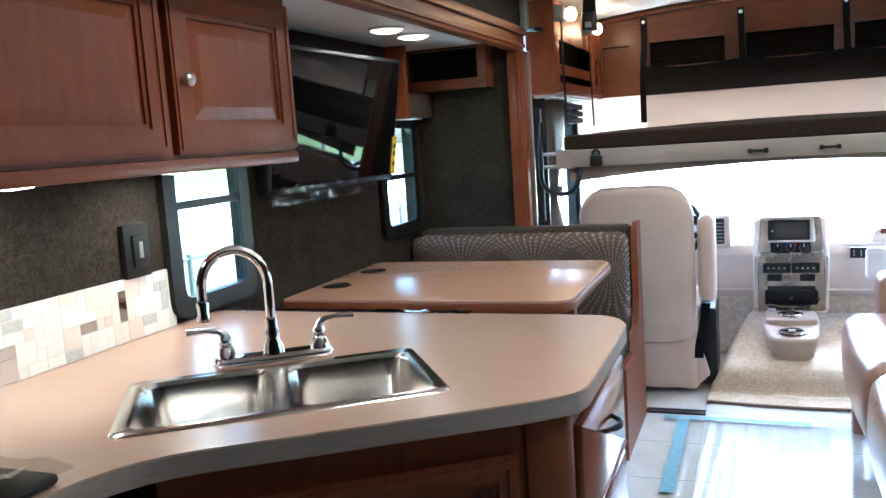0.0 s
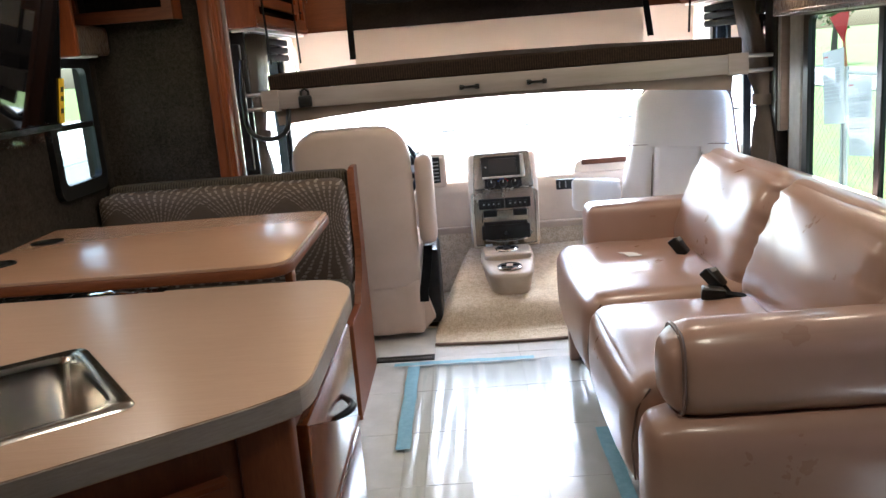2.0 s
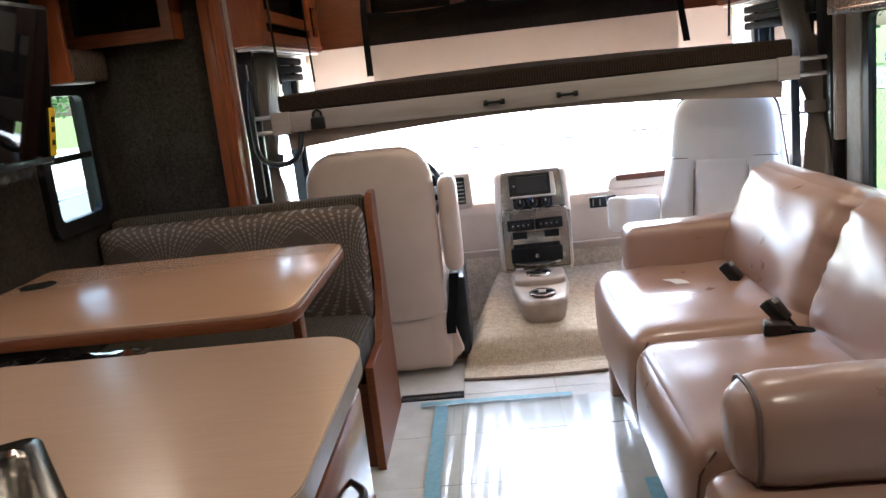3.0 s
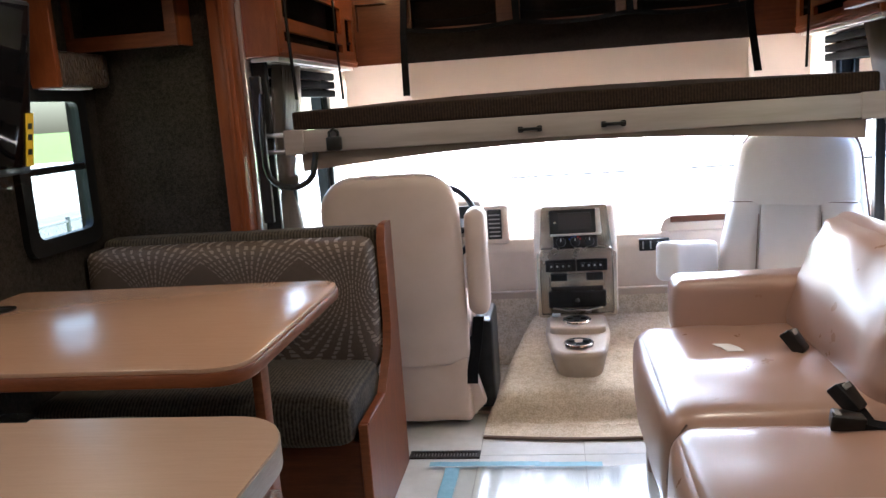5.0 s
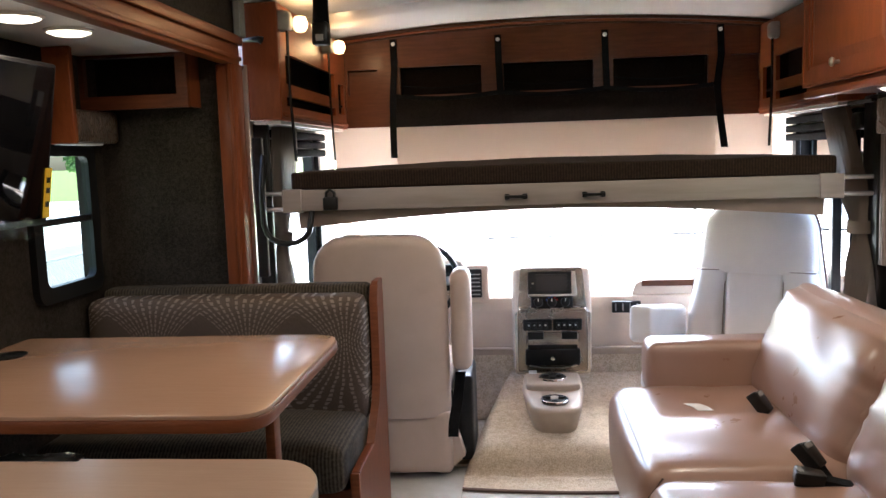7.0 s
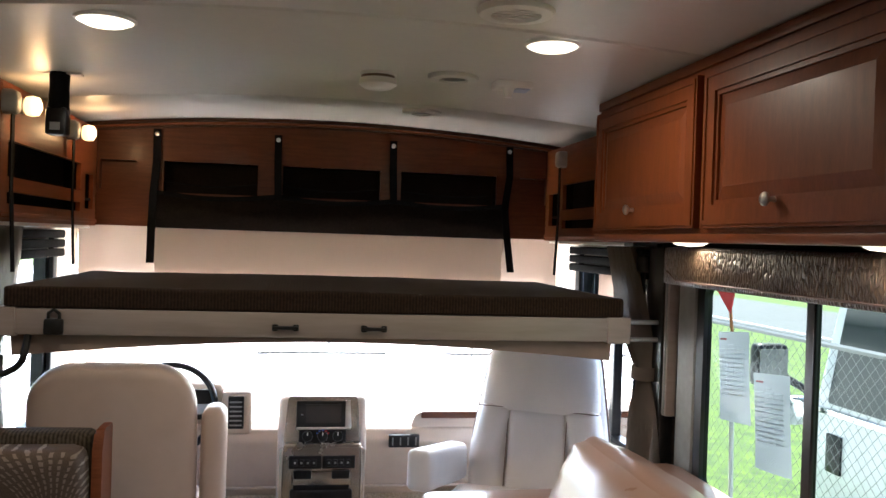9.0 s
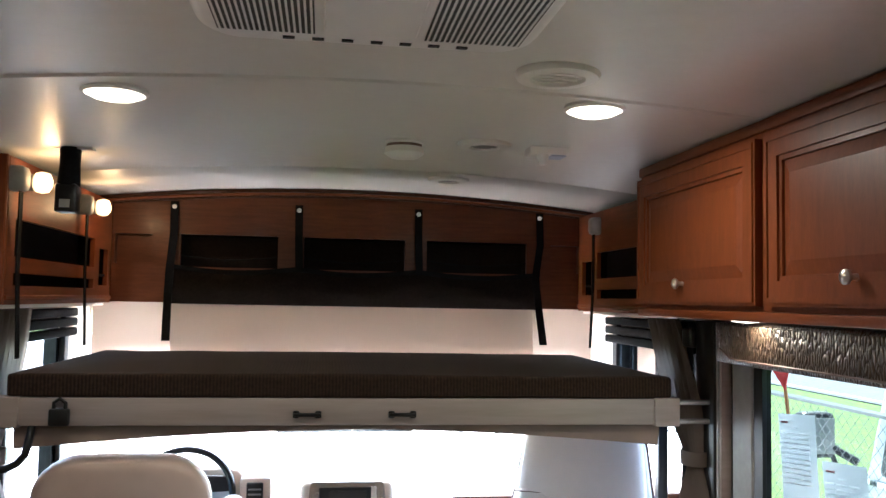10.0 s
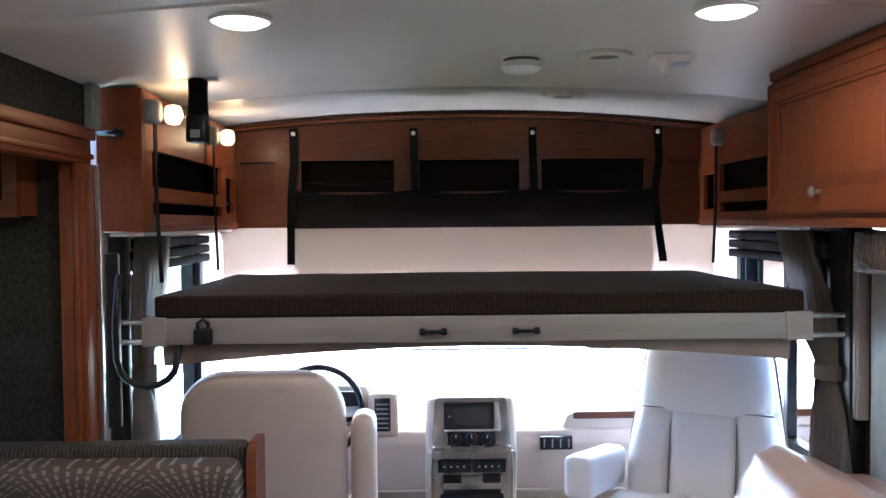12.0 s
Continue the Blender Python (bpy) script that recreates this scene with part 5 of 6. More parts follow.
def build_cab():
    # carpeted engine cover
    def hz(y):
        k = [(3.555, 0.012), (3.665, 0.016), (3.69, 0.035), (3.715, 0.085), (3.75, 0.12), (3.80, 0.134), (3.9, 0.148), (4.15, 0.20), (4.46, 0.275)]
        for (a, b), (c, d) in zip(k, k[1:]):
            if y <= c:
                return b + (d - b) * max(0, (y - a) / (c - a))
        return k[-1][1]
    bm = bmesh.new()
    ny, nx = 70, 60
    rows = []
    for j in range(ny + 1):
        y = 3.555 + (4.46 - 3.555) * j / ny
        xl = -0.435 + 0.13 * (max(0, y - 3.70) / 0.76) ** 1.8
        xr = 0.52
        row = []
        for i in range(nx + 1):
            u = i / nx
            x = xl + (xr - xl) * u
            edge = min(1.0, u / 0.10)
            z = hz(y - 0.03 * math.sin(math.pi * u)) * (0.06 + 0.94 * math.sin(edge * math.pi / 2)) if y > 3.68 else hz(y)
            z += 0.004 * noise.noise(Vector((x * 60, y * 60, 0))) + 0.006 * noise.noise(Vector((x * 6, y * 6, 4)))
            row.append(bm.verts.new((x, y - (0.035 * math.sin(math.pi * u) if y < 3.68 else 0.03 * math.sin(math.pi * u) * max(0, (3.76 - y) / 0.08)), max(0.006, z))))
        rows.append(row)
    for a, b in zip(rows, rows[1:]):
        for i in range(nx):
            bm.faces.new((a[i], a[i + 1], b[i + 1], b[i]))
    c = thing("carpeted_engine_cover", (0, 3.9, 0), "beige carpet over the raised engine cover", "carpet")
    part("carpet", bm, CARPET, c)
    part("carpet_binding", bm_tube([(-0.435 + 0.955 * i / 20, 3.552 - 0.035 * math.sin(math.pi * i / 20), 0.008) for i in range(21)], 0.008, 6), PIPING, c)
    solid("cab_carpet", bm_box((XL, 3.83, 0.0), (XR, 5.25, 0.012)), CARPET, "beige carpet on the cab floor", "carpet", kind="structure")
    solid("firewall_carpet", bm_box((XL, 4.47, 0.012), (XR, 4.50, 0.42), 0.004), CARPET, "beige carpeted firewall under the dashboard", "wall", kind="structure")
    # cup console on the engine cover
    q = thing("cup_console", (-0.03, 4.1, 0.22), "beige plastic cup-holder console on the carpet", "console")
    bm = bm_prism(round_poly([(-0.135, 3.85), (0.09, 3.85), (0.125, 4.10), (0.115, 4.30), (-0.165, 4.30), (-0.175, 4.10)], [0.075, 0.075, 0.05, 0.03, 0.03, 0.05], 7), 0.08, 0.262, 2, 0.022, 3)
    for v in bm.verts:
        if v.co.z > 0.2:
            v.co.z += (v.co.y - 3.87) * 0.13
        else:
            v.co.x = -0.025 + (v.co.x + 0.025) * 0.74
            v.co.y += 0.035 if v.co.y < 4.0 else 0.0
    part("body", bm, BEIGEP, q)
    tier = bm_prism(round_poly([(-0.155, 4.07), (-0.025, 4.045), (0.105, 4.07), (0.11, 4.29), (-0.16, 4.29)], [0.03, 0.1, 0.03, 0.03, 0.03], 6), 0.27, 0.318, 2, 0.012, 3)
    part("rear_tier", tier, BEIGEP, q)
    for y, z in ((3.955, 0.2735), (4.18, 0.3185)):
        w = part("cup_well", bm_lathe([(0.066, 0.0), (0.064, 0.009), (0.056, 0.011), (0.05, 0.002), (0.0, 0.0015)], 28, (-0.025, y, z)), BLACKP, q)
        part("well_ring", bm_lathe([(0.069, 0.0), (0.0675, 0.007), (0.064, 0.0095)], 28, (-0.025, y, z)), CHROME, w)
        for k in range(3):
            t = 0.5 + k * 2.09
            part("cup_grip", bm_soft((-0.025 + 0.036 * math.cos(t) - 0.014, y + 0.036 * math.sin(t) - 0.011, z + 0.002), (-0.025 + 0.036 * math.cos(t) + 0.014, y + 0.036 * math.sin(t) + 0.011, z + 0.013), 0.005, cuts=3), BLACKP, w)
    part("label", bm_box((-0.14, 4.21, 0.332), (-0.10, 4.25, 0.338)), PAPER, q, "small white label with red print")
    # dashboard
    d = thing("dashboard", (0, 4.7, 0.3), "cream moulded plastic dashboard", "dashboard")
    prof = [(4.47, 0.36), (4.46, 0.40), (4.43, 0.62), (4.45, 0.675), (4.55, 0.70), (5.25, 0.715), (5.25, 0.36)]
    part("moulding", bm_prism(round_poly(prof, 0.012, 3), XL + 0.002, XR - 0.002, 0), DASHP, d)
    part("lower_lip", bm_box((-1.2, 4.432, 0.40), (1.2, 4.452, 0.412), 0.003), DASHP, d)
    con = part("centre_console", bm_prism(round_poly([(4.375, 0.29), (4.335, 0.62), (4.405, 0.83), (4.46, 0.845), (4.60, 0.845), (4.60, 0.29)], 0.02, 4), -0.215, 0.185, 0, 0.03, 3), DASHP, d)
    # tilted face of the stack
    F = plane_matrix((-0.015, 4.366, 0.285), (1, 0, 0), (0, -0.115, 1))

    part("stack_face", moved(bm_prism(round_poly([(-0.183, 0.02), (0.183, 0.02), (0.172, 0.36), (0.145, 0.36), (-0.145, 0.36), (-0.172, 0.36)], 0.012, 3), -0.03, 0.018, 2, 0.006, 2), F), CONSOLE, d, "satin champagne console face")
    part("stack_trim", moved(frame_bm(2, 0.01, 0.024, rect(-0.190, 0.190, 0.012, 0.345, 0.02), rect(-0.176, 0.176, 0.026, 0.344, 0.012)), F), plain("satin_rim", (0.55, 0.52, 0.47), 0.22, 1.0), d, "bright silver rim")
    dr = part("ash_drawer", moved(bm_box((-0.14, 0.058, 0.0), (0.14, 0.15, 0.03), 0.012, 3), F), BLACKP, d)
    part("drawer_pull", moved(bm_tube([(-0.12, 0.065, 0.035), (-0.05, 0.055, 0.045), (0.05, 0.055, 0.045), (0.12, 0.065, 0.035)], 0.007, 8), F), CHROME, dr)
    part("badge", moved(bm_tube([(0, 0.10, 0.03), (0, 0.10, 0.034)], 0.012, 14), F), CHROME, dr)
    tray = part("tray", moved(bm_box((-0.135, 0.16, 0.004), (0.135, 0.235, 0.026), 0.01, 2), F), CONSOLE, d)
    part("tray_mouth", moved(bm_box((-0.125, 0.147, 0.016), (0.125, 0.172, 0.028), 0.004, 2), F), BLACKP, tray)
    for u in (-0.085, 0.085):
        part("tray_vent", moved(bm_box((u - 0.04, 0.20, 0.02), (u + 0.04, 0.24, 0.032), 0.006, 2), F), BLACKP, tray)
    for u in (-0.075, 0.075):
        v = part("switch_bank", moved(bm_box((u - 0.073, 0.246, 0.006), (u + 0.073, 0.306, 0.026), 0.005, 2), F), BLACKP, d)
        for k in range(4):
            part("rocker", moved(bm_box((u - 0.055 + k * 0.028, 0.258, 0.024), (u - 0.033 + k * 0.028, 0.292, 0.032), 0.003), F), BLACKP, v)
            part("rocker_mark", moved(bm_box((u - 0.049 + k * 0.028, 0.272, 0.032), (u - 0.039 + k * 0.028, 0.282, 0.0328)), F), GREYP, v, smooth=None)
    # upper face leaning back
    U = plane_matrix((-0.015, 4.335, 0.60), (1, 0, 0), (0, 0.31, 1))
    part("upper_face", moved(bm_prism(round_poly([(-0.174, 0.02), (0.174, 0.02), (0.158, 0.246), (-0.158, 0.246)], 0.02, 4), -0.03, 0.012, 2, 0.006, 2), U), CONSOLE, d, "silver-grey upper console face")
    hc = part("heater_panel", moved(bm_box((-0.105, 0.035, 0.008), (0.105, 0.095, 0.02), 0.008, 2), U), BLACKP, d)
    for u, m_ in ((-0.068, BLACKP), (0.0, BLACKP), (0.068, BLACKP)):
        k = part("dial", moved(bm_lathe([(0.024, 0.0), (0.022, 0.012), (0.016, 0.016), (0, 0.016)], 20, (u, 0.065, 0.02)), U), m_, hc)
        part("dial_mark", moved(bm_box((u - 0.002, 0.067, 0.035), (u + 0.002, 0.082, 0.038)), U), WHITE, k)
    for k in range(5):
        a = radians(150 - 60 * k / 2)
        part("dial_scale", moved(bm_box((0.03 * math.cos(a) - 0.004, 0.065 + 0.027 * math.sin(a) - 0.003, 0.02), (0.03 * math.cos(a) + 0.004, 0.065 + 0.027 * math.sin(a) + 0.003, 0.0215)), U), RED if k > 2 else plain("blue_mark", (0.05, 0.15, 0.6), 0.5), hc)
    r = part("radio", moved(bm_box((-0.12, 0.104, 0.008), (0.105, 0.222, 0.028), 0.006, 2), U), BLACKP, d)
    part("radio_screen", moved(bm_box((-0.078, 0.122, 0.03), (0.078, 0.204, 0.032)), U), plain("lcd_panel", (0.05, 0.045, 0.042), 0.12), r)
    part("radio_surround", moved(frame_bm(2, 0.022, 0.034, rect(-0.105, 0.100, 0.106, 0.220, 0.008), rect(-0.08, 0.08, 0.12, 0.206, 0.004)), U), BLACKP, r)
    part("radio_trim", moved(bm_prism([(0.098, 0.100), (0.128, 0.104), (0.122, 0.222), (0.102, 0.224)], 0.01, 0.034, 2, 0.004), U), METAL, r, "bright silver side trim")
    part("radio_lip", moved(bm_box((-0.118, 0.096, 0.01), (0.126, 0.105, 0.036), 0.003), U), METAL, r, "bright silver lower trim")
    part("volume_knob", moved(bm_lathe([(0.007, 0), (0.006, 0.012), (0, 0.013)], 12, (-0.094, 0.16, 0.03)), U), CHROME, r)
    # vents and switches on the dash
    def vent(x0, x1, z0, z1, y, n=4):
        v = part("vent", bm_box((x0, y - 0.012, z0), (x1, y + 0.02, z1), 0.005, 2), BLACKP, d)
        for k in range(n):
            x = x0 + (x1 - x0) * (k + 0.5) / n
            part("vent_blade", bm_box((x - 0.003, y - 0.018, z0 + 0.012), (x + 0.003, y - 0.008, z1 - 0.012)), GREYP, v)
    vent(0.295, 0.44, 0.592, 0.652, 4.43)
    vent(-1.0, -0.87, 0.59, 0.65, 4.43)
    pod = part("instrument_pod", bm_soft((-1.02, 4.50, 0.66), (-0.46, 4.78, 0.885), 0.05, cuts=8), DASHP, d)
    part("gauge_panel", bm_box((-0.96, 4.49, 0.71), (-0.5, 4.505, 0.85), 0.01, 2), BLACKP, pod)
    pv = part("pod_wing", bm_soft((-0.47, 4.42, 0.655), (-0.335, 4.62, 0.855), 0.02, cuts=6), DASHP, d)
    pvv = part("pod_vent", bm_box((-0.44, 4.408, 0.685), (-0.37, 4.425, 0.835), 0.006, 2), BLACKP, pv)
    for k in range(6):
        part("vent_blade", bm_box((-0.432, 4.402, 0.70 + k * 0.021), (-0.378, 4.412, 0.706 + k * 0.021)), GREYP, pvv)
    tr = part("tray_ledge", bm_prism(round_poly([(0.40, 0.68), (0.42, 0.735), (0.46, 0.755), (1.15, 0.755), (1.15, 0.68)], 0.01, 3), 4.46, 4.80, 1), DASHP, d)
    part("ledge_inlay", bm_box((0.45, 4.452, 0.722), (1.10, 4.462, 0.752), 0.003), CABINET_X_SHADED, tr, "wood inlay strip")
    # steering wheel
    w = thing("steering_wheel", (-0.72, 4.45, 0.62), "black leather steering wheel with padded hub", "steering wheel")
    W = Matrix.Translation((-0.70, 4.40, 0.78)) @ Matrix.Rotation(radians(62), 4, 'X')
    ring = [(0.205 * math.cos(2 * math.pi * i / 40), 0.205 * math.sin(2 * math.pi * i / 40), 0) for i in range(41)]
    part("rim", moved(bm_tube(ring, 0.0145, 10, False), W), BLACKP, w)
    part("hub", moved(bm_soft((-0.085, -0.07, -0.05), (0.085, 0.07, 0.0), 0.03, cuts=6), W), BLACKP, w)
    for x, y in ((-0.2, 0.0), (0.2, 0.0), (0.0, -0.2)):
        part("spoke", moved(bm_strap([(x * 0.35, y * 0.35, -0.02), (x, y, 0)], 0.045, 0.014, (y, -x, 0) if x or y else (1, 0, 0)), W), GREYP, w)
    part("column", bm_tube([(-0.70, 4.43, 0.76), (-0.70, 4.62, 0.66)], 0.05, 14), BLACKP, w)
    # pedals box seen past the seat
    solid("pedal", bm_box((-0.62, 4.40, 0.08), (-0.54, 4.43, 0.20), 0.01), BLACKP, "black pedal in the driver's footwell", "pedal")


# ---- bed and front wall ----
def build_bed():
    b = thing("drop_down_bed", (0, 4.0, 1.15), "lowered drop-down bunk with brown corduroy mattress and grey rail", "bed")
    yf = 3.475
    part("front_rail", bm_box((-1.11, yf, 1.232), (1.055, yf + 0.045, 1.318), 0.004, 2), ALUM, b, "pale grey aluminium rail")
    for sx, x0, x1 in ((-1, -1.13, -1.05), (1, 0.985, 1.075)):
        pl = part("end_plate", bm_box((x0, yf - 0.006, 1.226), (x1, yf + 0.05, 1.322), 0.003, 1), ALUM, b)
        for z in (1.25, 1.298):
            part("rivet", bm_lathe([(0, 0.0), (0.005, 0.0), (0.004, 0.003), (0, 0.004)], 10, (0, 0, 0)), METAL, pl).matrix_local = Matrix.Translation(Vector(((x1 - 0.07 if sx > 0 else x1 - 0.012), yf - 0.006, z)) - b.location) @ Matrix.Rotation(radians(90), 4, 'X')
        for z in (1.24, 1.305):
            part("slide_tube", bm_tube([(sx * 1.06, yf + 0.02, z), (sx * 1.225, yf + 0.02, z)], 0.009, 10), METAL, b)
        part("slide_block", bm_box((min(sx * 1.21, sx * 1.232), yf - 0.005, 1.225), (max(sx * 1.21, sx * 1.232), yf + 0.05, 1.32), 0.003), METAL, b)
        part("side_rail", bm_box((min(sx * 1.04, sx * 1.06), yf + 0.045, 1.24), (max(sx * 1.04, sx * 1.06), 4.62, 1.315), 0.003), ALUM, b)
    # mattress, crowned, rounded
    bm = bm_soft((-1.095, yf + 0.004, 1.318), (1.05, 4.62, 1.392), 0.013, (0, 0, 0.024), 30, 0.003, 5)
    part("mattress", bm, BEDCLOTH, b, "brown corduroy mattress")
    part("platform", bm_box((-1.06, yf + 0.04, 1.222), (1.03, 4.60, 1.236)), PANBEIGE, b)
    # arched fascia below the rail
    pts = [(-1.075, 1.232), (-1.07, 1.158)]
    for i in range(1, 20):
        x = -1.07 + 2.08 * i / 20
        u = abs(x + 0.03) / 1.04
        pts.append((x, 1.214 - 0.056 * u ** 1.8))
    pts += [(1.01, 1.158), (1.015, 1.232)]
    part("fascia", bm_prism(pts, yf + 0.03, yf + 0.045, 1), PANBEIGE, b, "beige arched fascia board")
    part("fascia_notch", bm_box((-0.035, yf + 0.025, 1.209), (-0.022, yf + 0.031, 1.216)), WHITE, b)
    for x in (-0.18, 0.125):
        h = part("handle", bm_box((x - 0.045, yf - 0.022, 1.262), (x + 0.045, yf - 0.010, 1.274), 0.004, 2), BLACKP, b, "black pull handle")
        for e in (-0.035, 0.035):
            part("handle_foot", bm_box((x + e - 0.010, yf - 0.014, 1.257), (x + e + 0.010, yf, 1.279), 0.003), BLACKP, h)
    l = part("latch", bm_box((-0.958, yf - 0.03, 1.234), (-0.898, yf - 0.001, 1.288), 0.008, 2), BLACKP, b, "black padlock-shaped latch")
    part("shackle", bm_tube([(-0.945, yf - 0.015, 1.285), (-0.945, yf - 0.015, 1.305), (-0.928, yf - 0.015, 1.318), (-0.911, yf - 0.015, 1.305), (-0.911, yf - 0.015, 1.285)], 0.006, 8), BLACKP, l)
    b.location.z -= 0.016
    # upright guides on the walls
    for sx in (-1, 1):
        g = thing("bed_guide", (sx * 1.225, 3.44, 0.95), "upright aluminium guide rail for the drop-down bed", "rail", "bed guides")
        x0 = 1.20
        part("channel", bm_box((min(sx * x0, sx * 1.24), 3.425 if sx > 0 else 3.46, 0.95), (max(sx * x0, sx * 1.24), 3.462 if sx > 0 else 3.475, 1.52), 0.003), ALUM if sx > 0 else BLACKP, g)
        part("groove", bm_box((min(sx * (x0 - 0.004), sx * (x0 + 0.004)), 3.436 if sx > 0 else 3.464, 0.955), (max(sx * (x0 - 0.004), sx * (x0 + 0.004)), 3.446 if sx > 0 else 3.47, 1.515)), GREYP, g)
    # hanging cable loop
    pts = [(-1.20, 3.47, 1.45), (-1.21, 3.46, 1.30), (-1.205, 3.45, 1.17)]
    for i in range(9):
        t = math.pi + math.pi * i / 8
        pts.append((-1.11 + 0.095 * math.cos(t), 3.46, 1.16 + 0.075 * math.sin(t)))
    pts += [(-1.013, 3.50, 1.24)]
    solid("cable", bm_tube(pts, 0.012, 10), BLACKP, "black corrugated cable looping under the bed", "cable")


def build_front_panel():
    Y = 4.70
    p = thing("front_panel", (0, Y, 1.6), "reddish wood front wall panel with three recessed pockets", "panel", kind="structure")
    holes = [(-0.795, -0.355, 1.755, 1.905), (-0.235, 0.24, 1.755, 1.905), (0.345, 0.835, 1.755, 1.905), (-1.085, -0.92, 1.765, 1.90), (0.955, 1.10, 1.765, 1.90)]
    part("board", wall_bm(1, Y, Y + 0.02, (-1.17, 1.17), (1.59, 2.02), holes), CABINET_X_SHADED, p, smooth=None)
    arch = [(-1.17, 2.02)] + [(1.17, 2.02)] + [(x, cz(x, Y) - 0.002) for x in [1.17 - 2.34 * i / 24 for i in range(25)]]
    part("arched_board", bm_prism(arch, Y, Y + 0.02, 1), CABINET_X_SHADED, p, smooth=None)
    for k, (off, r) in enumerate(((0.012, 0.009), (0.028, 0.007), (0.042, 0.005))):
        part("crown_moulding", bm_tube([(-1.17 + 2.34 * i / 24, Y - 0.004, cz(-1.17 + 2.34 * i / 24, Y) - off) for i in range(25)], r, 8), DARKTRIM if k != 1 else EDGE, p)
    # recess walls in dark colours that carry the shade inside the pockets
    for i, h in enumerate(holes):
        part("pocket_back", bm_box((h[0], Y + (0.08 if i < 3 else 0.042), h[2]), (h[1], Y + (0.085 if i < 3 else 0.047), h[3])), CLOTH_AND_SHADE if i < 3 else CABINET_X_SHADED, p, smooth=None)
        deep, shade_lining = (0.08, CLOTH_AND_SHADE) if i < 3 else (0.042, CABINET_X_SHADED)
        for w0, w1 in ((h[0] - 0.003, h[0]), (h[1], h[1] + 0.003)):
            part("pocket_side", bm_box((w0, Y + 0.02, h[2]), (w1, Y + deep, h[3])), shade_lining, p, smooth=None)
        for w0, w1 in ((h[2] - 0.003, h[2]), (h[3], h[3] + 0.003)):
            part("pocket_shelf", bm_box((h[0], Y + 0.02, w0), (h[1], Y + deep, w1)), shade_lining, p, smooth=None)
    # elastic nets in the pockets
    for i, h in enumerate(holes[:3]):
        n = thing("pocket_net", (h[0], Y, h[2]), "slack black net across a pocket of the wood panel", "net", "nets of the front panel")
        verts, faces = [], []
        w = h[1] - h[0]
        k = 26
        rr = 0.0012

        def sag(u):
            return h[2] + 0.035 + 0.02 * abs(2 * u - 1) ** 1.5
        for a in range(k):
            for s in (1, -1):
                u0 = a / k
                u1 = u0 + s * 0.10
                if not 0 <= u1 <= 1:
                    continue
                x0, x1 = h[0] + w * u0, h[0] + w * u1
                j = len(verts)
                z0, z1 = h[2] + 0.002, sag(u1)
                verts += [(x0 - rr, Y + 0.012, z0), (x0 + rr, Y + 0.012, z0), (x1 + rr, Y + 0.012, z1), (x1 - rr, Y + 0.012, z1)]
                faces.append((j, j + 1, j + 2, j + 3))
        bm = bmesh.new()
        me = bpy.data.meshes.new("mesh")
        me.from_pydata(verts, [], faces)
        bm.from_mesh(me)
        bpy.data.meshes.remove(me)
        part("netting", bm, WEB, n, smooth=None)
        part("top_cord", bm_tube([(h[0] + w * u / 16, Y + 0.012, sag(u / 16)) for u in range(17)], 0.003, 6), WEB, n)
    # dark cloth pocket with sagging bound edge
    c = thing("cloth_pocket", (0.02, Y - 0.01, 1.6), "dark brown cloth storage pocket with black bound edge", "pocket")
    bm = bmesh.new()
    n = 48
    xs = [-0.835 + 1.735 * i / n for i in range(n + 1)]
    tops = []
    anchors = [-0.835, -0.262, 0.301, 0.90]
    for x in xs:
        for a, e in zip(anchors, anchors[1:]):
            if a <= x <= e + 1e-6:
                u = (x - a) / (e - a)
                tops.append(1.755 - 0.022 * math.sin(math.pi * u))
                break
    rows = [[bm.verts.new((x, Y - 0.006 - 0.012 * math.sin(math.pi * s) - 0.004 * noise.noise(Vector((x * 6, s * 3, 0))), 1.585 + (t - 1.585) * s)) for x, t in zip(xs, tops)] for s in (0, 0.25, 0.5, 0.75, 1)]
    for a, b in zip(rows, rows[1:]):
        for i in range(n):
            bm.faces.new((a[i], a[i + 1], b[i + 1], b[i]))
    part("cloth", bm, CLOTH_AND_SHADE, c)
    part("binding", bm_strap([(x, Y - 0.012, t) for x, t in zip(xs, tops)], 0.022, 0.006, (0, 0, 1)), WEB, c)
    # straps
    for i, x in enumerate((-0.826, -0.262, 0.301, 0.895)):
        s = thing("hanging_strap", (x, Y, 1.5), "black webbing strap bolted to the front panel", "strap", "straps of the front panel")
        lo = 1.42 if i in (0, 3) else 1.74
        dx = {0: -0.01, 3: 0.0}.get(i, 0.0)
        part("webbing", bm_strap([(x, Y - 0.012, 2.055), (x + (0.004 if i == 3 else 0.002), Y - 0.018, 1.9), (x + dx - (0.02 if i == 3 else 0), Y - 0.025, 1.74), (x + dx - (0.01 if i == 3 else 0), Y - 0.05, 1.6), (x + dx + 0.005, Y - 0.09, lo)] if i in (0, 3) else [(x, Y - 0.012, 2.055), (x + 0.002, Y - 0.018, 1.9), (x + 0.008, Y - 0.022, lo)], 0.036, 0.004, (1, 0, 0)), WEB, s)
        part("bolt", moved(bm_lathe([(0.0, 0.006), (0.008, 0.005), (0.012, 0.0)], 12), Matrix.Translation((x, Y - 0.014, 2.03)) @ Matrix.Rotation(radians(90), 4, 'X')), METAL, s)
    # pale shade behind the bed
    sh = thing("windscreen_shade", (0, 4.74, 1.25), "cream roller shade behind the bed, lit from outside", "shade")
    part("cloth", bm_box((-1.18, 4.745, 1.22), (1.18, 4.748, 1.60)), SHADE, sh, smooth=None)
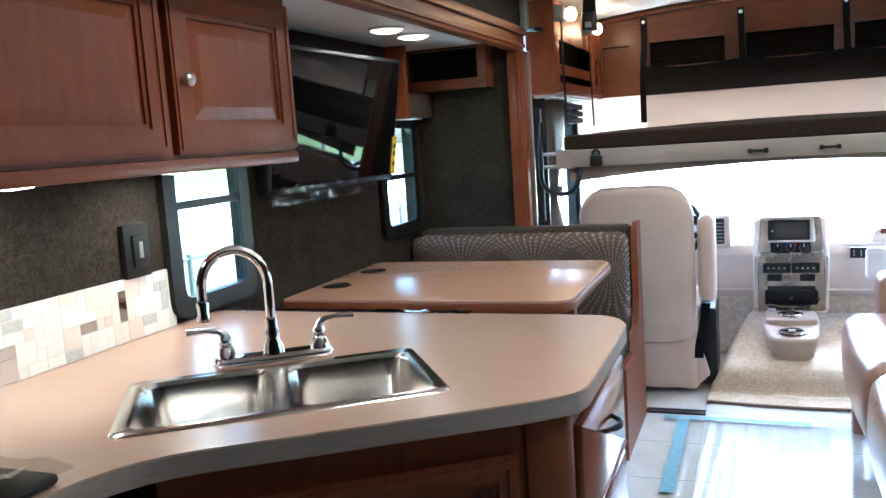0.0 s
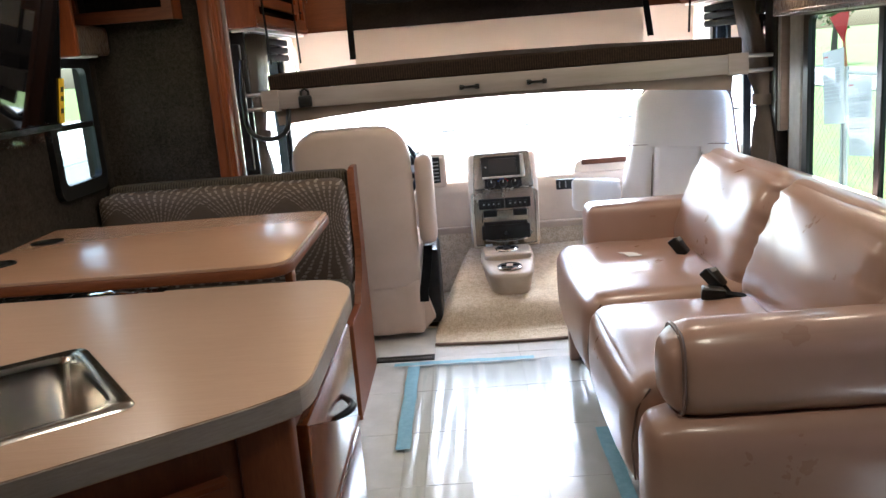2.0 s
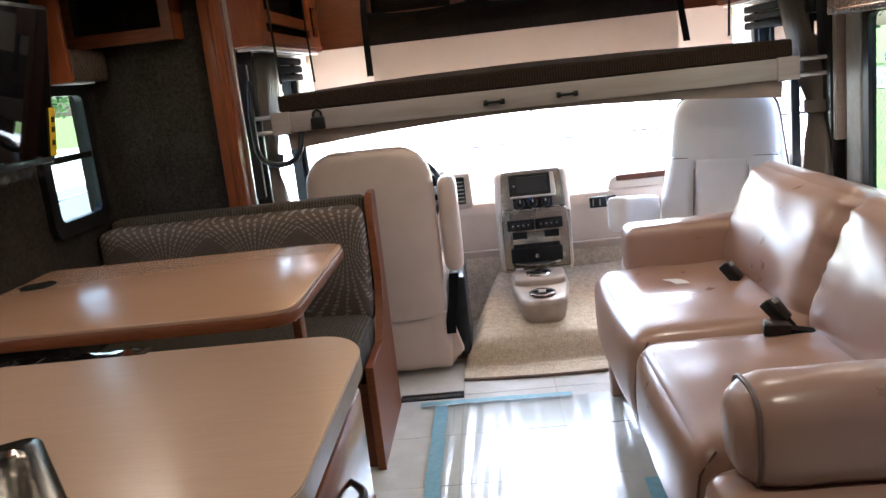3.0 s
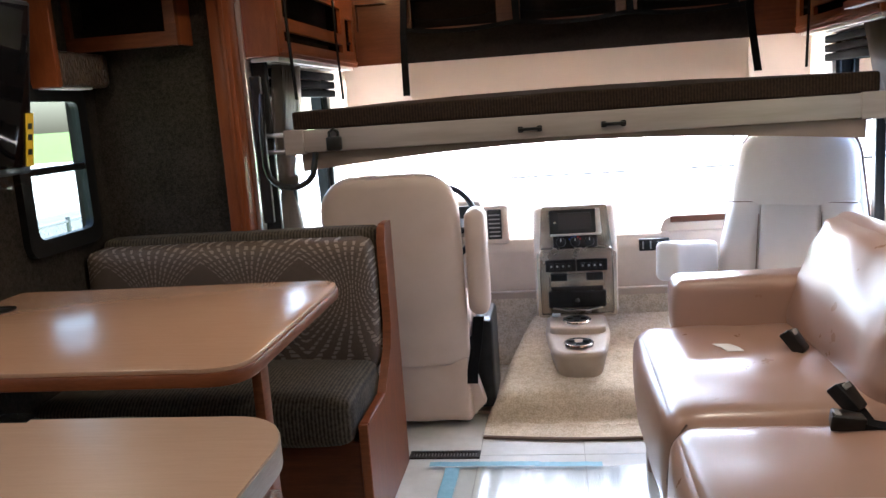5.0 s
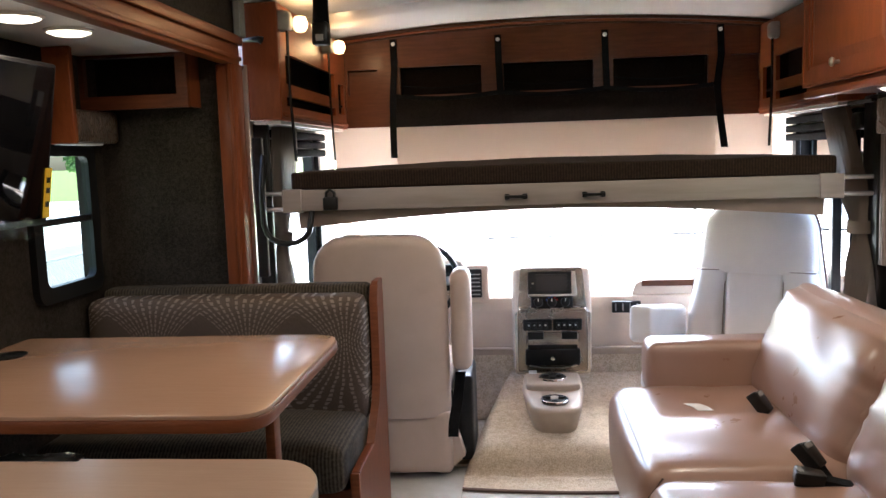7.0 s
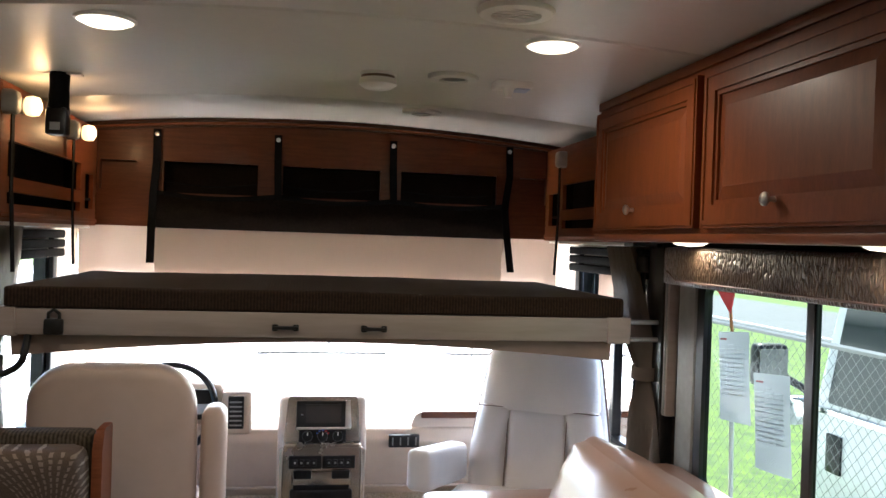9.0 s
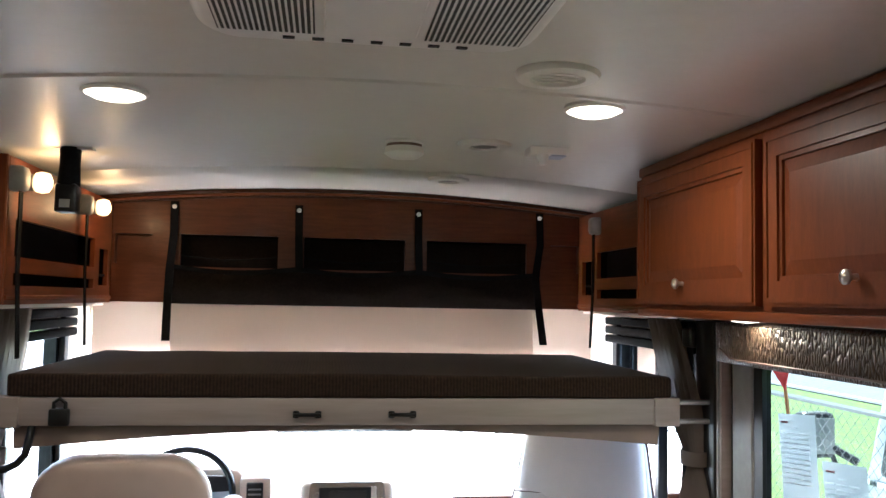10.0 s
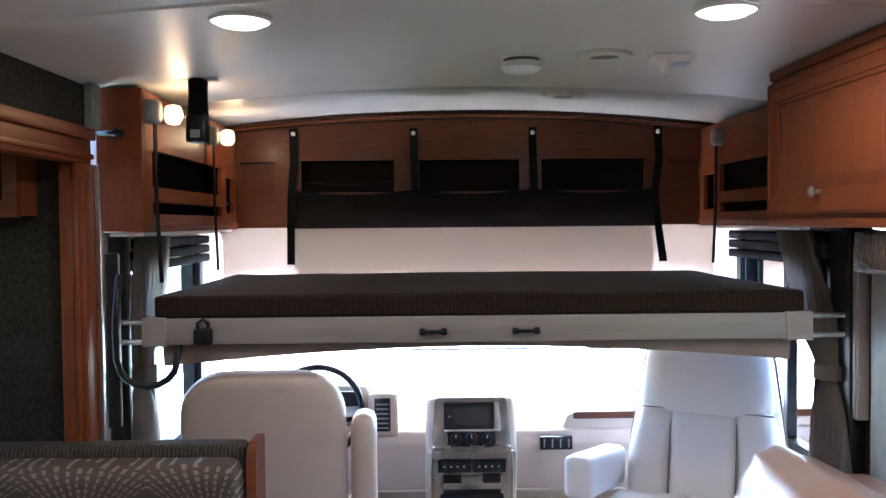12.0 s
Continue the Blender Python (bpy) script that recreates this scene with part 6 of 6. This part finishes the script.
    nt = thing("bunk_net", (0.03, 4.72, 1.3), "fine cream safety net between the bunk straps", "net")
    part("mesh_cloth", bm_box((-0.83, 4.722, 1.25), (0.88, 4.7235, 1.60)), NETCLOTH, nt, smooth=None)


def build_side_cabinets():
    for sx in (-1, 1):
        xi, xo = sx * 1.098, sx * 1.247
        lo, hi = min(xi, xo), max(xi, xo)
        y0 = 3.42 if sx < 0 else 3.62
        c = thing("cab_side_cabinet", (sx * 1.16, 4.0, 1.585), "reddish wood open cabinet above the cab window", "cabinet", "cabinets over the cab windows")
        top = cz(1.16, 3.6) - 0.003
        part("end", bm_box((lo, y0, 1.585), (hi, y0 + 0.02, top - 0.005), 0.004), CABINET, c)
        holes = [(y0 + 0.09, 4.42, 1.735, 1.855), (y0 + 0.09, 4.42, 1.645, 1.685), (4.50, 4.64, 1.66, 1.82)]
        part("face", wall_bm(0, lo if sx > 0 else hi - 0.018, lo + 0.018 if sx > 0 else hi, (y0 + 0.02, 4.70), (1.60, top - 0.008), holes), CABINET_Y, c, smooth=None)
        part("bottom", bm_box((lo, y0 + 0.02, 1.585), (hi, 4.70, 1.60)), CABINET_Y, c)
        part("light_strip", bm_box((lo + 0.02, y0 + 0.05, 1.572), (hi - 0.02, 4.68, 1.585)), WHITE, c)
        # black sheets give the open cabinet its inner shade by colour
        part("shade_lining", bm_box((xo - 0.006 if sx > 0 else xo, y0 + 0.02, 1.60), (xo if sx > 0 else xo + 0.006, 4.70, top - 0.01)), CLOTH_AND_SHADE, c, smooth=None)
        part("shade_lining_end", bm_box((lo, 4.69, 1.60), (hi, 4.70, top - 0.01)), CLOTH_AND_SHADE, c, smooth=None)
        part("shade_lining_top", bm_box((lo + 0.02, y0 + 0.02, 1.70), (hi - 0.01, 4.70, 1.71)), CLOTH_AND_SHADE, c, smooth=None)
        part("face_bead", bm_box((xi - 0.006 if sx > 0 else xi, y0 + 0.02, 1.60), (xi if sx > 0 else xi + 0.006, 4.70, 1.615), 0.002), CABINET_Y, c)
        for y in ((3.47, 4.20) if sx < 0 else (4.40,)):
            a = thing("strap_anchor", (xi, y, 1.95), "grey plastic strap anchor with a hanging black strap", "strap anchor", "anchors of the bunk straps")
            part("block", bm_soft((xi - 0.02 if sx < 0 else xi - 0.045, y - 0.035, 1.935), (xi + 0.045 if sx < 0 else xi + 0.02, y + 0.035, 2.015), 0.02, cuts=5), GREYP, a)
            part("webbing", bm_strap([(xi - sx * 0.025, y, 1.94), (xi - sx * 0.022, y + 0.01, 1.7), (xi - sx * 0.03, y + 0.02, 1.42)], 0.03, 0.004, (0, 1, 0)), WEB, a)
    for y in (3.575, 4.32):
        b = thing("reading_lamp", (-1.06, y, 1.95), "lit warm reading lamp on the wood cabinet", "lamp", "reading lamps")
        part("socket", bm_tube([(-1.10, y, 1.977), (-1.07, y, 1.977)], 0.027, 16), GREYP, b)
        bl = bm_lathe([(0, -0.035), (0.02, -0.03), (0.030, -0.01), (0.030, 0.01), (0.022, 0.03), (0, 0.036)], 18, (-1.045, y, 1.977))
        part("bulb", bl, LAMP_BULB, b, "glowing warm bulb")
        l = new("lamp_light", bpy.data.lights.new("lamp_light", 'POINT'))
        l.data.energy, l.data.color, l.data.shadow_soft_size = 1.5 * LAMP_POWER, (1.0, 0.56, 0.22), 0.035
        l.location = (-0.995, y - 0.02, 1.975)
    t = thing("belt_retractor", (-0.93, 3.46, 1.88), "black hanging belt retractor under the ceiling", "belt")
    z1 = cz(0.93, 3.46)
    part("sleeve", bm_tube([(-0.93, 3.46, z1), (-0.93, 3.46, z1 - 0.05), (-0.932, 3.46, z1 - 0.12)], [0.032, 0.030, 0.034], 12), WEB, t)
    part("housing", bm_box((-0.965, 3.43, z1 - 0.205), (-0.90, 3.49, z1 - 0.115), 0.008, 2), BLACKP, t)
    part("button", bm_box((-0.948, 3.426, z1 - 0.19), (-0.918, 3.431, z1 - 0.165)), GREYP, t)
    part("mount", bm_box((-1.0, 3.44, z1 - 0.006), (-0.86, 3.48, z1)), METAL, t)
    solid("cabinet_catch", bm_tube([(-1.235, 3.418, 1.90), (-1.17, 3.40, 1.90), (-1.16, 3.41, 1.895)], [0.008, 0.012, 0.016], 10), BLACKP, "black rubber catch on the cabinet end", "catch")


def curtain(sx, y0, lean, name_label, off=1.175):
    c = thing("cab_curtain", (sx * 1.16, y0, 0.6), name_label, "curtain", "cab curtains")
    bm = bmesh.new()
    nz, nu = 40, 60
    rows = []
    for j in range(nz + 1):
        s = j / nz
        z = 1.58 - 1.0 * s
        pinch = 1 - 0.62 * math.exp(-((z - 1.09) / 0.12) ** 2) - 0.18 * (z < 1.09)
        half = 0.145 * pinch
        row = []
        for i in range(nu + 1):
            u = i / nu * 2 - 1
            amp = 0.030 * (0.6 + 0.6 * s) * (0.5 + 0.5 * pinch)
            x = sx * off + amp * math.sin(u * 21 + 1.5 * math.sin(z * 4)) + 0.008 * noise.noise(Vector((u * 4, z * 5, sx)))
            y = y0 + u * half + lean * min(1.0, max(0.0, (z - 1.09) / 0.49))
            row.append(bm.verts.new((x, y, z)))
        rows.append(row)
    for a, b in zip(rows, rows[1:]):
        for i in range(nu):
            bm.faces.new((a[i], a[i + 1], b[i + 1], b[i]))
    part("cloth", bm, CURTAIN, c)
    yb = y0 + 0.02
    loop = [(sx * (off - 0.005) + 0.045 * math.cos(2 * math.pi * i / 24), yb - 0.02 + 0.055 * math.sin(2 * math.pi * i / 24), 1.09) for i in range(25)]
    part("tieback", bm_strap(loop, 0.05, 0.004, (0, 0, 1)), CURTAIN, c, "taupe tieback band")
    part("rail", bm_box((sx * 1.165 - 0.012, y0 - 0.12, 1.57), (sx * 1.165 + 0.012, y0 + 0.9, 1.585), 0.003), BLACKP, c)
    # dark louvred shade box over the cab window
    b = thing("window_shade_box", (sx * 1.22, 4.05, 1.44), "dark grey slatted shade folded over the cab window", "shade", "cab window shades")
    for k in range(3):
        part("slat", bm_box((sx * 1.225 - 0.02, 3.70, 1.44 + k * 0.042), (sx * 1.225 + 0.02, 4.62, 1.476 + k * 0.042), 0.008, 2), SHADEBOX, b)


def build_right_side():
    c = thing("overhead_cabinet", (1.07, 2.0, 1.58), "reddish-brown wood overhead cabinet above the sofa", "cabinet")
    xf = 0.905
    top = cz(0.9, 2.5) - 0.004
    part("body", bm_box((xf + 0.018, 1.01, 1.615), (XR - 0.002, 3.40, cz(XR, 2.5) - 0.004)), CABINET, c)
    part("face_frame", bm_box((xf, 1.01, 1.60), (xf + 0.02, 3.40, top), 0.003), CABINET, c)
    part("top_rail", bm_box((xf - 0.008, 1.01, top - 0.03), (xf + 0.002, 3.403, top), 0.004, 2), CABINET_Y, c)
    part("bottom_rail", bm_box((xf - 0.010, 1.01, 1.586), (xf + 0.03, 3.405, 1.612), 0.006, 2), CABINET_Y, c)
    part("underside", bm_box((xf + 0.03, 1.01, 1.600), (XR - 0.002, 3.39, 1.614)), CABINET_Y, c)
    m = plane_matrix((xf, 0, 0), (0, -1, 0), (0, 0, 1))
    for y0, y1, ky in ((2.625, 3.385, 3.03), (1.83, 2.585, 2.24), (1.04, 1.79, 1.42)):
        panel_door(c, m, -y1, -y0, 1.625, top - 0.045, (-ky, 1.685))
    for ly in (2.95, 2.07):
        l = thing("under_cabinet_light", (1.04, ly, 1.59), "lit round white puck light under the overhead cabinet", "light", "lamps under the sofa cabinet")
        part("rim", bm_lathe([(0, 0.01), (0.06, 0.01), (0.064, 0.0), (0.056, -0.004)], 24, (1.04, ly, 1.592)), WHITE, l)
        part("lens", bm_lathe([(0.056, -0.003), (0.04, -0.012), (0, -0.016)], 24, (1.04, ly, 1.592)), LAMP_WARM, l)
        disc_lamp((1.04, ly, 1.57), 0.1, 1.3, (1.0, 0.78, 0.5))
    v = thing("sofa_window_valance", (1.17, 2.2, 1.44), "brown tooled valance with nailheads over the sofa window", "valance")
    part("board", bm_soft((1.10, 1.15, 1.445), (XR - 0.003, 3.27, 1.575), 0.012, cuts=8), VALANCE, v)
    part("front_pad", bm_prism(round_poly([(1.3, 1.462), (3.14, 1.462), (3.21, 1.49), (3.24, 1.53), (3.2, 1.565), (1.3, 1.565)], 0.01, 3), 1.088, 1.102, 0, 0.005, 2), VALANCE, v, "padded tooled front")
    part("piping", bm_tube([(1.09, 1.3, 1.462), (1.09, 3.14, 1.462), (1.09, 3.21, 1.49)], 0.004, 6), PIPING, v)
    for i in range(34):
        part("nailhead", bm_lathe([(0, 0.004), (0.004, 0.003), (0.006, 0)], 8), NICKEL, v).matrix_local = Matrix.Translation(Vector((1.0885, 3.17 - i * 0.05, 1.557)) - v.location) @ Matrix.Rotation(radians(-90), 4, 'Y')
    # price sheets taped to the window, red flag outside
    for y, z, h, k in ((3.155, 1.295, 0.30, 0.06), (2.92, 1.19, 0.30, 0.05)):
        p = thing("paper_sheet", (XR + 0.06, y, z - h), "printed white price sheet taped to the window", "paper", "sheets on the window")
        M = Matrix.Translation((XR + 0.058, y, z)) @ Matrix.Rotation(radians(-6), 4, 'X')
        bm = bmesh.new()
        bmesh.ops.create_grid(bm, x_segments=6, y_segments=8, size=0.5)
        for q in bm.verts:
            a, b = q.co.x, q.co.y
            q.co = Vector((0.006 * math.sin(a * 3 + b * 2), a * 0.215, (b - 0.5) * h))
        part("sheet", moved(bm, M), PAPER, p)
        for col in (-0.055, 0.0, 0.055):
            for r in range(12):
                if r == 0 and col:
                    continue
                w = 0.045 if r else 0.03
                part("print_line", moved(bm_box((-0.010, col - w / 2, -0.045 - r * 0.015), (-0.0085, col + w / 2, -0.041 - r * 0.015)), M), INK, p, smooth=None)
        part("print_heading", moved(bm_box((-0.010, -0.02 + 0.05, -0.028), (-0.0085, 0.02 + 0.05, -0.022)), M), RED, p, smooth=None)
    f = thing("pennant_flag", (1.60, 3.72, -0.95), "small red pennant on a thin white pole", "flag")
    part("pole", bm_tube([(1.64, 3.66, -0.95), (1.61, 3.70, 1.2)], 0.010, 8), WHITE, f)
    part("tip", bm_tube([(1.61, 3.70, 1.2), (1.605, 3.72, 1.33)], 0.007, 8), plain("orange_tip", (0.6, 0.25, 0.1), 0.5), f)
    part("flag", bm_prism([(3.66, 1.47), (3.86, 1.43), (3.71, 1.31)], 1.598, 1.604, 0), RED, f)
    b = thing("shoulder_belt", (1.19, 3.66, 0.3), "black shoulder belt hanging beside the cab window", "seat belt")
    part("webbing", bm_strap([(1.19, 3.64, 1.50), (1.185, 3.66, 1.1), (1.17, 3.70, 0.6), (1.16, 3.72, 0.35)], 0.046, 0.004, (0, 1, 0)), WEB, b)
    part("guide", bm_soft((1.17, 3.60, 1.47), (1.22, 3.68, 1.54), 0.015, cuts=5), BLACKP, b)


def build_ceiling_things():
    for x, y in ((-0.635, 2.765), (0.512, 2.715), (-0.63, 0.9), (0.515, 0.9)):
        z = cz(x, y)
        l = thing("ceiling_light", (x, y, z - 0.02), "lit round white ceiling light", "light", "ceiling lights")
        part("rim", bm_lathe([(0, 0.004), (0.074, 0.004), (0.077, -0.005), (0.068, -0.010)], 32, (x, y, z)), WHITE, l)
        part("lens", bm_lathe([(0.068, -0.009), (0.05, -0.018), (0.028, -0.023), (0, -0.024)], 32, (x, y, z)), LAMP_WARM, l)
        disc_lamp((x, y, z - 0.045), 0.13, 5.0, (1.0, 0.80, 0.55))

    def round_vent(x, y, r, ri, label, tilt=True):
        z = cz(x, y)
        v = thing("ceiling_vent", (x, y, z - 0.02), label, "vent", "round ceiling vents")
        part("ring", bm_lathe([(r, 0.004), (r, -0.004), (r * 0.94, -0.012), (ri * 1.08, -0.014), (ri, -0.006), (ri, 0.0)], 36, (x, y, z)), CEIL if not tilt else WHITE, v)
        part("well", bm_lathe([(ri, -0.002), (0, -0.001)], 28, (x, y, z)), BLACKP if tilt else GREYP, v)
        for k in range(5):
            w = -0.8 + 1.6 * k / 4
            hw = ri * math.sqrt(max(0.05, 1 - w * w))
            part("blade", bm_box((x - hw, y + w * ri - 0.005, z - 0.008), (x + hw, y + w * ri + 0.007, z - 0.004)), WHITE if tilt else GREYP, v)
    round_vent(0.345, 2.46, 0.092, 0.055, "round white ceiling air vent with open damper")
    round_vent(0.345, 3.28, 0.085, 0.045, "flat round cream ceiling speaker vent", False)
    round_vent(0.355, 4.10, 0.085, 0.04, "flat round cream ceiling vent with dark slot", False)
    z = cz(0.1, 3.34)
    s = thing("smoke_detector", (0.1, 3.34, z - 0.045), "round white smoke detector with brown band", "smoke detector")
    part("base", bm_lathe([(0.0, 0.002), (0.06, 0.002), (0.062, -0.006), (0.058, -0.01)], 28, (0.1, 3.34, z)), WHITE, s)
    part("band", bm_lathe([(0.056, -0.009), (0.056, -0.020)], 28, (0.1, 3.34, z)), noisy("brown_band", (0.09, 0.05, 0.035), (0.2, 0.15, 0.12), scale=60.0, rough=0.5), s)
    part("cover", bm_lathe([(0.061, -0.019), (0.063, -0.038), (0.045, -0.05), (0, -0.052)], 28, (0.1, 3.34, z)), WHITE, s)
    z = cz(0.545, 3.27)
    s = thing("motion_sensor", (0.545, 3.27, z - 0.05), "white ceiling sensor box with small nozzle", "sensor")
    part("box", bm_box((0.48, 3.23, z - 0.024), (0.605, 3.31, z + 0.001), 0.005, 2), WHITE, s)
    part("nozzle", bm_lathe([(0.02, -0.02), (0.018, -0.035), (0.012, -0.045), (0.012, -0.055), (0, -0.055)], 16, (0.525, 3.25, z)), WHITE, s)
    part("window", bm_box((0.55, 3.235, z - 0.028), (0.595, 3.30, z - 0.023)), plain("pale_blue_plastic", (0.45, 0.52, 0.66), 0.4), s)
    # roof air conditioner
    a = thing("air_conditioner", (-0.06, 1.95, 2.06), "white ceiling air conditioner with slatted grilles", "air conditioner")
    out = round_poly([(-0.36, 1.52), (0.215, 1.52), (0.215, 2.155), (0.17, 2.215), (-0.315, 2.215), (-0.36, 2.155)], 0.03, 4)
    z0 = cz(0, 2)
    part("shroud", bm_prism(out, z0 - 0.05, z0 - 0.001, 2, 0.02, 3), WHITE, a)
    for x0, x1 in ((-0.325, -0.165), (0.02, 0.185)):
        g = part("grille", bm_box((x0, 1.62, z0 - 0.053), (x1, 2.145, z0 - 0.05)), BLACKP, a)
        n = 17
        for k in range(n):
            x = x0 + (x1 - x0) * (k + 0.5) / n
            part("slat", bm_box((x - 0.0019, 1.62, z0 - 0.0543), (x + 0.0019, 2.145, z0 - 0.0528)), WHITE, g, smooth=None)
    part("centre_plate", bm_box((-0.15, 1.65, z0 - 0.056), (0.005, 2.13, z0 - 0.049), 0.004), WHITE, a)
    for k in range(7):
        x = -0.21 + k * 0.05
        part("slot", bm_box((x - 0.010, 2.172, z0 - 0.052), (x + 0.010, 2.184, z0 - 0.048)), BLACKP, a, smooth=None)


# ---- floor ----
def build_floor():
    # loose film and tape
    f = thing("floor_film", (-0.13, 1.6, 0.004), "wrinkled clear protective film taped over the floor", "plastic film")
    bm = bmesh.new()
    nx, ny = 70, 60
    rows = []
    for j in range(ny + 1):
        y = -2.0 + 5.27 * j / ny
        row = []
        for i in range(nx + 1):
            x = -0.52 + 0.80 * i / nx
            drift = 0.05 * noise.noise(Vector((y * 0.7, 2.0, 0)))
            z = 0.006 + 0.008 * abs(noise.noise(Vector(((x + drift) * 13, y * 0.7, 1.0)))) + 0.003 * abs(noise.noise(Vector(((x + drift) * 34, y * 2.2, 5.0))))
            row.append(bm.verts.new((x, y, z)))
        rows.append(row)
    for a, b in zip(rows, rows[1:]):
        for i in range(nx):
            bm.faces.new((a[i], a[i + 1], b[i + 1], b[i]))
    ob = part("film", bm, FILM, f, smooth=60)
    ob.visible_shadow = False
    for k, (x0, y0, x1, y1) in enumerate(((-0.555, 2.42, -0.50, 3.25), (-0.62, 3.262, -0.2, 3.30), (-0.22, 3.255, 0.03, 3.292), (0.185, 1.2, 0.235, 2.5))):
        t = thing("tape_strip", (x0, y0, 0.004), "strip of blue masking tape on the floor", "tape", "blue tape strips")
        bm = bmesh.new()
        n = 30
        rows = []
        along = (y1 - y0) > (x1 - x0)
        for i in range(n + 1):
            s = i / n
            w = 0.004 * noise.noise(Vector((s * 6, k, 0)))
            z = 0.0145 + 0.002 * abs(noise.noise(Vector((s * 15, k * 3, 2))))
            rows.append([bm.verts.new((x0 + w, y0 + (y1 - y0) * s, z)), bm.verts.new((x1 + w, y0 + (y1 - y0) * s, z))] if along else [bm.verts.new((x0 + (x1 - x0) * s, y0 + w, z)), bm.verts.new((x0 + (x1 - x0) * s, y1 + w, z))])
        for a, b in zip(rows, rows[1:]):
            bm.faces.new((a[0], a[1], b[1], b[0]))
        part("strip", bm, TAPE, t)
    # floor register
    v = thing("floor_register", (-0.57, 3.39, 0.0), "dark metal floor heating register", "floor vent")
    part("plate", frame_bm(2, 0.0, 0.006, rect(-0.715, -0.435, 3.358, 3.425), rect(-0.70, -0.45, 3.373, 3.41)), BLACKP, v)
    part("well", bm_box((-0.70, 3.373, 0.0), (-0.45, 3.41, 0.0015)), GREYP, v, smooth=None)
    for k in range(20):
        x = -0.70 + 0.25 * (k + 0.5) / 20
        part("bar", bm_box((x - 0.0035, 3.373, 0.0015), (x + 0.0035, 3.41, 0.0055)), BLACKP, v, smooth=None)
    # floor tiles
    fl = thing("floor", (0, 0, 0), "grey stone-look vinyl tile floor", "floor", kind="structure")
    tx, ty = 0.4064, 0.4064
    me = mesh_of("tile", bm_box((0.0012, 0.0012, -0.004), (tx - 0.0012, ty - 0.0012, 0.0), 0.0008), VINYLFLOOR, None)
    for i in range(7):
        for j in range(15):
            x, y = -1.25 + i * tx, -2.3 + j * ty
            if x > 1.2 or y > 3.5:
                continue
            t = new("tile", me)
            t.parent = fl
            t.location = (x, y, 0)


build_shell()
build_windows()
build_outside()
build_left_overhead()
build_kitchen()
build_tv()
build_dinette()
build_sofa()
build_seats()
build_cab()
build_bed()
build_front_panel()
build_side_cabinets()
curtain(-1, 3.66, 0.16, "taupe cab curtain gathered by a tieback behind the driver", 1.2)
curtain(1, 3.56, 0.30, "taupe cab curtain gathered by a tieback beside the passenger seat")
build_right_side()
build_ceiling_things()
build_floor()
